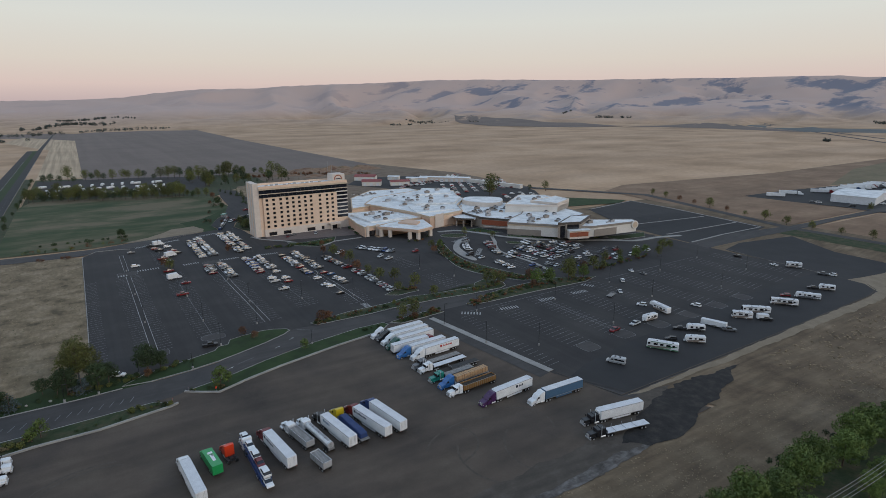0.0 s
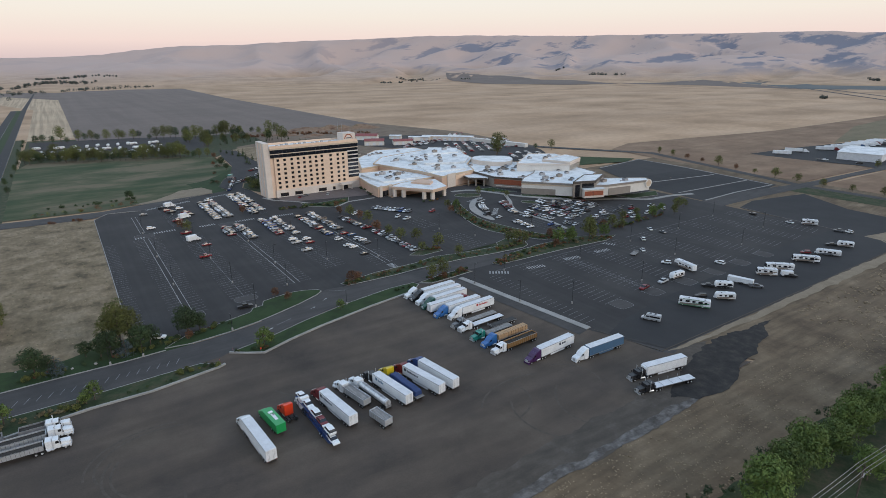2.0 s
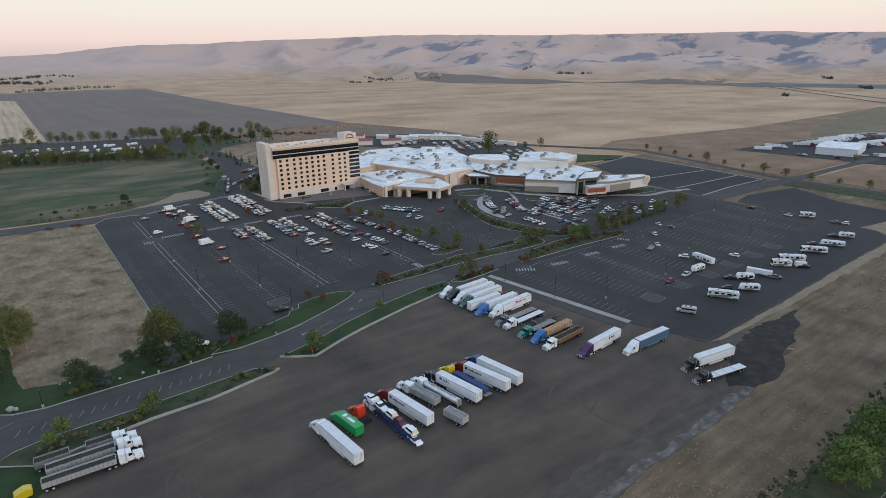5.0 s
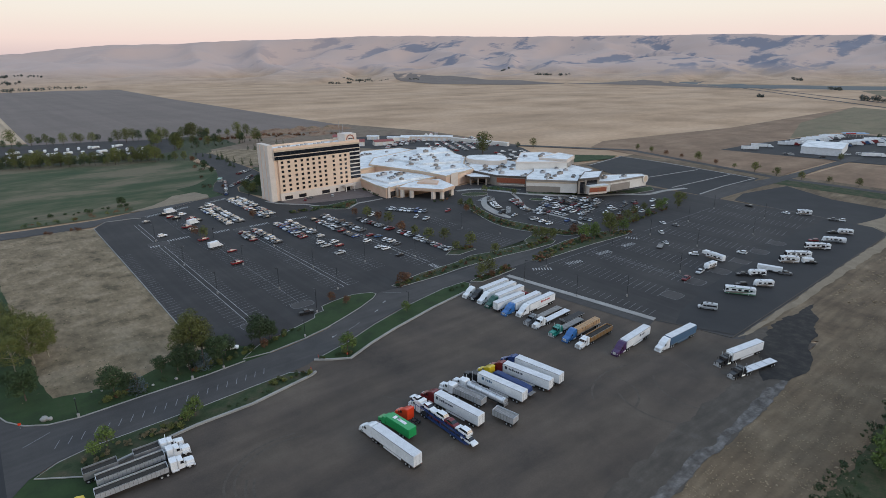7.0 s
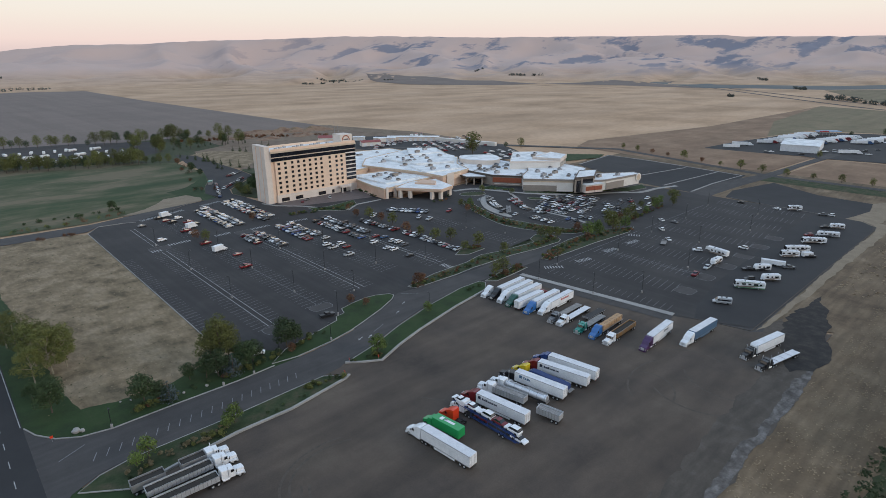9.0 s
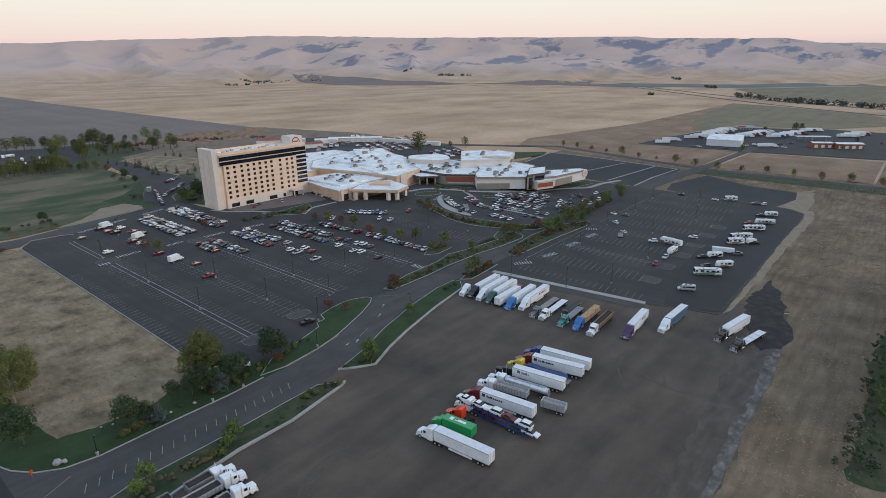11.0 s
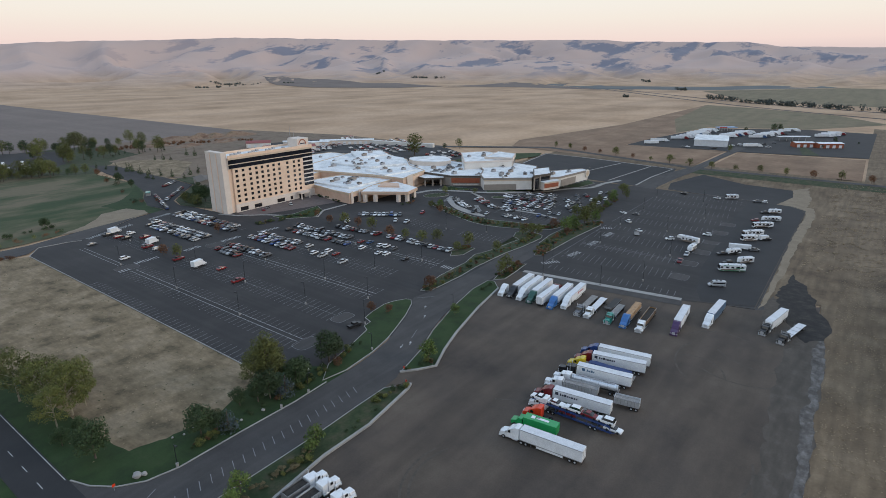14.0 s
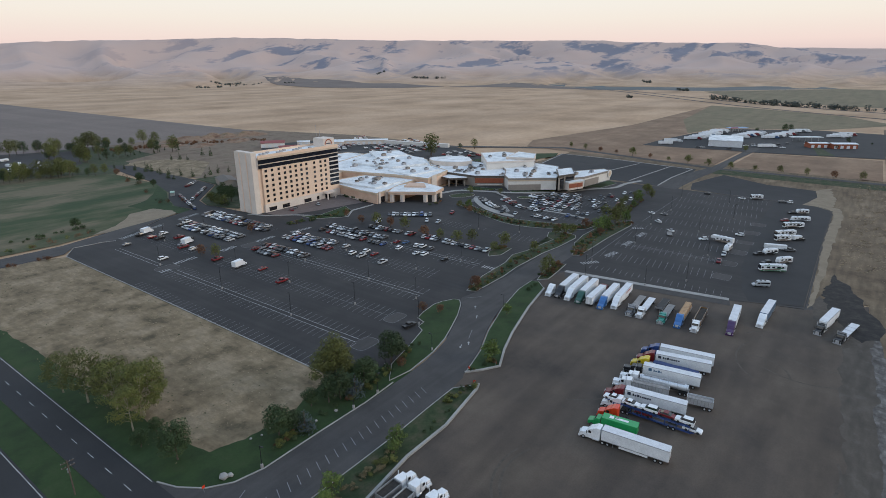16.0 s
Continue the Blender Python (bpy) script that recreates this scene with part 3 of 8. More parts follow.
setting("overflow_edge_sand", flat(ragged([(324, 133), (327, 123), (356, 115.4), (380, 118.4), (396, 110), (356, 104), (330, 104), (322, 112)], 1.6, 2.5, 4.0), 0.11), "dust_tan", "pale sandy ground round the overflow paving", "ground")
setting("scrub_bank_green", flat(ragged([(60, 58), (92, 57), (130, 58), (180, 54), (240, 50), (240, 20), (60, 20)], 2.2, 2.5, 2.0), 0.10), "verge", "rough green grass below the bank trees", "grass")


# ---- vehicles ----
def cyl(bm, r, h, seg=12, m=None):
    """A cylinder along its local y (a wheel's axle) unless m turns it."""
    g = bmesh.ops.create_cone(bm, cap_ends=True, segments=seg, radius1=r, radius2=r, depth=h)
    bmesh.ops.transform(bm, matrix=(m or Matrix()) @ pose(0, 0, 0, 90, 0, 0), verts=g["verts"])
    return g["verts"]


def rod(bm, a, b, r, seg=6):
    a, b = Vector(a), Vector(b)
    g = bmesh.ops.create_cone(bm, cap_ends=True, segments=seg, radius1=r, radius2=r, depth=(b - a).length)
    bmesh.ops.transform(bm, matrix=Matrix.Translation((a + b) / 2) @ (b - a).to_track_quat("Z", "Y").to_matrix().to_4x4(), verts=g["verts"])


def profile(pts, w0, w1=None, bm=None, taper=1.0, zt=None, yc=0.0):
    """A side outline (x, z) drawn out across the width; above zt it narrows by taper."""
    bm = bm or bmesh.new()
    half = w0 / 2
    area = sum(a[0] * b[1] - b[0] * a[1] for a, b in zip(pts, pts[1:] + pts[:1]))
    if area < 0:
        pts = pts[::-1]
    k = [taper if zt is not None and p[1] > zt else 1.0 for p in pts]
    a = [bm.verts.new((p[0], yc - half * s, p[1])) for p, s in zip(pts, k)]
    b = [bm.verts.new((p[0], yc + half * s, p[1])) for p, s in zip(pts, k)]
    f1, f2 = bm.faces.new(a), bm.faces.new(b[::-1])
    n = len(pts)
    for i in range(n):
        bm.faces.new((a[i], b[i], b[(i + 1) % n], a[(i + 1) % n]))
    bmesh.ops.triangulate(bm, faces=[f1, f2])
    return bm


def soften(bm, d=0.06):
    es = [e for e in bm.edges if len(e.link_faces) == 2 and e.calc_face_angle(0) > 0.5]
    bmesh.ops.bevel(bm, geom=es, offset=d, segments=1, affect="EDGES")
    return bm


SHARED = {}


def shared(key, make, material):
    """A mesh that alike parts have in common."""
    if key not in SHARED:
        me = bpy.data.meshes.new(key)
        bm = make()
        bm.to_mesh(me)
        bm.free()
        me.materials.append(M[material])
        SHARED[key] = me
    return SHARED[key]


def wheel(parent, x, y, r, w, name="wheel", rim="rubber"):
    def make():
        bm = bmesh.new()
        cyl(bm, r, w, 12)
        return bm
    ob = new(name, shared(f"wheel_{r}_{w}", make, "rubber"))
    ob.parent, ob.location = parent, (x, y, r)

    def hub():
        bm = bmesh.new()
        cyl(bm, r * 0.52, w + 0.03, 8)
        return bm
    if r > 0.42:
        h = new("rim", shared(f"rim_{r}_{w}", hub, "chrome"))
        h.parent = ob
    return ob


PAINTS = {"white": (0.84, 0.85, 0.86), "silver": (0.50, 0.515, 0.53), "grey": (0.13, 0.135, 0.145), "black": (0.014, 0.014, 0.016),
          "red": (0.22, 0.014, 0.018), "blue": (0.030, 0.085, 0.20), "tan": (0.33, 0.26, 0.17), "purple": (0.060, 0.016, 0.085),
          "green": (0.020, 0.33, 0.095), "dark_green": (0.015, 0.085, 0.060), "sky_blue": (0.035, 0.15, 0.40), "orange_red": (0.72, 0.055, 0.016),
          "yellow": (0.62, 0.46, 0.02), "dark_red": (0.17, 0.011, 0.016), "teal": (0.02, 0.24, 0.19), "navy": (0.026, 0.062, 0.20), "brown": (0.28, 0.15, 0.05),
          "slate_blue": (0.075, 0.15, 0.25)}
for k_, c_ in PAINTS.items():
    M["paint_" + k_] = plain(k_ + "_vehicle_paint", c_, 0.32, coat=0.3, dirt=0.12)
M["tarp_blue"] = plain("blue_tarpaulin", (0.018, 0.045, 0.15), 0.6)
M["lumber"] = surface("wrapped_lumber", [(0.38, 0.23, 0.12), (0.50, 0.33, 0.19)], 1.2, 0.15, 0.8)
M["deck"] = surface("weathered_deck_boards", [(0.20, 0.19, 0.18), (0.30, 0.285, 0.27)], 1.0, 0.15, 0.85, streak=((3, 0.3, 1), 0.2))
M["load_dark"] = surface("dark_bulk_load", [(0.02, 0.018, 0.016), (0.05, 0.042, 0.035)], 0.7, 0.1, 0.95)
M["rv_stripe"] = plain("taupe_swoosh_paint", (0.23, 0.19, 0.16), 0.4)
M["rv_green"] = plain("green_swoosh_paint", (0.09, 0.22, 0.13), 0.4)
M["lamp_red"] = plain("red_lamp_lens", (0.35, 0.02, 0.015), 0.3)
M["lamp_clear"] = plain("clear_lamp_lens", (0.7, 0.7, 0.68), 0.15)
M["logo_dark"] = plain("dark_lettering", (0.03, 0.035, 0.06), 0.5)
M["logo_red"] = plain("red_lettering", (0.45, 0.03, 0.03), 0.5)


def make_car(kind, colour):
    label = {"sedan": "sedan", "suv": "sport utility car", "pickup": "pickup truck", "van": "passenger van"}[kind]
    car = tagged(base("pickup_truck" if kind == "pickup" else "van" if kind == "van" else "car"), f"{colour.replace('_', ' ')} {label} parked on asphalt paving", "car", "cars in the car park")
    pm = "paint_" + colour
    if kind == "sedan":
        low = [(2.3, 0.28), (2.32, 0.62), (2.1, 0.76), (0.95, 0.92), (-1.5, 0.96), (-2.25, 0.92), (-2.35, 0.6), (-2.28, 0.28)]
        top = [(1.0, 0.90), (0.25, 1.38), (-0.95, 1.42), (-1.75, 0.95)]
        roof, w, wb = [(0.22, 1.385), (-0.93, 1.425), (-0.93, 1.46), (0.2, 1.42)], 1.8, (1.4, -1.35)
    elif kind == "suv":
        low = [(2.3, 0.34), (2.32, 0.78), (2.1, 0.95), (1.0, 1.08), (-2.3, 1.10), (-2.35, 0.7), (-2.28, 0.34)]
        top = [(1.05, 1.06), (0.4, 1.62), (-1.9, 1.68), (-2.3, 1.08)]
        roof, w, wb = [(0.38, 1.63), (-1.9, 1.685), (-1.88, 1.75), (0.3, 1.70)], 1.88, (1.4, -1.4)
    elif kind == "van":
        low = [(2.7, 0.4), (2.72, 0.95), (2.3, 1.15), (1.9, 1.25), (-2.7, 1.25), (-2.75, 0.6), (-2.7, 0.4)]
        top = [(1.9, 1.23), (1.25, 2.0), (-2.65, 2.05), (-2.7, 1.23)]
        roof, w, wb = [(1.25, 2.0), (-2.65, 2.05), (-2.6, 2.2), (1.1, 2.15)], 2.0, (1.75, -1.7)
    else:
        low = [(2.8, 0.42), (2.82, 0.95), (2.6, 1.12), (1.4, 1.18), (-2.8, 1.14), (-2.85, 0.7), (-2.75, 0.42)]
        top = [(1.4, 1.16), (0.75, 1.78), (-0.85, 1.80), (-1.0, 1.14)]
        roof, w, wb = [(0.73, 1.79), (-0.85, 1.81), (-0.83, 1.88), (0.68, 1.86)], 1.98, (1.85, -1.75)
    bm = soften(profile(low, w), 0.07)
    if kind == "pickup":
        for y in (-0.95, 0.87):
            box(bm, -2.8, y, 1.1, -1.02, y + 0.08, 1.28)
        box(bm, -2.82, -0.95, 1.1, -2.74, 0.95, 1.28)
    part("body", bm, pm, car)
    part("glasshouse", profile(top, w - 0.12, taper=0.84, zt=1.3), "glass_dark", car, "dark tinted glass")
    part("roof", profile(roof, (w - 0.10) * 0.85), pm, car)
    if kind == "pickup":
        part("bed", boxes((-2.72, -0.86, 1.13, -1.05, 0.86, 1.17)), "black", car, "dark bed liner")
    r = 0.34 if kind in ("sedan", "suv") else 0.39
    for x in wb:
        for y in (-w / 2 + 0.08, w / 2 - 0.08):
            wheel(car, x, y, r, 0.24)
    return car


CARS = {}


def put_car(kind, colour, x, y, rz, z=0.15, tilt=0.0, flat_place=False):
    if not flat_place:
        x, y, low = lie(x, y)
        z += low
    if (kind, colour) not in CARS:
        ob = make_car(kind, colour)
        CARS[kind, colour] = ob
        ob.matrix_basis = pose(x, y, z, 0, tilt, rz)
        return ob
    return copy_thing(CARS[kind, colour], pose(x, y, z, 0, tilt, rz))


def make_tractor(colour, style="aero"):
    """Nose at the origin, pointing along x; the coupling sits 6.2 m behind it."""
    t = tagged(base("semi_tractor"), f"{colour.replace('_', ' ')} {'aerodynamic sleeper' if style == 'aero' else 'classic long-nosed'} semi tractor on gravel", "truck", "trucks in the gravel lot")
    pm = "paint_" + colour
    if style == "aero":
        part("hood", soften(profile([(-0.02, 0.45), (0, 1.25), (-0.25, 1.7), (-1.75, 2.12), (-1.75, 0.45)], 2.3), 0.1), pm, t)
        part("cab", soften(profile([(-1.75, 0.6), (-1.75, 2.1), (-2.45, 3.0), (-3.35, 3.45), (-3.35, 0.6)], 2.4), 0.06), pm, t)
        part("sleeper", soften(profile([(-3.36, 0.7), (-3.36, 3.45), (-4.2, 3.95), (-5.2, 4.0), (-5.2, 0.7)], 2.46), 0.08), pm, t)
        part("windshield", profile([(-1.80, 2.16), (-2.42, 2.95), (-2.47, 2.97), (-1.84, 2.14)], 2.1), "glass_dark", t, "sloped dark windshield")
        side_z = (2.05, 2.75)
    else:
        part("hood", soften(profile([(0, 0.6), (0, 1.8), (-0.15, 1.95), (-2.1, 2.1), (-2.1, 0.6)], 1.75), 0.08), pm, t)
        part("cab", soften(profile([(-2.1, 0.7), (-2.1, 2.1), (-2.35, 2.95), (-3.6, 3.0), (-3.6, 0.7)], 2.2), 0.05), pm, t)
        part("sleeper", soften(profile([(-3.62, 0.9), (-3.62, 3.15), (-5.1, 3.2), (-5.1, 0.9)], 2.3), 0.06), pm, t)
        part("windshield", profile([(-2.09, 2.14), (-2.31, 2.88), (-2.35, 2.9), (-2.13, 2.14)], 2.0), "glass_dark", t, "upright dark windshield")
        for y in (-1.22, 1.22):
            bm = bmesh.new()
            rod(bm, (-3.6, y, 1.0), (-3.6, y, 3.9), 0.09, 8)
            part("exhaust_pipe", bm, "chrome", t, "upright chrome exhaust pipe")
            part("front_fender", soften(boxes((-1.75, y - 0.22, 0.85, -0.35, y + 0.22, 1.25)), 0.12), pm, t)
        side_z = (2.1, 2.75)
    for y in (-1.21, 1.19):
        part("side_window", boxes((-3.0, y, side_z[0], -2.3, y + 0.02, side_z[1])), "glass_dark", t)
        part("mirror", boxes((-2.0, y * 1.17 - 0.05, 1.9, -1.85, y * 1.17 + 0.05, 2.6)), "black", t)
        bm = bmesh.new()
        cyl(bm, 0.32, 1.5, 10, pose(-4.2, y * 0.86, 0.72, 0, 0, 90))
        part("fuel_tank", bm, "chrome", t, "polished fuel tank")
        part("headlight", boxes((-0.2, y * 0.8 - 0.16, 0.98, 0.03, y * 0.8 + 0.16, 1.2)), "lamp_clear", t)
    part("grille", boxes((-0.06, -0.55, 0.7, 0.04, 0.55, 1.55 if style == "aero" else 1.75)), "chrome", t, "bright radiator grille")
    part("bumper", soften(boxes((-0.3, -1.2, 0.32, 0.1, 1.2, 0.68)), 0.05), "chrome" if style != "aero" else pm, t)
    part("chassis", boxes((-7.7, -0.5, 0.7, -1.0, -0.35, 1.0), (-7.7, 0.35, 0.7, -1.0, 0.5, 1.0), (-7.6, -0.5, 0.72, -7.4, 0.5, 0.95)), "frame_dark", t)
    part("fifth_wheel", soften(boxes((-6.9, -0.5, 1.0, -5.8, 0.5, 1.13)), 0.03), "frame_dark", t)
    for x in (-1.15, -5.95, -7.2):
        for y in (-1.03, 1.03):
            wheel(t, x, y, 0.51, 0.32 if x > -2 else 0.58)
            if x < -2:
                part("mudguard", boxes((x - 0.5, y - 0.3, 1.06, x + 0.5, y + 0.3, 1.1)), "frame_dark", t)
    return t


TRACTORS = {}


def put_tractor(colour, style, x, y, rz, low=0.0):
    k = (colour, style)
    if k not in TRACTORS:
        TRACTORS[k] = make_tractor(colour, style)
        TRACTORS[k].matrix_basis = pose(x, y, 0.09 + low, 0, 0, rz)
        return TRACTORS[k]
    return copy_thing(TRACTORS[k], pose(x, y, 0.09 + low, 0, 0, rz))


def bogie(t, x, gap=1.25):
    part("axle_frame", boxes((x - gap - 0.5, -0.55, 0.62, x + 0.5, 0.55, 0.82)), "frame_dark", t)
    for dx in (0, -gap):
        for y in (-0.98, 0.98):
            wheel(t, x + dx, y, 0.51, 0.58)


def legs(t, x):
    for y in (-0.9, 0.82):
        part("landing_leg", boxes((x, y, 0.0, x + 0.12, y + 0.1, 1.15), (x - 0.06, y - 0.06, 0.0, x + 0.18, y + 0.16, 0.05)), "steel", t)


def van_trailer(side="trailer_white", reefer=False, mark=None, length=15.6, label="white box semi trailer with grey roof"):
    """Front wall at the origin, running back along -x."""
    t = tagged(base("semi_trailer"), label, "trailer", "trailers in the gravel lot")
    L0, w = -length, 1.3
    part("box", soften(boxes((L0, -w, 1.15, 0, w, 4.05)), 0.05), side, t)
    part("roof", boxes((L0 + 0.08, -w + 0.05, 4.052, -0.08, w - 0.05, 4.09)), "trailer_roof", t, "dusty pale roof sheet")
    bm = bmesh.new()
    for y in (-w - 0.02, w - 0.02):
        box(bm, L0, y, 1.1, 0, y + 0.04, 1.28)
        box(bm, L0, y, 3.95, 0, y + 0.04, 4.09)
    part("side_rail", bm, "steel", t)
    for y in (-w + 0.04, 0.02):
        d = part("rear_door", boxes((L0 - 0.035, y, 1.28, L0 - 0.003, y + w - 0.06, 3.98)), side, t)
        part("lock_bar", boxes((L0 - 0.065, y + 0.55, 1.3, L0 - 0.036, y + 0.59, 3.95), (L0 - 0.065, y + 0.85, 1.3, L0 - 0.036, y + 0.89, 3.95)), "steel", d)
    part("rear_bumper", boxes((L0, -1.1, 0.5, L0 + 0.1, 1.1, 0.62), (L0, -0.8, 0.6, L0 + 0.1, -0.7, 1.15), (L0, 0.7, 0.6, L0 + 0.1, 0.8, 1.15)), "frame_dark", t)
    for y in (-1.1, 0.95):
        part("tail_light", boxes((L0 - 0.04, y, 1.0, L0, y + 0.15, 1.13)), "lamp_red", t)
    part("underframe", boxes((L0 + 0.2, -0.6, 0.9, -0.4, -0.45, 1.15), (L0 + 0.2, 0.45, 0.9, -0.4, 0.6, 1.15)), "frame_dark", t)
    for y in (-1.24, 1.2):
        part("side_skirt", boxes((L0 + 4.6, y, 0.45, -4.3, y + 0.04, 1.12)), side, t)
    legs(t, -2.9)
    bogie(t, L0 + 2.9)
    if reefer:
        r = part("cooling_unit", soften(boxes((0.01, -1.0, 1.9, 0.6, 1.0, 3.9)), 0.1), "white", t, "boxy white cooling unit")
        part("vent", boxes((0.6, -0.6, 2.6, 0.63, 0.6, 3.3)), "black", r)
    if mark:
        mat_name, x0, x1 = mark
        bm = bmesh.new()
        for y in (-w - 0.03, w + 0.014):
            box(bm, x0, y, 2.7, x0 + 0.9, y + 0.016, 3.6)
            xx = x0 - 0.5
            for k in range(8):
                ww = 0.35 + 0.25 * ((k * 7) % 3) / 2
                box(bm, xx - ww, y, 2.75, xx, y + 0.016, 2.75 + (0.7 if k in (0, 2) else 0.5))
                xx -= ww + 0.16
                if xx < x1:
                    break
        part("lettering", bm, mat_name, t, "bars of dark lettering")
    return t


def flatbed(load=None, deck="deck", length=14.6, label="empty flatbed semi trailer"):
    t = tagged(base("flatbed_trailer"), label, "trailer", "trailers in the gravel lot")
    part("deck", boxes((-length, -1.28, 1.32, 0, 1.28, 1.46)), deck, t)
    part("side_rail", boxes((-length, -1.31, 1.24, 0, -1.282, 1.44), (-length, 1.282, 1.24, 0, 1.31, 1.44)), "steel", t)
    part("beam", boxes((-length + 0.3, -0.55, 0.95, -0.3, -0.35, 1.32), (-length + 0.3, 0.35, 0.95, -0.3, 0.55, 1.32)), "frame_dark", t)
    legs(t, -2.9)
    bogie(t, -length + 2.6)
    part("headboard", boxes((-0.08, -1.25, 1.46, 0, 1.25, 2.2)), "steel", t)
    if load == "stakes":
        for x in (-3, -6.5, -10):
            part("stake", boxes((x, -1.25, 1.46, x + 0.08, -1.17, 2.6), (x, -1.25, 1.5, x + 0.08, 1.25, 1.56)), "steel", t)
    return t


def tanker(label="polished aluminium tank trailer", length=13.0):
    t = tagged(base("tank_trailer"), label, "trailer", "trailers in the gravel lot")
    bm = bmesh.new()
    cyl(bm, 0.98, length, 16, Matrix.Translation((-length / 2, 0, 2.15)) @ pose(0, 0, 0, 0, 0, 90))
    part("tank", bm, "chrome", t)
    bm = bmesh.new()
    for i in range(6):
        cyl(bm, 1.01, 0.08, 16, Matrix.Translation((-0.4 - i * (length - 0.8) / 5, 0, 2.15)) @ pose(0, 0, 0, 0, 0, 90))
    part("band", bm, "steel", t)
    part("catwalk", boxes((-length + 1, -0.3, 3.12, -1, 0.3, 3.2)), "steel", t)
    for x in (-3, -6.5, -10):
        bm = bmesh.new()
        cyl(bm, 0.3, 0.25, 10, Matrix.Translation((x, 0, 3.3)) @ pose(0, 0, 0, 90, 0, 0))
        part("manhole", bm, "steel", t)
    part("frame", boxes((-length, -0.6, 0.95, 0, -0.45, 1.25), (-length, 0.45, 0.95, 0, 0.6, 1.25)), "frame_dark", t)
    part("ladder", boxes((-length - 0.1, -0.3, 0.8, -length - 0.03, -0.25, 3.2), (-length - 0.1, 0.25, 0.8, -length - 0.03, 0.3, 3.2), (-length - 0.1, -0.3, 1.8, -length - 0.03, 0.3, 1.86), (-length - 0.1, -0.3, 2.5, -length - 0.03, 0.3, 2.56)), "steel", t)
    part("hose_rack", boxes((-length - 0.25, -0.9, 0.9, -length - 0.11, 0.9, 1.5)), "steel", t)
    legs(t, -3.2)
    bogie(t, -length + 1.9)
    return t


def tub(length, label, material="chrome", load="deck", z0=1.1, z1=2.9, own_wheels=True):
    """An open-topped dump body."""
    t = tagged(base("dump_trailer"), label, "trailer", "trailers in the gravel lot")
    w = 1.25
    part("side_wall", boxes((-length, -w, z0, 0, -w + 0.08, z1), (-length, w - 0.08, z0, 0, w, z1), (-0.08, -w + 0.081, z0, 0, w - 0.081, z1), (-length, -w + 0.081, z0, -length + 0.08, w - 0.081, z1)), material, t)
    part("load", boxes((-length + 0.1, -w + 0.1, z0, -0.1, w - 0.1, z1 - 0.35)), load, t)
    for y in (-w - 0.06, w):
        bm = boxes((-length, y, z1 - 0.08, 0, y + 0.06, z1 + 0.04))
        for i in range(1, int(length / 0.9)):
            box(bm, -i * 0.9 - 0.04, y, z0, -i * 0.9 + 0.04, y + 0.055, z1 - 0.081)
        part("ribbed_rail", bm, "steel", t)
    part("frame", boxes((-length, -0.5, 0.75, 0, -0.35, z0), (-length, 0.35, 0.75, 0, 0.5, z0)), "frame_dark", t)
    bogie(t, -length + 2.0)
    return t


def at(ob, x, y, rz, z=0.09):
    px, py, pz = lie(x, y)
    ob.matrix_basis = pose(px, py, z + pz, 0, 0, rz)
    return ob


def rig(colour, style, nose, tail, trailer=None, gap=5.55):
    """A tractor with its nose at a place, headed away from its tail; the trailer couples behind."""
    n, q = Vector(lie(*nose)[:2]), Vector(lie(*tail)[:2])
    low = lie(*nose)[2] * 0.5 + lie(*tail)[2] * 0.5
    d = (n - q).normalized()
    rz = math.degrees(math.atan2(d.y, d.x))
    if colour:
        put_tractor(colour, style, n.x, n.y, rz, low)
    if trailer is not None:
        p = n - d * gap
        trailer.matrix_basis = pose(p.x, p.y, 0.09 + low, 0, 0, rz)
    return n, d, rz


# first row: noses to the north-west
rig("white", "aero", (11.6, 142.4), (13.3, 119.4), van_trailer())
n_, d_, rz_ = rig(None, "", (17.3, 142.6), (18.6, 130.2))
straight = tagged(base("box_truck", 17.3, 142.6, 0.09, rz_), "bright green delivery truck with green box body", "truck", "trucks in the gravel lot")
part("hood", soften(profile([(0, 0.5), (0, 1.5), (-1.5, 1.9), (-1.5, 0.5)], 2.1), 0.1), "paint_green", straight)
part("cab", soften(profile([(-1.5, 0.6), (-1.5, 1.95), (-2.1, 2.75), (-3.2, 2.8), (-3.2, 0.6)], 2.3), 0.06), "paint_green", straight)
part("windshield", profile([(-1.52, 2.0), (-2.06, 2.7), (-2.1, 2.7), (-1.56, 1.98)], 2.0), "glass_dark", straight)
b_ = part("box", soften(boxes((-12.2, -1.28, 1.05, -3.5, 1.28, 3.5)), 0.12), "paint_green", straight)
part("lettering", boxes((-6.2, -0.7, 3.505, -5.2, 0.5, 3.52), (-7.4, -0.6, 3.505, -6.6, -0.1, 3.52), (-9.8, -0.5, 3.505, -6.6, 0.3, 3.52), (-9.6, -1.31, 2.2, -6.2, -1.285, 2.7)), "white", b_, "white lettering bars")
part("chassis", boxes((-12, -0.5, 0.6, -0.5, 0.5, 1.04)), "frame_dark", straight)
for x_ in (-1.1, -8.6, -9.9):
    for y_ in (-1.0, 1.0):
        wheel(straight, x_, y_, 0.51, 0.35)
rig("orange_red", "aero", (22.3, 142.0), (23.2, 132.5))
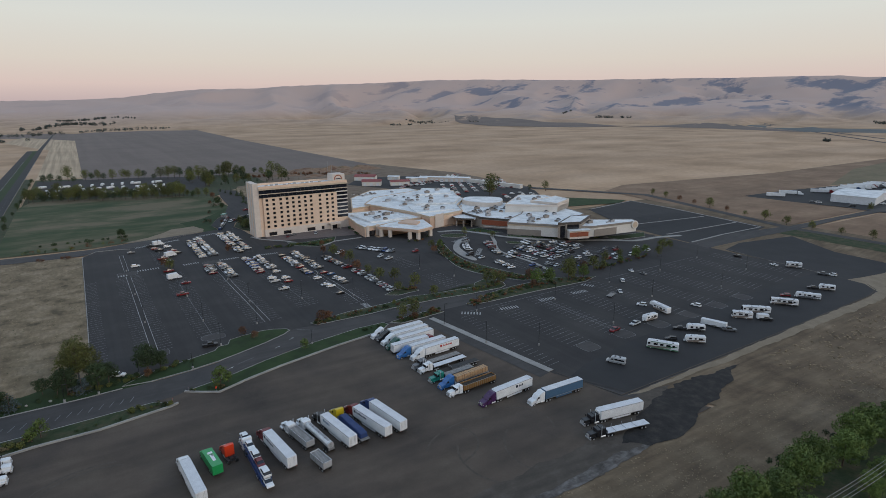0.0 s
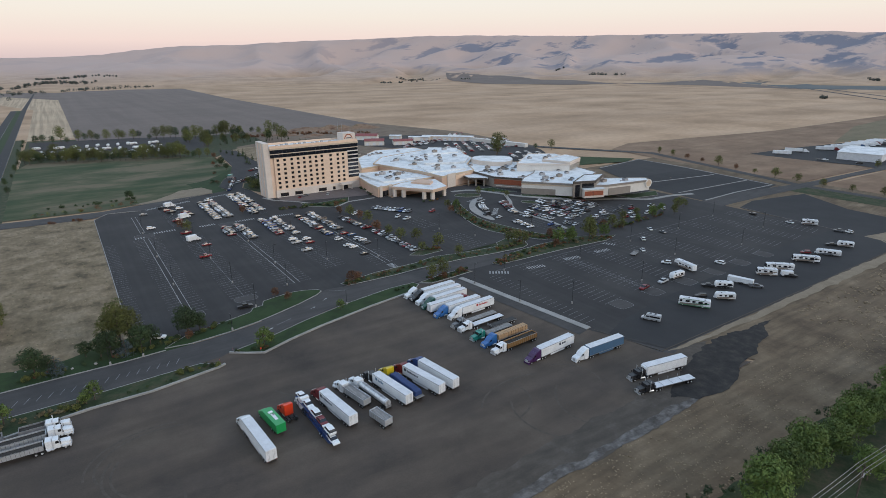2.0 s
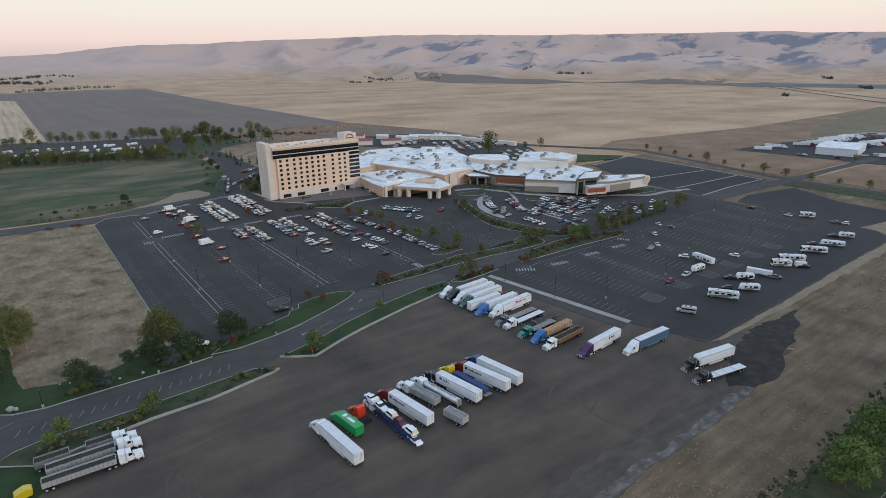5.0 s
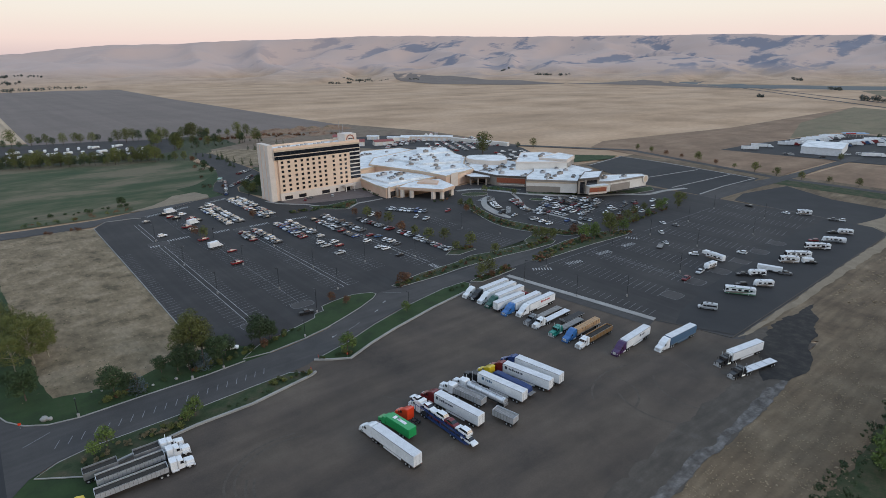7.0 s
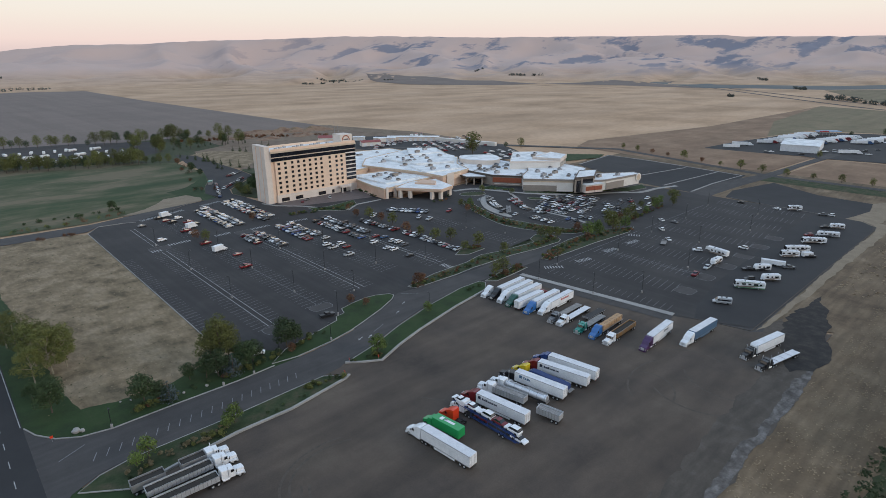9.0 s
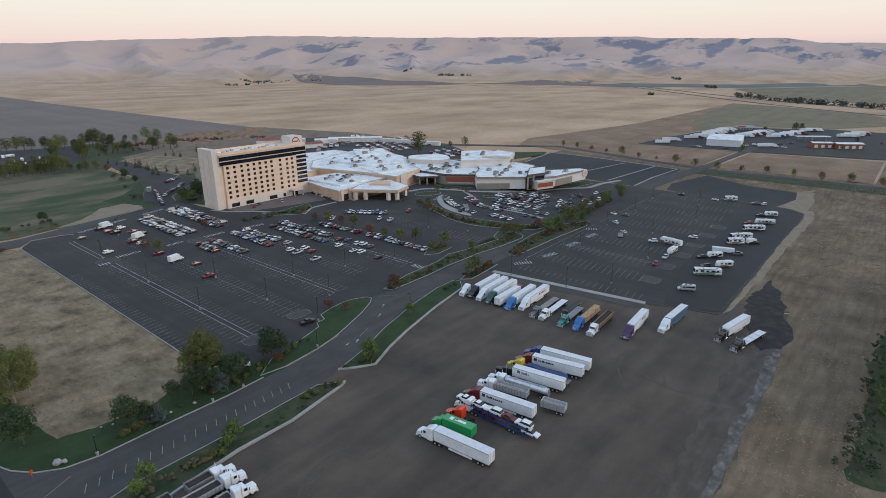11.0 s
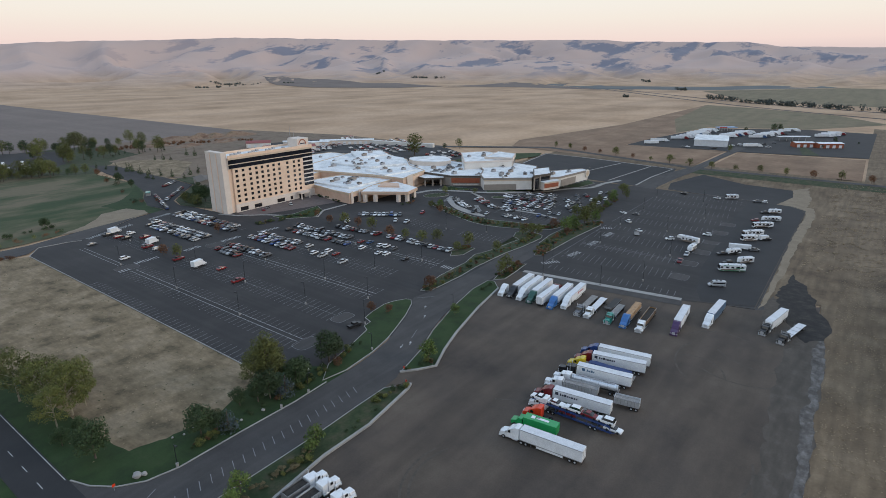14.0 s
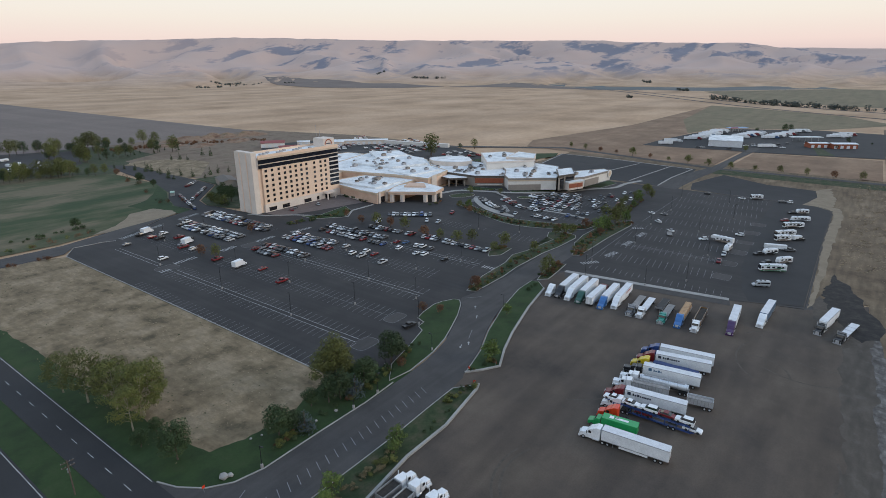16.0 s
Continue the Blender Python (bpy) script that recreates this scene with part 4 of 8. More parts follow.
# car carrier
n_, d_, rz_ = rig("white", "aero", (27.5, 142.8), (27.8, 118.0))
carrier = tagged(base("car_carrier", 27.5, 142.8, 0.09, rz_), "dark blue two-deck car carrier trailer", "trailer", "trailers in the gravel lot")
for y_ in (-1.22, 1.14):
    part("side_frame", boxes((-23, y_, 0.75, -7.4, y_ + 0.08, 1.0), (-22.5, y_, 2.35, -3.2, y_ + 0.08, 2.5)), "paint_navy", carrier)
    for i_ in range(6):
        part("post", boxes((-22.4 + i_ * 2.9, y_, 1.0, -22.25 + i_ * 2.9, y_ + 0.08, 2.35)), "paint_navy", carrier)
    part("upper_ramp", boxes((-22.5, y_ * 0.7 - 0.25, 2.5, -0.9, y_ * 0.7 + 0.25, 2.56)), "paint_navy", carrier)
    part("lower_ramp", boxes((-23.6, y_ * 0.7 - 0.25, 0.95, -8.2, y_ * 0.7 + 0.25, 1.01)), "paint_navy", carrier)
part("head_rack", boxes((-3.3, -1.2, 0.7, -3.15, 1.2, 2.5)), "paint_navy", carrier)
part("cab_rack", boxes((-1.0, -1.2, 2.38, -0.9, 1.2, 2.5)), "paint_navy", carrier)
bogie(carrier, -17.5)
for i_, (dd, zz, kk, cc) in enumerate(((2.6, 2.66, "sedan", "white"), (7.6, 2.66, "sedan", "white"), (12.3, 2.66, "suv", "white"), (16.8, 2.66, "sedan", "dark_red"), (21.0, 2.66, "suv", "white"), (23.0, 1.1, "sedan", "white"), (11.0, 1.1, "sedan", "dark_red"))):
    p_ = n_ - d_ * dd
    put_car(kk, cc, p_.x, p_.y, rz_ + 180 * (i_ % 2), zz, flat_place=True)
rig("dark_red", "aero", (32.4, 144.0), (34.9, 121.8), van_trailer(mark=("logo_dark", -1.6, -8), label="white box semi trailer with dark lettering bars"))
rig("white", "classic", (39.0, 144.0), (42.0, 127.0), tub(9.8, "silver ribbed open dump trailer", load="deck"), 5.3)
at(tub(6.6, "short silver open pup trailer", load="deck"), 40.9, 124.3, 100)
rig("white", "classic", (43.4, 143.4), (46.2, 121.0), tanker())
rig("black", "classic", (48.3, 144.0), (51.4, 121.5), van_trailer(mark=("paint_slate_blue", -2.5, -5)))
n_, d_, rz_ = rig("yellow", "aero", (53.3, 143.4), (55.2, 120.4), flatbed(label="flatbed semi trailer with blue tarped load"))
p_ = n_ - d_ * 6.2
tl = tagged(base("tarped_load", p_.x, p_.y, 1.55 + lie(54, 132)[2], rz_), "long load under a blue tarpaulin on a flatbed", "load")
part("tarp", soften(profile([(-13, 0), (-12.9, 1.5), (-10, 1.75), (-6, 1.6), (-2, 1.8), (-0.2, 1.5), (0, 0)], 2.4, taper=0.86, zt=1.0), 0.15), "tarp_blue", tl)
rig("dark_red", "aero", (57.4, 143.0), (61.2, 122.2), van_trailer(mark=("logo_dark", -1.6, -8), label="white box semi trailer with dark lettering bars"))
rig("navy", "aero", (63.0, 143.2), (66.0, 121.6), van_trailer())

# second row: noses to the south-west, along the kerb
def east(y, x, tail_y=None):
    return (x, y), (x + 22, tail_y if tail_y is not None else y + 0.6)


rig("white", "aero", *east(188.0, 87.3))
rig("black", "aero", *east(184.2, 87.8), van_trailer())
rig("white", "aero", *east(180.0, 87.8), van_trailer(reefer=True))
rig("dark_green", "aero", *east(175.4, 87.4), van_trailer())
n_ = at(van_trailer(label="white box semi trailer backed up alone"), 103.6, 171.0, 180 + 1.5)
q_ = lie(95, 170.8)
n_.matrix_basis = pose(q_[0] - 8, q_[1] - 0.2, 0.09 + q_[2], 0, 0, 1.5) @ pose(15.6, 0, 0, 0, 0, 0)
put_tractor("dark_red", "aero", q_[0] + 13.2, q_[1] + 0.35, 1.5, q_[2])
rig("sky_blue", "aero", *east(166.4, 87.2), van_trailer())
rig("white", "aero", *east(162.3, 90.6), van_trailer(reefer=True, mark=("logo_red", -7.5, -12), label="white box semi trailer with a red and dark mark"))
rig("grey", "classic", *east(155.6, 87.6), flatbed())
rig("white", "classic", *east(152.0, 87.8), flatbed(deck="trailer_roof"))
at(flatbed(deck="frame_dark", length=12), 97.5, 147.6, 181.5)
rig("teal", "classic", *east(144.2, 87.4), flatbed(length=12.5))
n_, d_, rz_ = rig("sky_blue", "aero", *east(138.6, 87.7), flatbed(label="flatbed semi trailer with wrapped lumber"))
for i_ in range(4):
    p_ = n_ - d_ * (6.2 + 3.4 * i_)
    lb = tagged(base("lumber_bundle", p_.x, p_.y, 1.55 + 0.5 * lie(87.7, 138.6)[2] + 0.5 * lie(109.7, 139.2)[2], rz_), "tan wrapped lumber bundle on a flatbed", "lumber", "lumber bundles")
    part("bundle", soften(boxes((-3.3, -1.15, 0, 0, 1.15, 0.95), (-3.25, -1.1, 0.97, -0.05, 1.1, 1.75)), 0.05), "lumber", lb)
    part("strap", boxes((-1.0, -1.17, 0, -0.92, 1.17, 1.77), (-2.4, -1.17, 0, -2.32, 1.17, 1.77)), "black", lb)
rig("white", "classic", *east(133.0, 87.4), tub(13.5, "rusty orange open-topped dump trailer", "paint_brown", "load_dark"))
rig("purple", "aero", (92.4, 122.6), (116, 123.7), van_trailer(reefer=True, mark=("logo_dark", -9, -11)))
rig("white", "aero", (105.2, 115.2), (129, 113.6), van_trailer("paint_slate_blue", label="slate blue box semi trailer"))
rig("black", "classic", (110.4, 98.4), (134.4, 93.2), van_trailer(reefer=True))
rig("black", "classic", (106.6, 92.6), (130.6, 86.6), flatbed("stakes", "trailer_roof", label="pale empty flatbed trailer with stakes"))
# third group: noses to the east, by the planted strip
rig("white", "classic", (-25.6, 157.0), (-48, 158.2), tub(14.5, "long silver bottom-dump trailer with dark load", "chrome", "load_dark", 1.2, 2.6))
rig("white", "classic", (-25.0, 162.2), (-48, 163.0), tub(14.0, "silver open trailer with dark earth load", "chrome", "load_dark", 1.2, 2.6))
rig("white", "classic", (-25.4, 165.8), (-48, 166.8), tub(5.6, "grey open dump body with scrap load", "steel", "load_dark"), 5.2)
at(tub(7.0, "grey open pup trailer with dark load", "steel", "load_dark"), -39.5, 166.4, -2)
ldr = tagged(base("loader_bucket", -47.5, 158.6, 0.09, 4), "yellow steel machine part beside the dump trailers", "machinery")
part("shell", soften(profile([(0, 0.2), (0.2, 1.8), (-1.2, 2.3), (-3.2, 1.6), (-3.4, 0.2)], 2.2), 0.12), "paint_yellow", ldr)


# ---- recreational vehicles ----
def swoosh(bm, length, y, z0, z1, lean):
    """A curved flash of paint along a side."""
    n = 8
    top, low = [], []
    for i in range(n + 1):
        k = i / n
        x = -length * (0.06 + 0.90 * k)
        c = z0 + (z1 - z0) * (k ** lean)
        h = 0.10 + 0.26 * math.sin(math.pi * min(1.0, k * 0.85 + 0.1))
        top.append(bm.verts.new((x, y, c + h)))
        low.append(bm.verts.new((x, y, c - h)))
    for i in range(n):
        bm.faces.new((low[i], low[i + 1], top[i + 1], top[i]))
    return bm


def motorhome(length, stripe="rv_stripe", label="white motorhome with taupe swoosh paint", body="white"):
    t = tagged(base("motorhome"), label, "motorhome", "recreational vehicles")
    part("body", soften(profile([(0, 0.5), (0.02, 2.1), (-0.22, 3.05), (-0.6, 3.3), (-length + 0.15, 3.3), (-length, 3.1), (-length, 0.5)], 2.5), 0.12), body, t)
    part("skirt", boxes((-length + 0.05, -1.262, 0.42, -0.1, -1.252, 0.86), (-length + 0.05, 1.252, 0.42, -0.1, 1.262, 0.86)), stripe, t, "dark lower skirt")
    part("roof_sheet", boxes((-length + 0.4, -1.05, 3.302, -0.9, 1.05, 3.32)), "trailer_roof", t, "dusty roof sheet")
    part("windshield", profile([(0.03, 1.25), (0.05, 2.1), (-0.16, 2.9), (-0.24, 2.9), (-0.05, 1.25)], 2.3), "glass_dark", t, "wide dark windshield")
    for s_ in (-1, 1):
        y = s_ * 1.258
        part("swoosh", swoosh(bmesh.new(), length, y + s_ * 0.006, 1.05, 2.1, 2.0), stripe, t)
        part("swoosh", swoosh(bmesh.new(), length * 0.8, y + s_ * 0.009, 1.0, 1.35, 1.3), "rv_stripe", t)
        for x, w in ((-0.45, 0.9), (-2.6, 1.5), (-5.0, 1.2), (-7.2, 1.6), (-9.4, 0.9)):
            if x - w > -length + 0.4:
                part("side_window", boxes((x - w, y - 0.02, 1.8, x, y + 0.02, 2.55)), "glass_dark", t)
        part("mirror", boxes((-0.1, y + s_ * 0.12 - 0.08, 1.7, 0.12, y + s_ * 0.12 + 0.08, 2.3)), "black", t)
    part("slide_out", soften(boxes((-length * 0.72, -1.66, 0.95, -length * 0.42, -1.255, 2.85)), 0.05), body, t, "slide-out room box")
    part("slide_window", boxes((-length * 0.66, -1.68, 1.7, -length * 0.50, -1.655, 2.4)), "glass_dark", t)
    for x in (-2.5, -length * 0.6):
        part("air_conditioner", soften(boxes((x - 1.0, -0.4, 3.32, x, 0.4, 3.62)), 0.08), "trailer_white", t)
    for x in (-length * 0.3, -length * 0.8):
        part("roof_vent", soften(boxes((x - 0.5, 0.35, 3.32, x, 0.85, 3.46)), 0.05), "frame_dark", t)
    part("awning", boxes((-length * 0.8, 1.27, 2.95, -1.5, 1.40, 3.1)), stripe, t)
    for x in (-1.6, -length + 2.6):
        for y in (-1.08, 1.08):
            wheel(t, x, y, 0.45, 0.36)
    return t


def camper_van(length=6.9):
    t = tagged(base("camper_van"), "silver high-roofed camper van with dark windows", "van", "recreational vehicles")
    part("body", soften(profile([(0, 0.4), (0.02, 0.95), (-0.9, 1.35), (-1.75, 2.3), (-2.4, 2.68), (-length, 2.6), (-length, 0.4)], 2.0), 0.1), "paint_silver", t)
    part("windshield", profile([(-0.93, 1.42), (-1.68, 2.26), (-1.75, 2.28), (-1.0, 1.42)], 1.8), "glass_dark", t)
    for y in (-1.012, 0.992):
        part("side_glass", boxes((-length + 0.3, y, 1.45, -3.0, y + 0.02, 2.05), (-2.8, y, 1.42, -1.75, y + 0.02, 2.0)), "glass_dark", t, "dark band of side glass")
        part("sill_stripe", boxes((-length + 0.2, y, 0.7, -0.9, y + 0.02, 0.85)), "paint_grey", t)
    for x in (-2.9, -4.6):
        part("roof_rack", boxes((x, -0.85, 2.66, x + 0.08, 0.85, 2.78), (x - 0.6, -0.4, 2.64, x - 0.05, 0.3, 2.84)), "black", t)
    for x in (-1.0, -length + 1.4):
        for y in (-0.9, 0.9):
            wheel(t, x, y, 0.36, 0.25)
    return t


def caravan(length, label="white towed travel trailer", stripe="rv_stripe", fifth=False):
    t = tagged(base("travel_trailer"), label, "travel trailer", "recreational vehicles")
    if fifth:
        side = [(1.9, 1.75), (1.8, 2.9), (1.2, 3.4), (-length + 0.1, 3.4), (-length, 3.2), (-length, 0.75), (-0.6, 0.75), (-0.5, 1.7)]
    else:
        side = [(0, 0.9), (-0.08, 2.2), (-0.6, 3.0), (-length + 0.1, 3.05), (-length, 2.9), (-length, 0.6), (-0.8, 0.6)]
    top = 3.4 if fifth else 3.0
    part("body", soften(profile(side, 2.4), 0.12), "white", t)
    part("roof_sheet", boxes((-length + 0.4, -1.0, top + 0.03, -0.9, 1.0, top + 0.07)), "trailer_roof", t, "dusty roof sheet")
    if not fifth:
        part("hitch", boxes((0, -0.08, 0.5, 1.2, 0.08, 0.62), (-1, -0.6, 0.5, 0.1, 0.6, 0.6)), "frame_dark", t)
        part("gas_bottle", soften(boxes((0.1, -0.35, 0.62, 0.5, 0.35, 1.15)), 0.08), "trailer_white", t)
    for s_ in (-1, 1):
        y = s_ * 1.206
        part("stripe", swoosh(bmesh.new(), length, y + s_ * 0.004, 1.0, 1.7, 1.6), stripe, t)
        part("lower_band", boxes((-length + 0.15, y - 0.006, 0.66, -0.9, y + 0.006, 0.95)), stripe, t)
        for x, w in ((-1.3, 1.0), (-3.4, 0.7), (-4.9, 1.6), (-7.4, 0.9)):
            if x - w > -length + 0.4:
                part("side_window", boxes((x - w, y - 0.02, 1.7, x, y + 0.02, 2.4)), "glass_dark", t)
    part("slide_out", soften(boxes((-length * 0.75, -1.62, 0.85, -length * 0.45, -1.21, 2.65)), 0.05), "white", t, "slide-out room box")
    part("air_conditioner", soften(boxes((-length * 0.5 - 1, -0.4, top + 0.07, -length * 0.5, 0.4, top + 0.36)), 0.08), "trailer_white", t)
    part("roof_vent", soften(boxes((-length * 0.25 - 0.5, 0.2, top + 0.07, -length * 0.25, 0.7, top + 0.2)), 0.04), "frame_dark", t)
    for x in (-length * 0.6, -length * 0.6 - 0.9):
        for y in (-1.05, 1.05):
            wheel(t, x, y, 0.36, 0.25)
    return t


def cargo_trailer(length, label):
    t = tagged(base("cargo_trailer"), label, "trailer", "recreational vehicles")
    part("box", soften(boxes((-length, -1.15, 0.65, 0, 1.15, 2.7)), 0.08), "trailer_white", t)
    part("roof", boxes((-length + 0.1, -1.05, 2.702, -0.1, 1.05, 2.73)), "trailer_roof", t)
    part("drawbar", boxes((0, -0.08, 0.5, 1.3, 0.08, 0.62)), "frame_dark", t)
    part("fender", soften(boxes((-length * 0.65, -1.24, 0.75, -length * 0.65 + 1.9, -1.152, 0.95), (-length * 0.65, 1.152, 0.75, -length * 0.65 + 1.9, 1.24, 0.95)), 0.03), "black", t)
    for x in (-length * 0.65 + 0.5, -length * 0.65 + 1.4):
        for y in (-1.0, 1.0):
            wheel(t, x, y, 0.36, 0.25)
    return t


def rv(ob, a, b):
    """Stand a vehicle with its nose at a and its tail towards b."""
    d = Vector(a) - Vector(b)
    return at(ob, a[0], a[1], math.degrees(math.atan2(d.y, d.x)), 0.15)


# ---- hotel ----
hotel = tagged(base("hotel", 105, 392, 0), "ten-storey beige stucco hotel with black glass bands", "hotel")
part("wall", boxes((0, 0, 5.2, 63, 17, 27.8), (-2.6, 1.2, 0, 0, 17, 27.8)), "stucco", hotel, "warm beige stucco walls")
part("plinth", soften(boxes((-0.3, -0.35, 0, 63.2, 17.2, 5.2)), 0.08), "stucco_pale", hotel, "pale stucco base storey")
part("upper_wall", boxes((-2.6, -0.1, 27.8, 63, 17, 33.3)), "stucco_pale", hotel)
part("stair_tower", soften(boxes((-6.4, 0.8, 0, -2.6, 17.6, 38)), 0.1), "stucco_pale", hotel, "blank pale stair tower")
part("pilaster", boxes((-6.6, 5.5, 0, -6.4, 6.3, 37.2), (-6.6, 12.2, 0, -6.4, 13.0, 37.2)), "stucco", hotel)
part("cornice", boxes((-2.6, -0.6, 33.3, 63.6, 17.4, 34.4)), "trim_pale", hotel)
part("parapet", boxes((-2.6, -0.3, 34.4, 63.3, 0.2, 36), (-2.6, 16.8, 34.4, 63.3, 17.2, 36), (62.9, 0.2, 34.4, 63.3, 16.8, 36)), "stucco", hotel)
part("roof", boxes((-2.55, 0.21, 34.41, 62.88, 16.79, 34.6)), "roof_white", hotel, "white membrane roof")
for z0, z1 in ((27.9, 30.1), (30.7, 33.2)):
    for i in range(22):
        x0 = -2.55 + i * 2.98
        part("band_pane", boxes((x0 + 0.03, -0.22, z0, x0 + 2.95, -0.12, z1)), "glass_band", hotel)
part("band_trim", boxes((-2.6, -0.34, 30.12, 63.4, -0.1, 30.68)), "trim_pale", hotel)


def frame_mesh():
    return soften(boxes((-1.0, -0.07, -0.95, 1.0, 0.02, 0.9)), 0.02)


for zc in (26.0, 22.9, 19.8, 16.6, 13.4, 10.3, 7.2):
    for xc in (2.6, 7.3, 12.4, 17.0, 21.4, 25.8, 30.3, 34.7, 41.5, 47.0, 51.2):
        w_ = new("window", shared("hotel_window", frame_mesh, "trim_pale"))
        w_.parent, w_.location = hotel, (xc, 0, zc)
        p_ = new("pane", shared("hotel_pane", lambda: boxes((-0.9, -0.085, -0.8, 0.9, -0.072, 0.8)), "glass_dark"))
        p_.parent = w_
# glazed corner bay, floor by floor
for i in range(7):
    z0 = 8.3 + i * 2.85
    part("bay_glass", boxes((54.8, -0.12, z0, 63.15, 0.0, z0 + 2.0), (63.0, 0.0, z0, 63.15, 6, z0 + 2.0)), "glass_band", hotel)
    part("bay_band", boxes((54.6, -0.3, z0 + 2.0, 63.3, 0.0, z0 + 2.82)), "stucco_pale", hotel)
for xc, w in ((5.2, 5.6), (15.5, 5.6), (33.5, 6.0), (42.5, 2.0)):
    part("ground_window", boxes((xc - w / 2, -0.42, 0.7, xc + w / 2, -0.34, 3.1)), "glass_dark", hotel)
    part("window_awning", boxes((xc - w / 2 - 0.2, -0.7, 3.1, xc + w / 2 + 0.2, -0.351, 3.3)), "trim_pale", hotel)
part("entrance_canopy", soften(boxes((47, -5, 4.0, 55.5, -0.36, 5.0)), 0.1), "stucco_pale", hotel, "pale flat entrance canopy")
for xc in (47.4, 54.4):
    part("canopy_post", boxes((xc, -4.8, 0, xc + 0.7, -4.1, 4.0)), "stucco_pale", hotel)
part("entrance_door", boxes((49, -0.44, 0, 53.5, -0.36, 3.2)), "glass_dark", hotel)
sg = part("sign_block", soften(boxes((53.2, 2.5, 34.6, 62.8, 13, 40.4)), 0.06), "stucco_pale", hotel, "stucco roof block carrying the sign")
bm = bmesh.new()
N_ = 18
for i in range(N_):
    a0, a1 = math.pi * i / N_, math.pi * (i + 1) / N_
    vs = [bm.verts.new((57.5 + r * math.cos(a), y, 36.3 + r * 1.1 * math.sin(a))) for y in (2.42, 2.5) for a, r in ((a0, 2.6), (a1, 2.6), (a1, 3.3), (a0, 3.3))]
    bm.faces.new(vs[:4])
    bm.faces.new((vs[3], vs[2], vs[6], vs[7]))
part("sign_arch", bm, "rust_brick", sg, "rust-red arch emblem")
part("sign_bar", boxes((55.6, 2.42, 36.6, 59.6, 2.497, 37.3)), "logo_dark", sg)
for xc, h in ((52, 8.5), (55, 6.0)):
    bm = bmesh.new()
    rod(bm, (xc, 8, 41), (xc, 8, 41 + h), 0.09)
    part("antenna", bm, "steel", hotel)
for i in range(10):
    xc = 4 + i * 4.4
    part("roof_unit", soften(boxes((xc, 6 + (i % 3) * 2.4, 34.6, xc + 1.8, 7.6 + (i % 3) * 2.4, 35.7)), 0.05), "steel", hotel)


# ---- casino: low wings under white roofs ----
casino = tagged(base("casino", 0, 0, 0), "sprawling low casino with white roofs and mixed stucco wings", "casino")


def inset(pts, d):
    c = Vector((sum(p[0] for p in pts) / len(pts), sum(p[1] for p in pts) / len(pts)))
    return [tuple(c + (Vector(p) - c) * (1 - d / max(1.0, (Vector(p) - c).length))) for p in pts]


def wing(name, pts, h, material, label, fascia="trim_pale", z0=0.0, lip=0.9):
    part(name, prism(pts, z0, h), material, casino, label)
    part(name.replace("wall", "roof") if "wall" in name else "roof", prism(inset(pts, 0.5), h + 0.004, h + 0.12), "roof_white", casino, "white membrane roof")
    part("coping", ribbon(pts + [pts[0]], 0.7, h - lip, h + 0.45), fascia, casino)


LINK = [(168.2, 409), (168.2, 392), (163.5, 367), (162.6, 351), (176, 352.5), (192, 357.5), (215, 360), (213, 378), (206, 404)]
MAIN = [(206, 404), (213, 378), (215, 349), (250, 357), (262, 382), (284, 404), (290, 424), (304, 450), (280, 472), (221, 455), (200, 430)]
MIDDLE = [(250, 357), (249.4, 331), (262, 312), (281, 322), (306, 345), (306, 372), (284, 404), (262, 382)]
HALL = [(262, 312), (251.5, 302.5), (274, 275), (297, 283), (321, 296), (326, 319), (306, 345), (281, 322)]
TOWER = [(271.5, 272.2), (287, 266.4), (311, 280), (297, 286)]
EAST = [(287.5, 267), (296, 262.2), (334, 256.8), (338, 263.5), (311, 281)]
STAGE = [(278, 338), (309, 312), (331, 322), (336, 356), (318, 369)]
wing("link_wall", LINK, 7.0, "stucco_pink", "salmon stucco lobby wing")
wing("gaming_wall", MAIN, 9.0, "stucco_pink", "salmon stucco gaming hall")
wing("middle_wall", MIDDLE, 7.6, "stucco_grey", "taupe stucco entrance wing", "trim_dark")
wing("hall_wall", HALL, 8.4, "white_wall", "white and taupe event hall", "stucco_grey")
wing("tower_wall", TOWER, 10.6, "stucco_grey", "taupe entrance tower", "trim_dark", lip=1.2)
wing("east_wall", EAST, 7.2, "white_wall", "white east wing", "stucco_grey")
wing("stage_wall", STAGE, 13.6, "white_wall", "tall pale stage block", "stucco_pale")
wing("stage_annex_wall", [(309, 312), (331, 322), (333.5, 340), (300, 333)], 15.2, "stucco_pale", "taller pale stage annex", "stucco_pale")
# raised roof levels over the gaming hall
for pts, h in (([(232, 398), (262, 386), (282, 406), (287, 432), (252, 452), (228, 440)], 10.4), ([(214, 366), (246, 362), (256, 380), (222, 394)], 9.9),
               ([(255, 436), (286, 428), (300, 450), (279, 468)], 11.2), ([(173, 362), (204, 362), (203, 392), (172, 396)], 8.0)):
    part("upper_roof", prism(pts, h - 1.6, h), "roof_white", casino)
    part("upper_parapet", ribbon(pts + [pts[0]], 0.4, h - 1.2, h + 0.25), "roof_white", casino)
BLOCK = smooth_line([(272, 388), (275, 372), (284, 362), (294, 363), (304, 374), (306, 384), (296, 394), (284, 400)], 3, True)
part("round_block", prism(BLOCK, 7.6, 11.2), "stucco_pale", casino, "long rounded pale roof block")
part("round_block_roof", prism(inset(BLOCK, 0.6), 11.204, 11.3), "roof_white", casino, "white membrane roof")
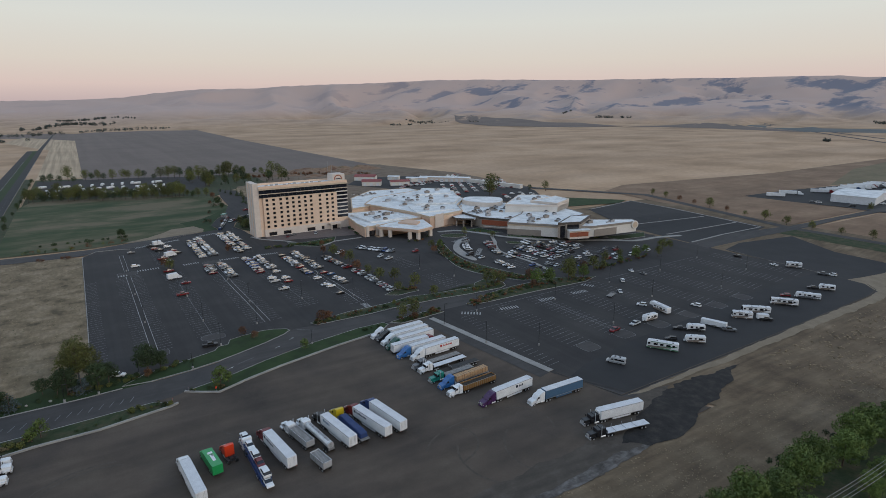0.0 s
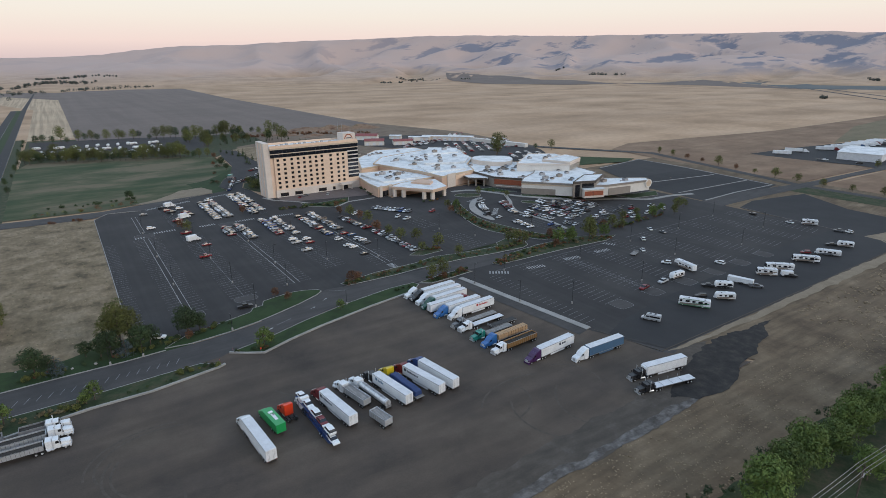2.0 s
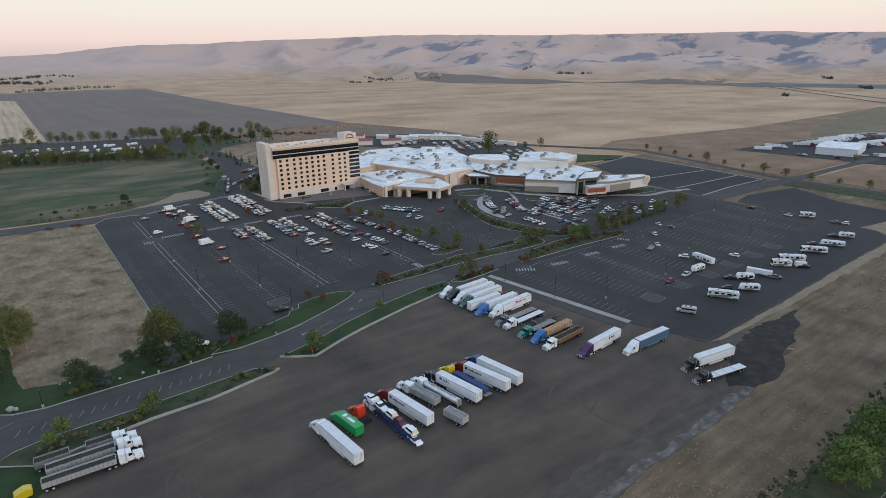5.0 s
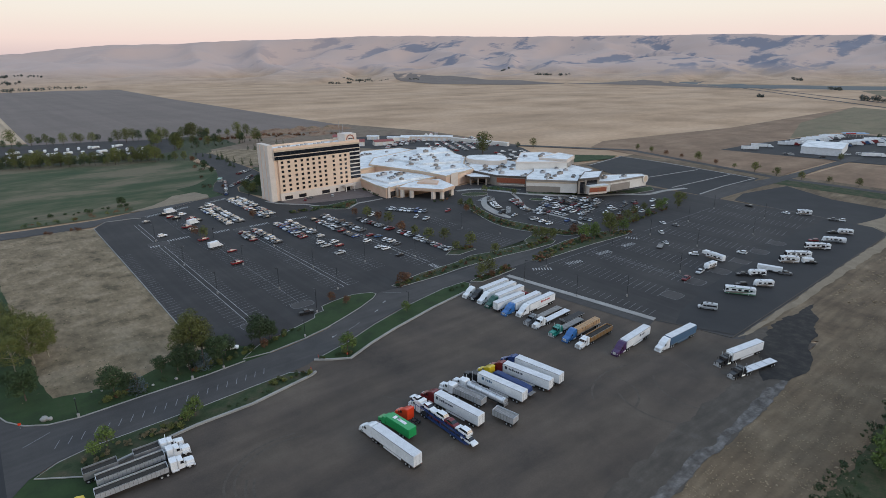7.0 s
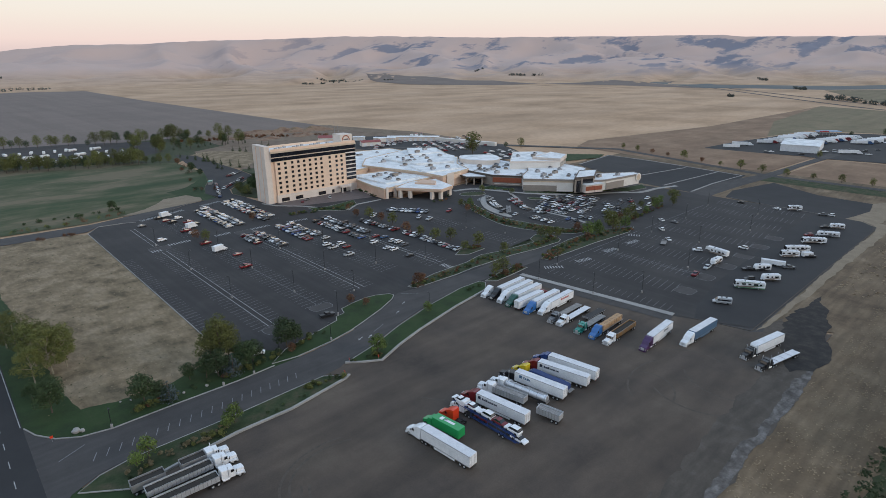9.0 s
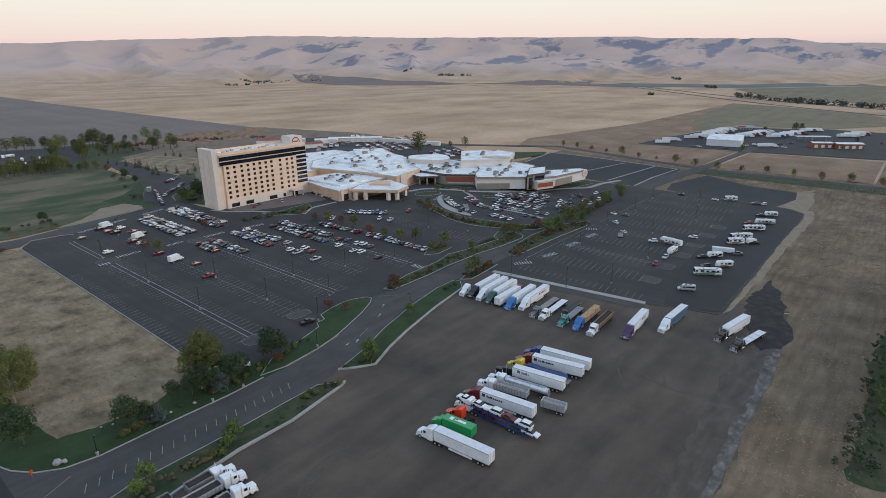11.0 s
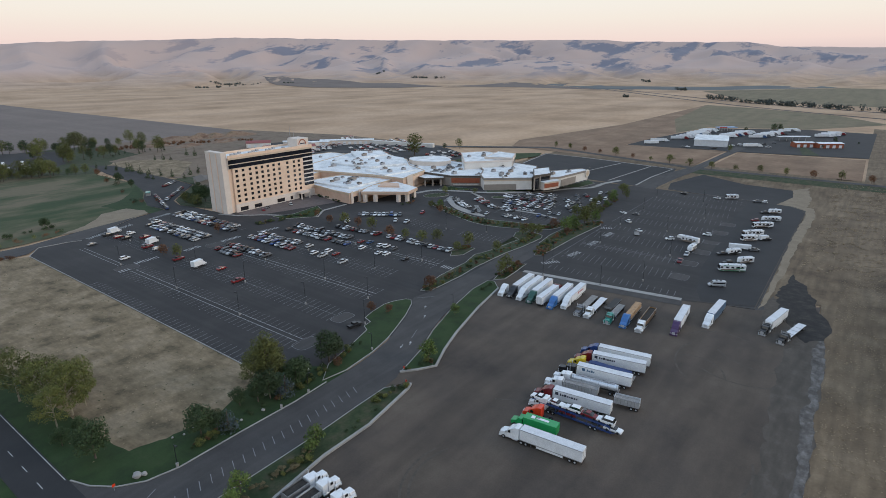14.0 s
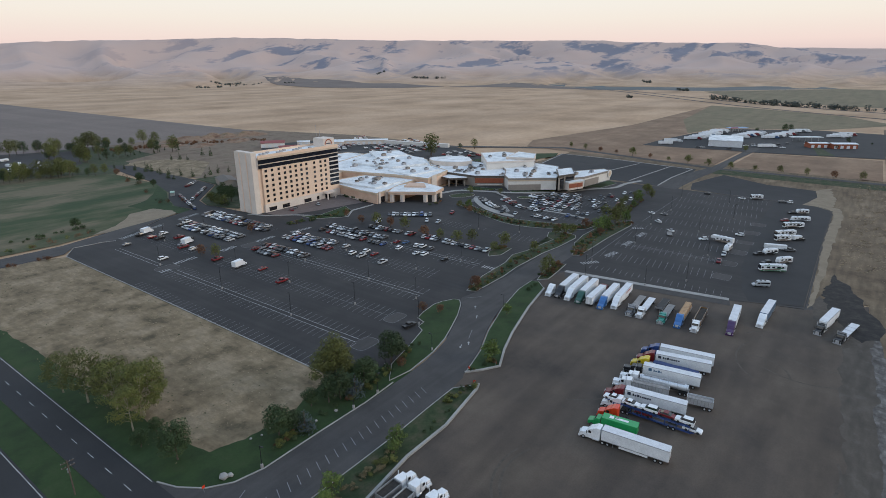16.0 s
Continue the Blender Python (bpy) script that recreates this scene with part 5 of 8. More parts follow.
wing("back_wall", [(184, 420), (202, 424), (222, 456), (281, 474), (280, 496), (240, 503), (205, 470)], 7.8, "stucco", "tan rear wing under a white roof")
# facade dressings along the diagonal front
def along(p, q, s0, s1, out, z0, z1, name, material, label="", thick=0.3):
    """A slab set on the front line from p to q, between s0 and s1 metres, standing out from it."""
    p, q = Vector(p), Vector(q)
    d = (q - p).normalized()
    nrm = Vector((d.y, -d.x))
    a, b = p + d * s0 + nrm * out, p + d * s1 + nrm * out
    c, e = b + nrm * -thick, a + nrm * -thick
    return part(name, prism([tuple(a), tuple(b), tuple(c), tuple(e)], z0, z1), material, casino, label)


F1, F2, F3 = (249.4, 331), (262, 312), (251.5, 302.5)
along(F1, F2, 0.5, 22.0, 0.45, 2.6, 6.2, "cladding", "rust_brick", "rust-red cladding panel")
along(F1, F2, 0.5, 22.0, 0.30, 0.0, 2.5, "low_wall", "stucco_grey")
along(F1, F2, 2.0, 21.0, 0.55, 1.2, 1.7, "white_strip", "white_wall")
H1, H2 = (251.5, 302.5), (274, 275)
along(H1, H2, 0.0, 24.0, 0.40, 0.0, 4.2, "base_band", "stucco_grey", "taupe lower wall band")
along(H1, H2, -0.2, 35.4, 0.25, 6.6, 7.4, "wall_band", "trim_pale")
T1, T2 = (271.5, 272.2), (287, 266.4)
along(T1, T2, 1.6, 5.0, 0.15, 0.3, 8.6, "tower_glass", "glass_dark", "tall dark entrance glazing")
along(T1, T2, 6.5, 15.5, 0.15, 6.0, 9.2, "clerestory", "glass_dark")
along(T1, T2, 5.2, 6.3, 0.6, 0.0, 10.0, "tower_pier", "stucco_grey")
along(T1, T2, 6.6, 21.5, 4.2, 0.0, 5.6, "porch_wall", "stucco_pale", thick=4.0)
along(T1, T2, 6.8, 20.5, 4.6, 1.6, 4.6, "cladding", "rust_brick", "rust-red cladding panel")
along(T1, T2, 6.2, 22.0, 5.0, 5.6, 6.1, "porch_roof", "roof_white", thick=5.2)
E1, E2 = (296, 262.2), (334, 256.8)
along(E1, E2, 0.0, 20.0, 0.4, 0.0, 5.0, "base_band", "stucco_grey", "taupe lower wall band")
bm = bmesh.new()
cyl(bm, 3.0, 0.5, 24, Matrix.Translation((332.3, 256.6, 5.2)) @ pose(0, 0, 0, 0, 0, -8.1))
sign = part("round_sign", bm, "white_wall", casino, "round white wall sign")
bm = bmesh.new()
cyl(bm, 2.2, 0.56, 24, Matrix.Translation((332.3, 256.6, 5.2)) @ pose(0, 0, 0, 0, 0, -8.1))
part("sign_face", bm, "trim_pale", sign)
# main entrance porch between the salmon hall and the red panel
part("porch_roof", prism([(238, 353.5), (236, 345), (246, 335), (252, 340), (252, 356)], 5.6, 6.4), "roof_white", casino, "white flat entrance porch")
part("porch_fascia", ribbon([(238, 353.5), (236, 345), (246, 335)], 0.4, 5.3, 6.6), "trim_dark", casino)
for x, y in ((237, 346), (240.5, 341.5), (244.8, 337)):
    part("porch_pier", boxes((x - 0.45, y - 0.45, 0, x + 0.45, y + 0.45, 5.6)), "stucco_grey", casino)
along((250, 355), (249.4, 331), 3, 13, 0.12, 0.2, 4.6, "entrance_glass", "glass_dark", "dark entrance doors")
# salmon front wall pylons
along((215, 349), (250, 357), 5, 14, 0.8, 0, 10.2, "wall_pylon", "stucco_pale")
along((215, 349), (250, 357), 15, 25, 0.3, 4.8, 8.1, "wall_panel", "stucco")
along((162.6, 351), (176, 352.5), 1.0, 3.2, 0.8, 0, 8.2, "lobby_pylon", "stucco_pale")
along((162.6, 351), (176, 352.5), 9.0, 11.2, 0.8, 0, 8.2, "lobby_pylon", "stucco_pale")
along((162.6, 351), (176, 352.5), 3.6, 8.6, 0.12, 0.2, 4.2, "lobby_glass", "glass_dark")
along((168.2, 392), (163.5, 367), 0, 25, 0.35, 0.0, 1.2, "wall_base", "stucco_pale")
# arrival canopy
CAN = [(171.5, 349), (189.5, 322.5), (204, 326.5), (211, 352), (190, 358)]
part("canopy_roof", prism(CAN, 5.2, 7.2), "stucco_pink", casino, "salmon arrival canopy with banded edge")
part("canopy_top", prism(inset(CAN, 0.4), 7.204, 7.3), "roof_white", casino)
part("canopy_band", ribbon(CAN + [CAN[0]], 0.5, 5.9, 6.3), "trim_pale", casino)
part("canopy_raised", prism([(188, 349), (196, 336), (203, 343), (199, 353)], 7.3, 8.5), "stucco_pink", casino)
for x, y in ((173.6, 347.4), (177.5, 341.6), (186.2, 328.6), (190.6, 324.6), (203, 329), (207, 344)):
    part("canopy_pillar", soften(boxes((x - 1.1, y - 1.1, 0, x + 1.1, y + 1.1, 5.2)), 0.1), "stucco_pale", casino)
# roof machinery, each unit with its fan housing
rng = random.Random(4)
UNIT_SPOTS = [(225, 405, 9.1), (236, 412, 10.4), (246, 398, 10.4), (255, 412, 10.4), (262, 424, 10.4), (272, 414, 10.4), (268, 440, 11.2), (284, 448, 11.2), (222, 430, 9.1), (238, 446, 9.1),
              (226, 372, 9.9), (240, 370, 9.9), (234, 384, 9.9), (258, 372, 9.1), (182, 372, 8.0), (195, 380, 8.0), (186, 388, 8.0), (266, 345, 7.7), (276, 352, 7.7), (284, 358, 7.7),
              (288, 350, 7.7), (268, 362, 7.7), (258, 334, 7.7), (272, 300, 8.5), (286, 300, 8.5), (300, 306, 8.5), (280, 312, 8.5), (302, 272, 7.3), (318, 266, 7.3), (302, 350, 13.7), (312, 342, 13.7), (322, 348, 13.7)]
rng2 = random.Random(12)
for zone, n_, z_ in (((256, 338, 286, 356), 10, 7.7), ((262, 282, 302, 318), 9, 8.5), ((176, 364, 202, 392), 8, 8.0), ((214, 470, 262, 492), 8, 7.9), ((232, 404, 280, 436), 8, 10.4), ((284, 322, 318, 352), 7, 13.7)):
    UNIT_SPOTS += [(rng2.uniform(zone[0], zone[2]), rng2.uniform(zone[1], zone[3]), z_) for _ in range(n_) if z_ != 13.7]
for i, (x, y, z) in enumerate(UNIT_SPOTS):
    s = rng.uniform(0.8, 1.25) * (1.0 if i < 32 else 0.6)
    u = part("roof_unit", soften(boxes((x - 1.9 * s, y - 1.1, z, x + 1.9 * s, y + 1.1, z + 1.7 * s)), 0.08), "steel" if i % 3 else "stucco_grey", casino, "grey roof air handler")
    part("fan_cowl", soften(boxes((x - 1.2, y - 0.7, z + 1.7 * s, x + 0.4, y + 0.7, z + 1.7 * s + 0.35)), 0.05), "frame_dark", u)
    if i % 4 == 0:
        part("duct", boxes((x - 5.5, y - 0.35, z, x - 1.9 * s, y + 0.35, z + 0.8)), "steel", u)


# ---- outbuildings ----
def shed(x, y, rz, l, w, h, rise, wall="white_wall", roof="roof_red", label="white shed with a red metal roof", name="shed"):
    t = tagged(base(name, x, y, 0.1, rz), label, "shed", "outbuildings")
    part("wall", boxes((-l / 2, -w / 2, 0, l / 2, w / 2, h)), wall, t)
    bm = bmesh.new()
    o = 0.5
    pts = [(-w / 2 - o, h), (0, h + rise), (w / 2 + o, h), (w / 2 + o, h - 0.18), (0, h + rise - 0.18), (-w / 2 - o, h - 0.18)]
    a = [bm.verts.new((-l / 2 - o, p[0], p[1])) for p in pts]
    b = [bm.verts.new((l / 2 + o, p[0], p[1])) for p in pts]
    for i in range(6):
        bm.faces.new((a[i], a[(i + 1) % 6], b[(i + 1) % 6], b[i]))
    part("roof", bm, roof, t)
    bm = bmesh.new()
    for xx in (-l / 2 + 0.01, l / 2 - 0.11):
        vs = [bm.verts.new((xx, -w / 2, h)), bm.verts.new((xx, w / 2, h)), bm.verts.new((xx, 0, h + rise - 0.2))]
        bm.faces.new(vs)
    part("gable", bm, wall, t)
    n = max(1, int(l / 6))
    for i in range(n):
        x0 = -l / 2 + (i + 0.5) * l / n
        part("roller_door", boxes((x0 - 1.6, -w / 2 - 0.06, 0, x0 + 1.6, -w / 2 - 0.004, min(3.2, h - 0.6))), "trailer_roof", t)
    return t


shed(299, 638, -38, 26, 13, 5, 2.2)
shed(284, 590, -30, 22, 12, 5, 2.2)
shed(312, 574, -20, 22, 10, 4.5, 1.8)
shed(330, 622, -42, 14, 8, 4, 1.0, roof="roof_white", label="small white flat-roofed shed")
shed(374, 572, -46, 62, 10, 5, 0.8, "stucco_pale", "roof_white", "long pale open shed behind the lot")
shed(345, 590, -46, 26, 8, 4.5, 0.8, "stucco_pale", "roof_white", "pale low shed behind the lot")
shed(150, 470, 0, 16, 12, 5, 0.9, "stucco_grey", "roof_white", "low taupe utility building beside the hotel")


# ---- kerbs, islands, lawns and markings ----
KERB = 0.33


def island(name, pts, material, label, category="grass", z=0.30, kerb=True):
    setting(name, prism(pts, 0.05, z), material, label, category)
    if kerb:
        setting("kerb", ribbon(pts + [pts[0]], 0.28, 0.05, KERB), "concrete", "pale concrete kerb", "kerb")


WEDGE = [(9.5, 203.2), (2, 197.5), (10, 196.2), (23, 197.6), (33, 200), (40, 202.6), (51, 207), (60, 211.6), (63.2, 214.4), (62.5, 216.6), (58, 219), (53.7, 220), (46, 219), (40.5, 217.5), (39, 213.5), (35.2, 213), (33.5, 210), (22, 206.5)]
island("lawn_wedge", WEDGE, "lawn", "bright mown lawn beside the entrance drive")
island("lawn_strip_east", [(18.8, 182.0), (28.1, 175.8), (38.4, 180), (50.6, 183.8), (73, 189.2), (93.8, 192.8), (99.5, 198), (98.5, 200.8), (87, 200.8), (67, 196.9), (47, 191.1), (33, 185.6)], "lawn", "green lawn strip above the gravel lot")
island("lawn_strip_west", [(-46, 168.4), (-35.5, 170), (-20.8, 171.8), (-5.6, 171.6), (13.4, 174.6), (15.2, 175.6), (9.6, 180.1), (-1, 179.9), (-16, 179.3), (-28, 179.3), (-43, 179.4), (-50, 178), (-55, 175)], "verge", "planted strip of grass and shrubs")
setting("retaining_kerb", ribbon([(-46, 168.2), (-35.5, 169.8), (-20.8, 171.6), (-5.6, 171.4), (13.6, 174.4), (15.8, 175.4)], 0.7, 0.0, 0.6), "concrete", "low concrete retaining wall", "wall")
setting("retaining_kerb_east", ribbon([(18.8, 182.2), (22.8, 178.9), (28.1, 175.6), (38.4, 179.8), (50.6, 183.6), (73, 189), (93.8, 192.6)], 0.7, 0.0, 0.6), "concrete", "low concrete retaining wall", "wall")
island("hedge_bed", [(73, 217.4), (74.5, 213.9), (86, 213.6), (97, 213.4), (110, 214.4), (135, 213.6), (151, 211.4), (168.5, 210.6), (173, 212.6), (175, 216.8), (174.8, 223.4), (170, 227), (161.8, 224), (159, 219), (134, 221.8), (124, 224.4), (112, 221.6), (91, 221)], "verge", "long planted bed beside the drive")
island("hedge_bed_east", [(140.6, 200.6), (142, 197.8), (152, 197.2), (180.5, 196.8), (211, 194.6), (222, 198), (215.5, 201), (202.5, 208.6), (176, 209.4), (160, 207.6), (152, 203.8)], "verge", "tree bed along the east car park")
island("hedge_bed_curved", smooth_line([(194, 307), (186, 292), (176, 268), (172, 252), (174, 238), (180, 224), (186, 214), (199, 211), (206, 213), (199, 216), (192, 222), (188, 236), (185, 250), (184, 264), (189, 282), (197, 302)], 3, True), "verge", "curved shrub bed between the car parks")
island("truck_lot_bed", [(101, 199.4), (104.6, 196), (116, 196.6), (127, 197.6), (124, 202.6), (112, 201.8)], "verge", "small shrub bed by the truck sidewalk")
island("hedge_bed_lot", [(115.6, 232.9), (120.9, 228.9), (132.6, 229.7), (132.3, 233.8), (122.8, 236.8)], "verge", "small shrub bed at the end of a car row")
island("entrance_bed", [(112, 366), (112, 356), (126, 344), (140, 352), (146, 364), (134, 362), (122, 360)], "lawn", "oval planted island before the hotel")
island("court_island", smooth_line([(214.6, 308), (205, 300.8), (194.2, 287.3), (188.6, 273.2), (187.4, 261), (190.6, 261.5), (195.4, 277.6), (202, 292), (212, 302), (216, 306.4)], 3, True), "concrete", "curved concrete walk through the car park", "pavement")
setting("court_walk", ribbon(smooth_line([(238.4, 304), (229, 289), (221, 279.6), (214, 268), (213, 256), (213, 238), (210, 222)], 4), 2.2, 0.05, 0.31), "concrete", "pale concrete walk between parked cars", "pavement")
island("court_tip", smooth_line([(241, 281), (236, 285), (233, 282), (236, 276), (240, 276)], 3, True), "verge", "small planted island tip")
island("turnaround", smooth_line([(208, 322), (214, 315), (222, 313), (226, 318), (220, 325), (212, 327)], 3, True), "verge", "rounded planted island before the canopy")
island("lawn_casino", [(232, 331), (238, 318), (252, 308), (247.5, 322), (247.5, 330)], "lawn", "small lawn before the red panel")
island("lawn_hall", [(249, 300), (246.5, 296), (268, 270.5), (271, 273)], "lawn", "narrow lawn before the hall")
island("lawn_sign", [(297, 259), (300, 248), (322, 244), (332, 253)], "lawn", "lawn below the round sign")
setting("casino_walk", ribbon(smooth_line([(214, 336), (228, 332), (236, 318), (246, 294), (268, 266), (292, 252), (306, 240), (326, 238), (345, 232)], 4), 3.4, 0.1, 0.31), "concrete", "pale concrete walk along the casino", "pavement")
setting("hotel_forecourt", flat([(104, 391.5), (104, 377), (128, 370), (160, 362), (167, 372), (168, 391)], 0.2), "pavers", "paved hotel forecourt", "pavement")
setting("hotel_walk", ribbon([(96, 398), (100, 386), (112, 372), (128, 343), (140, 352), (160, 352)], 1.8, 0.1, 0.3), "concrete", "concrete walk before the hotel", "pavement")
setting("roof_lawn", flat([(345, 365), (420, 345), (440, 352), (400, 400), (350, 400)], 0.12), "lawn", "green lawn behind the stage block", "grass")
setting("sidewalk_trucks", ribbon([(118.0, 194), (126.2, 128.5)], 2.6, 0.0, 0.34), "concrete", "pale concrete sidewalk between the lots", "pavement")
setting("sidewalk_shoulder", flat([(112, 191.5), (117, 194), (125, 128), (120, 127)], 0.17), "asphalt_old", "asphalt shoulder beside the sidewalk", "pavement")
setting("kerb_west", ribbon([(-6.4, 217), (-6.0, 300), (-5.8, 399.3), (2, 411.2), (14.9, 409.7), (20.7, 406.8)], 0.3, 0.05, KERB), "concrete", "concrete kerb of the car park", "kerb")
setting("kerb_drive_north", ribbon([(-60.0, 211), (-58.2, 205.7), (-54.8, 200.6), (-50, 197.1), (-43, 195.5), (-27, 195.6), (-10, 195.3), (2, 196)], 0.3, 0.05, KERB), "concrete", "concrete kerb of the drive", "kerb")
setting("kerb_east_lot", ribbon([(127, 127), (133, 104), (306, 103.4), (319, 105.4), (326, 112)], 0.35, 0.02, 0.2), "dust_thin", "pale edge of the east car park", "kerb")
setting("kerb_overflow", ribbon([(334.5, 191), (331, 174), (327.6, 138), (324.6, 128)], 0.9, 0.05, 0.26), "dust", "pale crumbled edge between the pavings", "kerb")
setting("kerb_north_lot", ribbon([(334, 216), (372, 217), (421, 214), (436, 300), (438, 346), (374, 337)], 1.2, 0.05, 0.3), "concrete", "pale kerb of the staff car park", "kerb")
setting("kerb_north_inner", ribbon([(345, 275), (424, 262)], 1.0, 0.05, 0.3), "concrete", "pale kerb between parking rows", "kerb")
setting("kerb_north_inner_two", ribbon([(340, 240), (422, 234)], 1.0, 0.05, 0.3), "concrete", "pale kerb between parking rows", "kerb")


def lines(segments, width=0.12, z=0.172):
    bm = bmesh.new()
    for a, b in segments:
        ribbon([a, b], width, z, bm=bm)
    return bm


def stalls(x, y0, y1, sides=(-1, 1), depth=5.4, gap=2.75, off=0.0, skew=0.6):
    out = []
    n = int((y1 - y0) / gap)
    for i in range(n + 1):
        y = y0 + i * gap
        for s in sides:
            out.append(((x + s * off, y), (x + s * (off + depth), y + s * skew)))
    return out


def marks(name, segs, width, material, label, lift=0.0):
    bm = lines(segs, width)
    bmesh.ops.translate(bm, verts=bm.verts, vec=(0, 0, lift))
    return setting(name, bm, material, label, "road marking", kind="stuff")


marks("stall_lines", stalls(14.6, 222, 338, off=1.0), 0.13, "paint_faint", "faded white stall lines on asphalt")
marks("stall_lines", stalls(-6, 222, 335, (1,)), 0.13, "paint_faint", "faded white stall lines on asphalt")
marks("stall_lines", stalls(35.8, 228, 335), 0.13, "paint_faint", "faded white stall lines on asphalt")
marks("stall_lines", stalls(58.6, 230, 338, off=1.0), 0.13, "paint_faint", "faded white stall lines on asphalt")
marks("stall_lines", stalls(80.5, 240, 335), 0.13, "paint_faint", "faded white stall lines on asphalt")
marks("stall_lines", stalls(102.4, 231, 330, off=1.0), 0.13, "paint_faint", "faded white stall lines on asphalt")
marks("stall_lines", stalls(152, 226, 290), 0.13, "paint_faint", "faded white stall lines on asphalt")
for x in (35.5, 59.5, 81.5):
    marks("stall_lines", stalls(x, 356, 410), 0.13, "paint_faint", "faded white stall lines on asphalt")
marks("median_lines", [((x, y0), (x, y1)) for x, y0, y1 in ((13.5, 223, 338), (15.7, 223, 338), (13.5, 350, 392), (15.7, 350, 392), (57.5, 230, 338), (59.7, 230, 338), (101.3, 230, 330), (103.5, 230, 330))], 0.22, "paint", "white double median lines on asphalt")
marks("spine_lines", [((35.8, 228), (35.8, 335)), ((80.5, 240), (80.5, 335))], 0.13, "paint_faint", "faded white spine line")
for i in range(9):
    x = 152 + i * 20.5
    marks("stall_lines", stalls(x, 140, 190), 0.13, "paint_faint", "faded white stall lines on asphalt")
marks("stall_lines", stalls(128.4, 132, 188, (1,)), 0.13, "paint_faint", "faded white stall lines on asphalt")
for i in range(4):
    x = 205 + i * 20
    marks("stall_lines", stalls(x, 216, 262), 0.13, "paint_faint", "faded white stall lines on asphalt")
marks("median_lines", [((172.5 + d, 141), (172.5 + d, 190)) for d in (0, 2.0)] + [((136, 192), (300, 192.5))], 0.2, "paint_faint", "faded white double lines")


def outline(cx, cy, w, h):
    return smooth_line([(cx - w, cy - h), (cx, cy - h * 1.25), (cx + w, cy - h), (cx + w, cy + h), (cx, cy + h * 1.25), (cx - w, cy + h)], 3, True)


for cx, cy, w, h in ((14.6, 219.5, 4.2, 2.6), (35.8, 224.5, 4, 2.2), (14.6, 344, 4.5, 3), (58.6, 343, 4.5, 2.4), (152, 136, 3.5, 3), (172.5, 137, 3.5, 3), (193, 136, 3.5, 3), (213.5, 136, 3.5, 3), (234, 136, 3.5, 3), (254.5, 136, 3.5, 3)):
    p_ = outline(cx, cy, w, h)
    setting("painted_island", ribbon(p_ + [p_[0]], 0.13, 0.173), "paint_faint", "faded painted island outline", "road marking")
    setting("island_wash", flat(p_, 0.168), "asphalt_old", "worn grey painted island", "road marking")


def zebra(a, b, w=3.0, bar=0.6, name="crosswalk"):
    a, b = Vector(a), Vector(b)
    d = (b - a).normalized()
    n_ = Vector((-d.y, d.x)) * w / 2
    segs = []
    k = 0.0
    while k < (b - a).length:
        p = a + d * k
        segs.append((tuple(p - n_), tuple(p + n_)))
        k += bar * 2.2
    return marks(name, [(s, e) for s, e in segs], bar, "paint", "white painted crosswalk bars")


for a, b in (((101, 203), (101, 212)), ((101.8, 222), (101.8, 228)), ((10, 341), (14.5, 341)), ((20, 347), (31, 347.5)), ((44, 346), (53, 347)), ((64, 345), (75, 345.5)), ((86, 344), (98, 343)), ((24, 408), (52, 418)), ((64, 421), (78, 425)),
             ((132.6, 192), (139.6, 186.6)), ((150, 186.6), (159, 184.6)), ((172, 185.4), (180, 184.6)), ((192, 184.6), (200, 183.8)), ((206, 192), (208.5, 187)), ((196, 268), (209, 280)), ((206, 304), (222, 310))):
    zebra(a, b)
marks("edge_line", [((-60.6, -300), (-60.6, 172)), ((-60.6, 212), (-60.6, 1200)), ((-77, -300), (-77, 1200))], 0.2, "paint", "white highway edge line")
marks("lane_dashes", [((-64.7, y), (-64.7, y + 3.2)) for y in range(60, 700, 9)], 0.18, "paint", "white dashed lane line")
marks("drive_bars", [((-50.0 + i * 2.8, 184.6), (-48.6 + i * 2.8, 187.6)) for i in range(20)], 0.18, "paint_faint", "faded slanted bars along the drive", 0.03)
marks("drive_line", [((66, 213.6), (71.5, 209)), ((44, 196), (38, 193.5)), ((-56, 190), (-50, 193))], 0.2, "paint_faint", "faded drive centre line", 0.03)


def arrow(x, y, rz):
    m = pose(x, y, 0, 0, 0, rz)
    f_ = lambda q: tuple((m @ Vector((*q, 0)))[:2])
    bm = flat([f_(q) for q in ((0, -0.12), (1.6, -0.12), (1.6, -0.5), (2.6, 0), (1.6, 0.5), (1.6, 0.12), (0, 0.12))], 0.19)
    setting("lane_arrow", bm, "paint", "white painted lane arrow", "road marking")


for x, y, r in ((53, 200, 25), (33, 193, 200), (34, 191, 30), (60, 205, 30)):
    arrow(x, y, r)
# wheel tracks in the gravel
rng = random.Random(9)
for cx, cy, r, a0, a1 in ((-2, 136, 17, 150, 260), (-2, 136, 18.8, 150, 255), (20, 120, 26, 170, 240), (96, 100, 24, 150, 230), (104, 96, 20, 130, 210), (52, 160, 30, 200, 280), (-8, 140, 14, 60, 200), (-8, 140, 16.2, 70, 190), (70, 112, 12, -80, 40), (82, 104, 18, 60, 150), (90, 108, 15, -30, 60), (30, 105, 20, 200, 290)):
    p_ = [(cx + r * math.cos(radians(a)), cy + r * 0.8 * math.sin(radians(a))) for a in range(a0, a1, 8)]
    setting("wheel_track", ribbon(p_, 0.6, 0.105), "gravel_track", "curved tyre track in the gravel", "track")


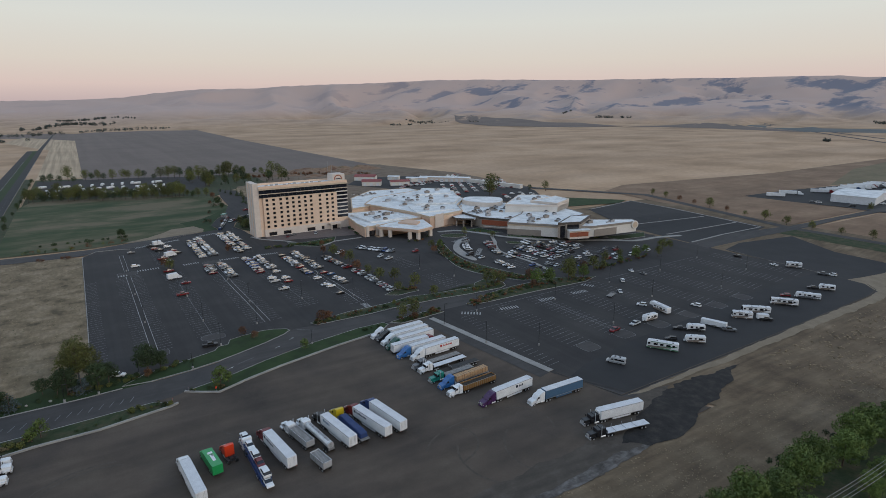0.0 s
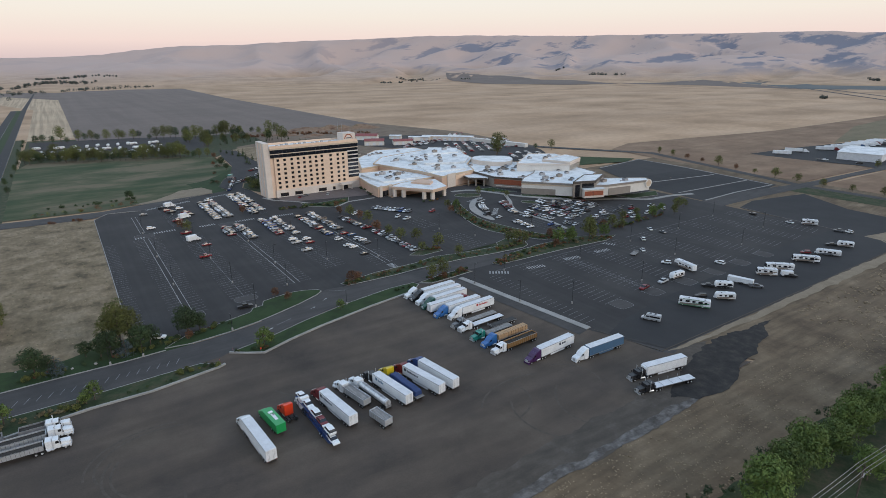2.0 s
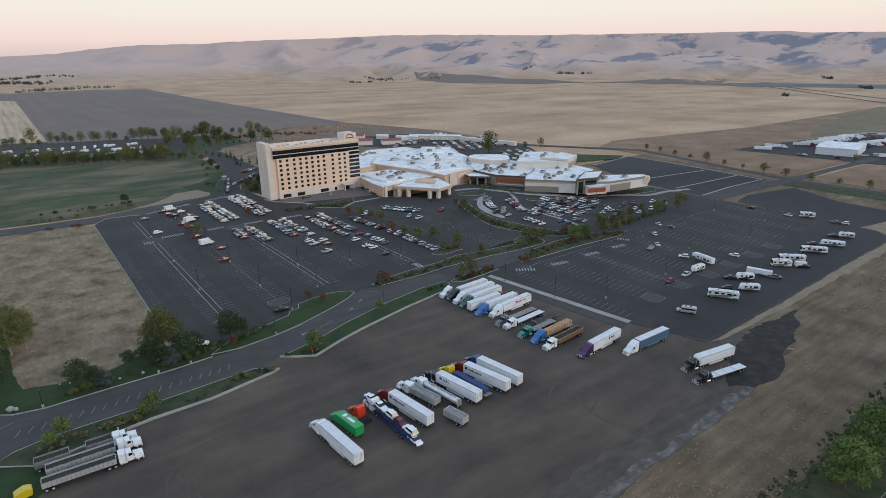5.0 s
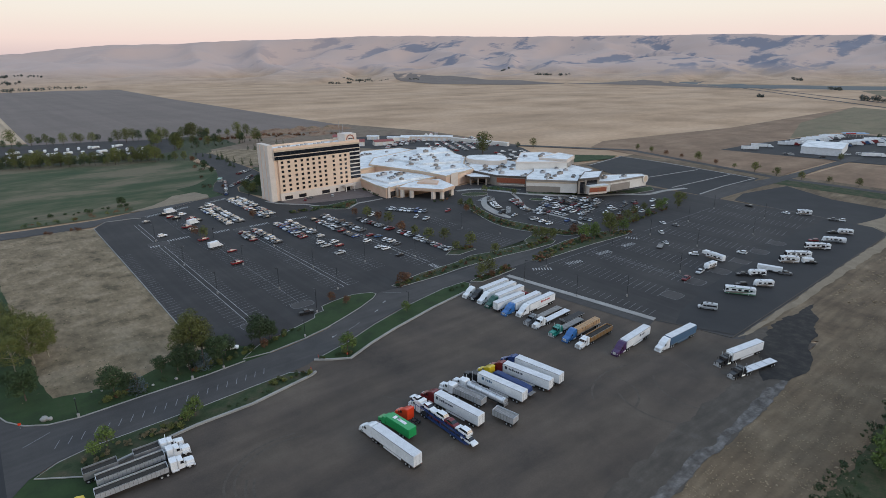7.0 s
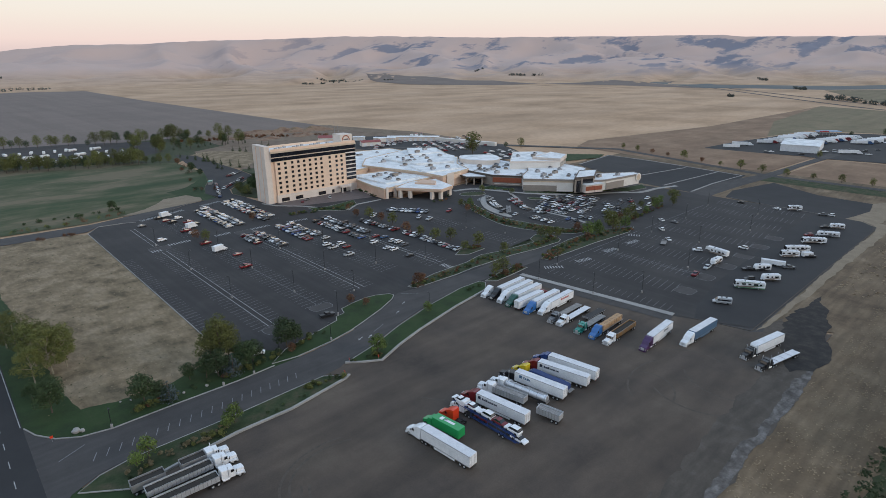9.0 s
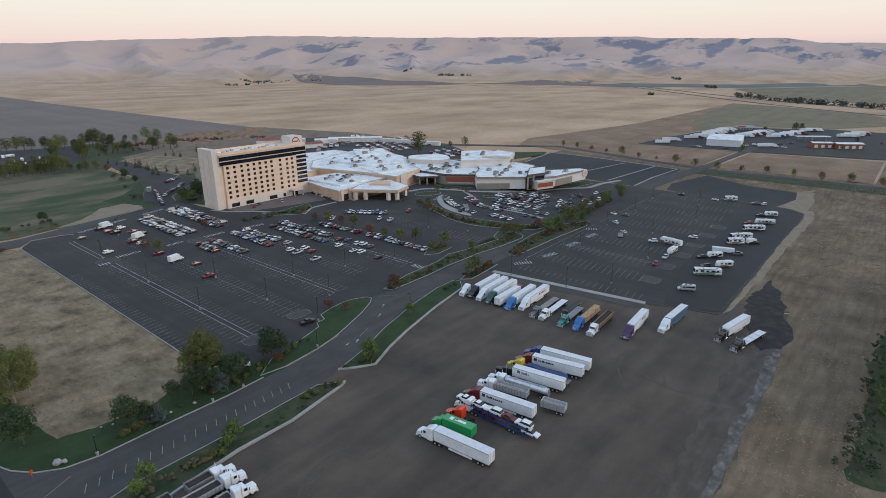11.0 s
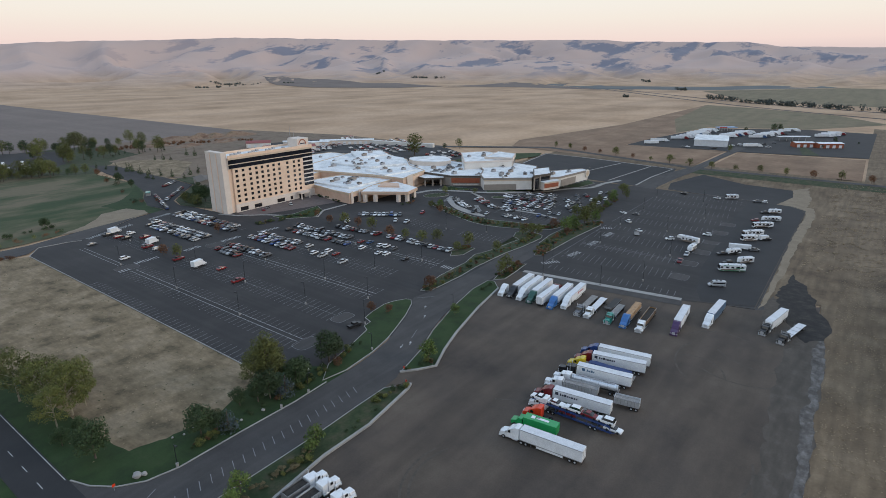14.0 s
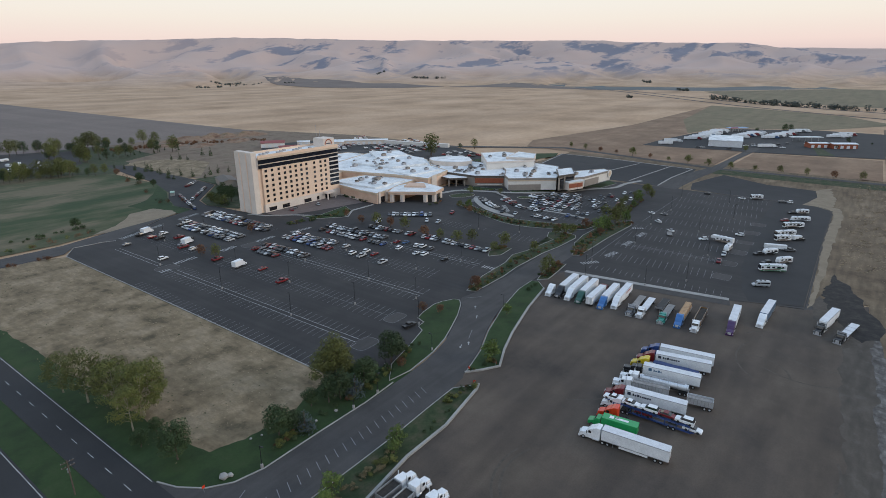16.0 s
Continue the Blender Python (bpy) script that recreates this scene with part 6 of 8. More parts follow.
# ---- parked cars ----
rng = random.Random(21)
COLOURS = ["white"] * 13 + ["silver"] * 8 + ["grey"] * 9 + ["black"] * 10 + ["red"] * 2 + ["navy"] * 2 + ["dark_red"] * 2
KINDS = ["suv"] * 9 + ["sedan"] * 8 + ["pickup"] * 5 + ["van"]


def any_car(x, y, rz, z=0.15):
    put_car(rng.choice(KINDS), rng.choice(COLOURS), x + rng.uniform(-0.3, 0.3), y + rng.uniform(-0.15, 0.15), rz + rng.uniform(-3, 3) + rng.choice((0, 180)), z)


def car_row(a, b, n, head=None, fill=1.0):
    """Cars side by side along a line, nosing across it."""
    a, b = Vector(a), Vector(b)
    d = b - a
    rz = head if head is not None else math.degrees(math.atan2(d.y, d.x)) + 90
    for i in range(n):
        if rng.random() < fill:
            p = a + d * (i + 0.5) / n
            any_car(p.x, p.y, rz)


car_row((78.4, 417), (78.8, 356), 22, 6, 0.93)
car_row((84.6, 420), (84.8, 362), 21, 6, 0.93)
car_row((56.6, 408), (56.4, 356), 19, 6, 0.95)
car_row((62.8, 414), (63.0, 357), 20, 6, 0.93)
car_row((54.8, 335), (54.6, 316), 7, 6, 0.9)
car_row((62.4, 336), (62.6, 304), 12, 6, 0.92)
car_row((77.4, 339), (77.0, 303), 13, 6, 0.95)
car_row((84.2, 339), (84.6, 307), 12, 6, 0.95)
car_row((98.2, 334), (98.6, 286), 17, 6, 0.88)
car_row((106.6, 337), (107.0, 293), 16, 6, 0.88)
car_row((118.4, 316), (121, 285), 11, 6, 0.9)
car_row((121.6, 279), (121.4, 236), 15, 6, 0.85)
NORTH = [("pickup", "black", 33, 405), ("suv", "red", 34.6, 396), ("pickup", "black", 36.2, 390.5), ("suv", "white", 42, 398), ("sedan", "grey", 20.5, 394), ("suv", "white", 19.8, 357), ("pickup", "dark_red", 43, 384),
         ("suv", "black", 45, 377), ("sedan", "grey", 37.2, 371), ("pickup", "dark_red", 35.2, 366), ("suv", "silver", 36.6, 359), ("pickup", "dark_red", 34.4, 335), ("sedan", "red", 39, 306.5), ("pickup", "red", 34.2, 287)]
for k_, c_, x_, y_ in NORTH:
    put_car(k_, c_, x_, y_, 6 + rng.uniform(-3, 3))
SCATTER = [("suv", "silver", 84.6, 300), ("suv", "white", 78.8, 289.5), ("pickup", "silver", 78.4, 283), ("suv", "white", 85, 286), ("sedan", "red", 84.2, 279.6), ("pickup", "silver", 78, 268.3), ("sedan", "red", 105.7, 284),
           ("suv", "white", 98.6, 276), ("sedan", "blue", 107.8, 279.4), ("suv", "white", 107, 271), ("suv", "white", 108, 267.6), ("suv", "grey", 107.4, 262), ("sedan", "white", 97.7, 263.7), ("suv", "white", 98.8, 259.3), ("sedan", "black", 98.5, 247)]
for k_, c_, x_, y_ in SCATTER:
    put_car(k_, c_, x_, y_, 6 + rng.uniform(-3, 3))
put_car("suv", "white", 1.5, 206.5, -28)
put_car("pickup", "black", 33.0, 215.5, -8)
car_row((144.7, 326), (160, 303), 11, 35, 0.9)
for p_ in ((129.4, 319), (132, 322), (147.5, 297), (149, 290), (118, 383), (123, 386), (138, 381), (171, 296)):
    any_car(p_[0], p_[1], rng.choice((20, 35, 60)))
def curve_row(pts, n, fill=1.0):
    """Cars side by side along a bent line."""
    line = smooth_line(pts, 8)
    run = [0.0]
    for a, b in zip(line, line[1:]):
        run.append(run[-1] + math.dist(a, b))
    for i in range(n):
        if rng.random() > fill:
            continue
        d = run[-1] * (i + 0.5) / n
        k = max(j for j in range(len(line) - 1) if run[j] <= d)
        f_ = (d - run[k]) / (run[k + 1] - run[k])
        a, b = line[k], line[k + 1]
        any_car(a[0] + (b[0] - a[0]) * f_, a[1] + (b[1] - a[1]) * f_, math.degrees(math.atan2(b[1] - a[1], b[0] - a[0])) + 90)


curve_row([(214.6, 301.6), (206.4, 291.4), (200, 279.6)], 9)
curve_row([(222.4, 289), (217.6, 279.6), (210.4, 268), (209.4, 258), (209.4, 250)], 14, 0.95)
curve_row([(192.8, 272), (194.6, 260), (196.6, 250), (194.4, 231)], 14, 0.75)
curve_row([(216.4, 263), (216.6, 252), (217.4, 240)], 8, 0.9)
car_row((227.4, 270), (226.6, 233), 13, None, 0.95)
car_row((233.2, 272), (232.4, 236), 12, None, 0.92)
car_row((242.6, 279), (241.6, 238), 14, None, 0.95)
car_row((249.0, 272), (247.8, 240), 11, None, 0.95)
car_row((257.6, 268), (256.4, 245), 8, None, 0.95)
car_row((263.6, 262), (263.0, 244), 6, None, 0.9)
car_row((207.4, 234), (209, 226), 3, None, 0.9)
car_row((217, 231), (219, 223), 3)
for p_ in ((257.7, 238.6), (253.1, 234.2), (250.7, 229.6), (251.4, 225.0), (236.5, 226.1), (230, 221.3), (229.9, 216.4), (235.8, 215.6), (274.3, 237.1), (277.8, 232.6), (274.6, 229.6), (266, 223.3), (254.9, 218.4), (259.4, 215.6), (290, 226.3), (293.7, 223), (290, 217.1), (273.5, 215.9), (245, 222), (240.6, 229), (262, 231), (268.4, 233)):
    any_car(p_[0], p_[1], 4)
for k_, c_, x_, y_, r_ in (("sedan", "white", 245.3, 193.7, 60), ("sedan", "grey", 246.1, 186.3, 80), ("suv", "white", 226.8, 184.1, 50), ("sedan", "white", 212, 173, 50), ("suv", "white", 224.7, 140.6, 95), ("pickup", "grey", 324.6, 132, 105), ("suv", "white", 326.6, 128.4, 100)):
    put_car(k_, c_, x_, y_, r_)

# recreational vehicles along the east side
rv(camper_van(), (147.8, 123.5), (151.2, 117.1))
rv(motorhome(11.6, "rv_green", "white motorhome with green swoosh paint"), (170.0, 123.9), (176.0, 114.1))
rv(caravan(7.6, "white travel trailer with taupe flash"), (185.6, 118.7), (191.0, 113.5))
put_car("suv", "black", 182.6, 122.7, 136)
rv(caravan(7.2, "short white camper with dark lower band", "paint_black"), (196.2, 125.5), (201.4, 120.5))
put_car("pickup", "black", 194.6, 127.3, 136)
rv(cargo_trailer(10.2, "long low white cargo trailer"), (207.8, 126.7), (210.6, 117.1))
put_car("pickup", "grey", 209.8, 115.7, -48)
rv(motorhome(8.4, "rv_stripe", "white motorhome with brown and taupe flashes"), (225.0, 123.9), (230.4, 117.5))
rv(cargo_trailer(4.6, "short cargo trailer behind a motorhome"), (231.4, 116.5), (234.8, 113.2))
put_car("pickup", "black", 233.4, 113.7, -45)
rv(motorhome(12.0, "paint_grey", "white motorhome with grey swoosh paint"), (234.4, 124.9), (243.4, 116.1))
rv(motorhome(11.6, "paint_black", "white and black swooshed motorhome"), (255.8, 123.7), (263.0, 114.3))
rv(caravan(10.6, "long travel trailer with dark flash", "paint_grey"), (274.8, 121.9), (280.4, 112.1))
put_car("suv", "dark_red", 272.0, 125.1, 136)
rv(caravan(7.2, "white travel trailer with plain sides"), (296.4, 121.5), (299.8, 115.3))
put_car("pickup", "black", 294.8, 123.3, 130)
rv(motorhome(8.2, "paint_grey", "grey and white motorhome at the lot edge"), (323.8, 150.9), (328.2, 144.5))
rv(caravan(9.8, "white fifth-wheel camper trailer", "rv_stripe", True), (207.0, 149.5), (205.0, 140.1))
put_car("suv", "white", 205.2, 154.7, 122)
rv(caravan(7.4, "white and tan camper trailer", "rv_stripe"), (189.6, 141.1), (197.4, 140.5))
put_car("pickup", "silver", 184.0, 140.9, 184)
put_car("pickup", "dark_red", 171.8, 140.9, 188)
fl = at(flatbed(label="low empty flat trailer", length=6.0), 206.4, 172.4, 20, -0.4)


# ---- trees and shrubs ----
def leaf_cloud(rng, lobes, n, size, flatness=0.75, core=0.0):
    """Many small leaf sprays, gathered round lobes (centre, radius)."""
    verts, faces = [], []
    total = sum(l_[1] ** 2 for l_ in lobes)
    for c, r in lobes:
        for _ in range(max(4, int(n * r * r / total))):
            u = Vector((rng.gauss(0, 1), rng.gauss(0, 1), rng.gauss(0, 1)))
            u.normalize()
            p = Vector(c) + Vector((u.x, u.y, u.z * flatness)) * r * (0.55 + 0.5 * rng.random() ** 0.7)
            nrm = (u + Vector((rng.gauss(0, 0.5), rng.gauss(0, 0.5), rng.gauss(0.4, 0.5)))).normalized()
            a = nrm.orthogonal().normalized()
            b = nrm.cross(a)
            t = rng.random() * 6.283
            a, b = a * math.cos(t) + b * math.sin(t), b * math.cos(t) - a * math.sin(t)
            s = size * rng.uniform(0.6, 1.3)
            i = len(verts)
            verts += [p - a * s, p - b * s * 0.55 + nrm * s * 0.12, p + a * s, p + b * s * 0.55 + nrm * s * 0.12]
            faces.append((i, i + 1, i + 2, i + 3))
    return verts, faces


def cloud_mesh(name, rng, lobes, n, size, material, flatness=0.75):
    me = bpy.data.meshes.new(name)
    v, f_ = leaf_cloud(rng, lobes, n, size, flatness)
    me.from_pydata([tuple(p) for p in v], [], f_)
    me.materials.append(M[material])
    return me


def tapered(bm, a, b, r0, r1, seg=7):
    a, b = Vector(a), Vector(b)
    g = bmesh.ops.create_cone(bm, cap_ends=True, segments=seg, radius1=r0, radius2=r1, depth=(b - a).length)
    bmesh.ops.transform(bm, matrix=Matrix.Translation((a + b) / 2) @ (b - a).to_track_quat("Z", "Y").to_matrix().to_4x4(), verts=g["verts"])


def make_tree(seed, h, w, shape, material, n, size, bark="bark", label="", name="tree", category="tree"):
    """shape: round, tall, cone or loose."""
    r = random.Random(seed)
    t = tagged(base(name), label, category)
    bm = bmesh.new()
    fork = h * (0.30 if shape != "cone" else 0.9)
    lean = Vector((r.uniform(-0.03, 0.03) * h, r.uniform(-0.03, 0.03) * h, 0))
    tapered(bm, (0, 0, -0.3), Vector((0, 0, fork)) + lean, 0.03 * h * 0.6 + 0.05, 0.018 * h * 0.6 + 0.03)
    lobes = []
    if shape == "cone":
        for i in range(9):
            k = i / 8
            rad = w * 0.5 * (1 - k) ** 0.8 + 0.15
            for j in range(max(1, int(5 * (1 - k) + 1))):
                a = r.random() * 6.283
                lobes.append(((math.cos(a) * rad * 0.6, math.sin(a) * rad * 0.6, h * (0.1 + 0.85 * k)), rad * 0.55 + 0.12))
    else:
        m_ = {"round": 16, "tall": 18, "loose": 20}[shape]
        for i in range(m_):
            a = i * 2.4 + r.uniform(-0.4, 0.4)
            k = (i + 0.5) / m_
            z = h * (0.28 + 0.64 * k) if shape != "round" else h * (0.30 + 0.58 * k)
            env = math.sin(math.pi * min(0.98, 0.18 + 0.78 * k)) ** 0.7
            rad = w * 0.5 * env * (0.45 + 0.35 * r.random())
            lr = w * (0.20 if shape != "loose" else 0.15) * (0.75 + 0.5 * r.random())
            c = (lean.x + math.cos(a) * rad, lean.y + math.sin(a) * rad, z)
            lobes.append((c, lr))
            if i % 2 == 0:
                s0 = Vector((lean.x * 0.8, lean.y * 0.8, min(z * 0.75, fork + 0.25 * h * k)))
                tapered(bm, s0, c, 0.012 * h * 0.6 + 0.03, 0.02, 5)
        if shape != "loose":
            lobes.append(((lean.x, lean.y, h * 0.62), w * 0.30))
        tapered(bm, Vector((0, 0, fork)) + lean, Vector((lean.x, lean.y, h * 0.85)), 0.018 * h * 0.6 + 0.03, 0.03, 6)
    part("trunk", bm, bark, t)
    cr = new("crown", cloud_mesh("crown", r, lobes, n, size, material))
    cr.parent = t
    return t


def make_shrub(seed, w, h, material, n, size, label):
    r = random.Random(seed)
    lobes = [((r.uniform(-0.3, 0.3) * w, r.uniform(-0.3, 0.3) * w, h * r.uniform(0.3, 0.7)), w * r.uniform(0.2, 0.3)) for _ in range(7)]
    return tagged(new("shrub", cloud_mesh("shrub", r, lobes, n, size, material)), label, "shrub")


STOCK = {}


def plant(kind, x, y, s=1.0, z=0.1):
    makers = {
        "bank": lambda v: make_tree(10 + v, 13.5, 12.5, "round", "leaf_green", 4200, 0.36, label="full green broadleaf tree beside the scrubland"),
        "poplar": lambda v: make_tree(20 + v, 14, 9, "tall", "leaf_olive", 3000, 0.27, label="tall yellowing poplar by the car park"),
        "willow": lambda v: make_tree(30 + v, 16, 13, "loose", "leaf_olive", 3600, 0.26, "bark_pale", "loose olive birch with pale limbs"),
        "pine": lambda v: make_tree(40 + v, 8, 6.8, "round", "leaf_dark", 2600, 0.22, label="dark rounded pine on the verge"),
        "spruce": lambda v: make_tree(50 + v, 5.5, 4.6, "cone", "leaf_blue", 900, 0.2, label="blue-grey spruce in a kerbed bed"),
        "cypress": lambda v: make_tree(60 + v, 6, 2.6, "cone", "leaf_dark", 350, 0.22, label="small dark conifer beside the road"),
        "lot": lambda v: make_tree(70 + v, 5.5, 4.8, "round", "leaf_olive", 600, 0.24, label="small olive-green car park tree"),
        "lot_green": lambda v: make_tree(75 + v, 5.0, 4.4, "round", "leaf_green", 600, 0.24, label="small green planted tree"),
        "rust": lambda v: make_tree(80 + v, 5.0, 5.0, "round", "leaf_red", 550, 0.26, label="small rust-coloured autumn tree"),
        "park": lambda v: make_tree(90 + v, 12, 9, "round", "leaf_olive", 700, 0.42, label="olive broadleaf tree at the trailer park"),
        "park_dark": lambda v: make_tree(95 + v, 11, 9, "round", "leaf_dark", 700, 0.42, label="dark broadleaf tree at the trailer park"),
        "shrub": lambda v: make_shrub(100 + v, 2.6, 1.7, "leaf_dark", 220, 0.2, "low dark green shrub in a bed"),
        "shrub_olive": lambda v: make_shrub(110 + v, 2.4, 1.5, "leaf_olive", 200, 0.2, "low yellow-green shrub in a bed"),
        "shrub_dry": lambda v: make_shrub(130 + v, 1.7, 2.0, "dry_grass", 200, 0.2, "tall pale ornamental grass in a bed"),
        "shrub_rust": lambda v: make_shrub(120 + v, 2.2, 1.4, "leaf_red", 200, 0.2, "low rust-coloured shrub in a bed"),
    }
    v = len([1 for k in STOCK if k[0] == kind])
    px, py, pz = lie(x, y)
    m = pose(px, py, z + pz, 0, 0, rng.uniform(0, 360)) @ Matrix.Diagonal((s, s, s * rng.uniform(0.92, 1.1), 1))
    if v < 3:
        ob = makers[kind](v)
        STOCK[kind, v] = ob
        ob.matrix_basis = m
        return ob
    return copy_thing(STOCK[kind, rng.randrange(3)], m)


rng = random.Random(33)
for i in range(13):
    plant("bank", 92 + i * 9.6 + rng.uniform(-1.2, 1.2), 50.0 + rng.uniform(-1.5, 1.2), rng.uniform(0.80, 0.98))
for i in range(9):
    plant("bank", 118 + i * 11 + rng.uniform(-2, 2), 40.0 + rng.uniform(-2, 2), rng.uniform(0.5, 0.75))
for x, y, s in ((-9.5, 207.5, 1.12), (-12, 209.5, 1.0), (-7, 209, 1.0)):
    plant("poplar", x, y, s)
for x, y, s in ((-55, 257, 0.95), (-52, 247, 1.0), (-49, 238, 0.95), (-57, 268, 0.8), (-46, 246, 0.8), (-54, 234, 0.8), (-45, 240, 0.85), (-50, 252, 0.9)):
    plant("willow", x, y, s)
for x, y, s in ((-4.5, 201.5, 1.2), (-1.5, 203.5, 1.0), (-16, 203.5, 0.95), (-33.5, 202.5, 1.05), (-53.2, 214.5, 1.25), (-13, 202, 1.0), (-30, 201, 0.8), (10.5, 204.2, 1.2), (14.5, 205.5, 0.8), (-56, 226, 0.7), (-20, 206, 0.6), (-51, 228, 0.6)):
    plant("pine", x, y, s)
for x, y, s in ((-9.2, 200.2, 1.2), (-28, 199.2, 1.2)):
    plant("spruce", x, y, s)
for x, y, s in ((-19.4, 175.8, 1.15), (-21.5, 175, 0.9), (-40, 176.5, 1.2), (-43, 175, 1.0), (29.4, 179.6, 1.25), (32, 181, 0.9)):
    plant("lot_green", x, y, s, 0.3)
for x, y, s in ((62, 192.4, 0.8), (112, 197.6, 0.7), (34, 348, 1.1), (36, 338.5, 1.2), (72.5, 362, 1.0), (122, 326, 0.9), (170, 218, 1.4), (168, 222, 1.2), (172, 214, 1.0), (183, 203, 1.3), (187, 205, 1.5), (192, 202, 1.2), (196, 205, 1.3), (206, 202, 1.5), (210, 204, 1.2), (214, 199, 1.3), (219, 213, 1.3), (224, 209, 1.1), (231, 208, 1.2), (236, 205, 1.0), (190, 214, 1.0), (246, 213, 1.1), (252, 207, 0.9), (268, 209, 1.2), (272, 212, 1.1), (285, 206, 1.0), (300, 214, 1.1), (307, 214, 1.0), (262, 216, 0.9), (283, 214, 1.0), (107, 199, 1.0), (113, 199.6, 1.2), (122, 199.4, 0.9), (134, 218, 0.8), (186, 300, 0.9), (190, 296, 1.0), (180, 288, 0.8), (225, 318, 0.9), (236, 300, 0.8)):
    plant(rng.choice(("lot", "lot", "lot", "rust", "lot_green")), x, y, s, 0.25)
for x, y, s in ((46, 219.6, 0.7), (49, 213.5, 0.7), (128, 344, 0.8), (78, 216.5, 1.0), (81, 217.5, 0.8), (10, 199.6, 0.6), (110, 600, 1.2), (178, 225, 0.8)):
    plant("rust", x, y, s, 0.25)
for x, y in [(125.2, 316.3), (127.0, 307.4), (127.2, 296.9), (122.9, 279.0), (124.4, 268.7), (125.1, 258.1), (130.9, 252.5), (123.8, 234.6), (132.3, 233.8)]:
    plant(rng.choice(("lot", "lot", "rust")), x, y, rng.uniform(0.9, 1.3), 0.14)
# beds full of shrubs
def bed(line, n, spread, kinds=("shrub", "shrub", "shrub_olive", "shrub_olive", "shrub_rust"), s=(0.6, 1.1)):
    pts = smooth_line(line, 8)
    if line[0][1] > 225 or line[0][0] > 90:
        for kind in sorted(set(kinds)):
            lobes = []
            for _ in range(max(2, n // len(set(kinds)))):
                p = pts[rng.randrange(len(pts))]
                q = lie(p[0] + rng.uniform(-spread, spread), p[1] + rng.uniform(-spread, spread))
                k = rng.uniform(*s)
                for _ in range(3):
                    lobes.append(((q[0] + rng.uniform(-0.7, 0.7) * k, q[1] + rng.uniform(-0.7, 0.7) * k, q[2] + 0.3 + rng.uniform(0.4, 1.0) * k), 0.65 * k))
            mat, look_ = {"shrub": ("leaf_dark", "dark green"), "shrub_olive": ("leaf_olive", "yellow-green"), "shrub_rust": ("leaf_red", "rust-coloured"), "shrub_dry": ("dry_grass", "pale dry")}[kind]
            tagged(new("bed_shrubs", cloud_mesh("bed_shrubs", rng, lobes, 55 * len(lobes), 0.2, mat)), look_ + " shrubs filling a planted bed", "shrubs", kind="stuff")
        return
    for _ in range(n):
        p = pts[rng.randrange(len(pts))]
        plant(rng.choice(kinds), p[0] + rng.uniform(-spread, spread), p[1] + rng.uniform(-spread, spread), rng.uniform(*s), 0.28)


bed([(76, 215.8), (98, 216.6), (133, 217.6), (160, 215), (172, 217)], 150, 2.4, ("shrub", "shrub_olive", "shrub_rust", "shrub_dry"), (0.5, 1.1))
bed([(144, 199.4), (160, 202.4), (185, 203), (212, 198.6)], 120, 3.0, ("shrub", "shrub_olive", "shrub_rust", "shrub_dry"), (0.5, 1.1))
bed([(194, 304), (183, 280), (177, 256), (180, 236), (188, 218), (200, 213)], 170, 3.4, ("shrub", "shrub_olive", "shrub_rust", "shrub_dry"), (0.5, 1.1))
bed([(216, 210), (232, 207), (250, 209), (282, 210)], 50, 2.0)
bed([(104, 199), (114, 199), (125, 200)], 34, 1.8)
bed([(123.8, 234.6), (132.3, 233.8)], 14, 1.4, ("shrub_rust", "shrub_olive"))
bed([(3, 176.5), (8, 177.6), (13, 176)], 16, 1.2)
bed([(-46, 173.2), (-34, 174.3), (-23, 174.5)], 44, 1.8, ("shrub_olive", "shrub_dry", "shrub_dry", "shrub_dry", "shrub"), (0.6, 1.2))
bed([(-12, 173.6), (0, 174.4)], 5, 0.8, ("shrub",), (0.5, 0.7))
bed([(20, 180.8), (30, 178.4)], 8, 0.9)
bed([(88, 197), (95, 196.4)], 8, 1.2, ("shrub",))
bed([(-38, 200.4), (-32, 199.6), (-26, 199.2)], 26, 1.6)
bed([(-22, 200.4), (-16, 200)], 6, 0.9, ("shrub",))
bed([(-14, 201), (-4, 200.6), (6, 201.6)], 30, 1.8)
bed([(6, 201.4), (16, 203.6), (24, 205.4)], 26, 1.4)
bed([(96, 358), (110, 354.5), (124, 353.5), (138, 354)], 40, 2.0, ("shrub", "shrub_olive", "shrub_dry"), (0.6, 1.2))
bed([(204, 332), (188, 318), (172, 330)], 10, 1.4)
bed([(160, 356), (164, 372), (166, 386)], 12, 1.0, ("shrub",), (0.8, 1.2))
bed([(236, 322), (250, 300), (268, 274), (292, 258)], 22, 1.6, ("shrub", "shrub_olive"))
bed([(-40, 430), (-10, 428), (20, 433)], 16, 2.5, ("shrub", "shrub_olive", "shrub_rust"), (1.0, 2.2))
bed([(-30, 404), (-12, 401)], 7, 1.6, ("shrub_rust",), (1.0, 1.6))
bed([(80, 470), (100, 540), (108, 590)], 12, 3.0, ("shrub", "shrub_rust"), (1.2, 2.4))
bed([(99, 432), (104, 444), (118, 462), (132, 482)], 34, 3.5, ("shrub", "shrub", "shrub_olive"), (1.2, 2.6))
for x, y, k, s in ((101, 430, "lot", 1.3), (100, 445, "lot", 1.2), (106, 452, "park_dark", 0.6), (112, 446, "pine", 1.1), (116, 458, "park_dark", 0.7), (122, 464, "park_dark", 0.75), (110, 436, "pine", 1.2), (126, 474, "park_dark", 0.7), (118, 440, "park_dark", 0.65), (90, 462, "rust", 0.9)):
    plant(k, x, y, s)
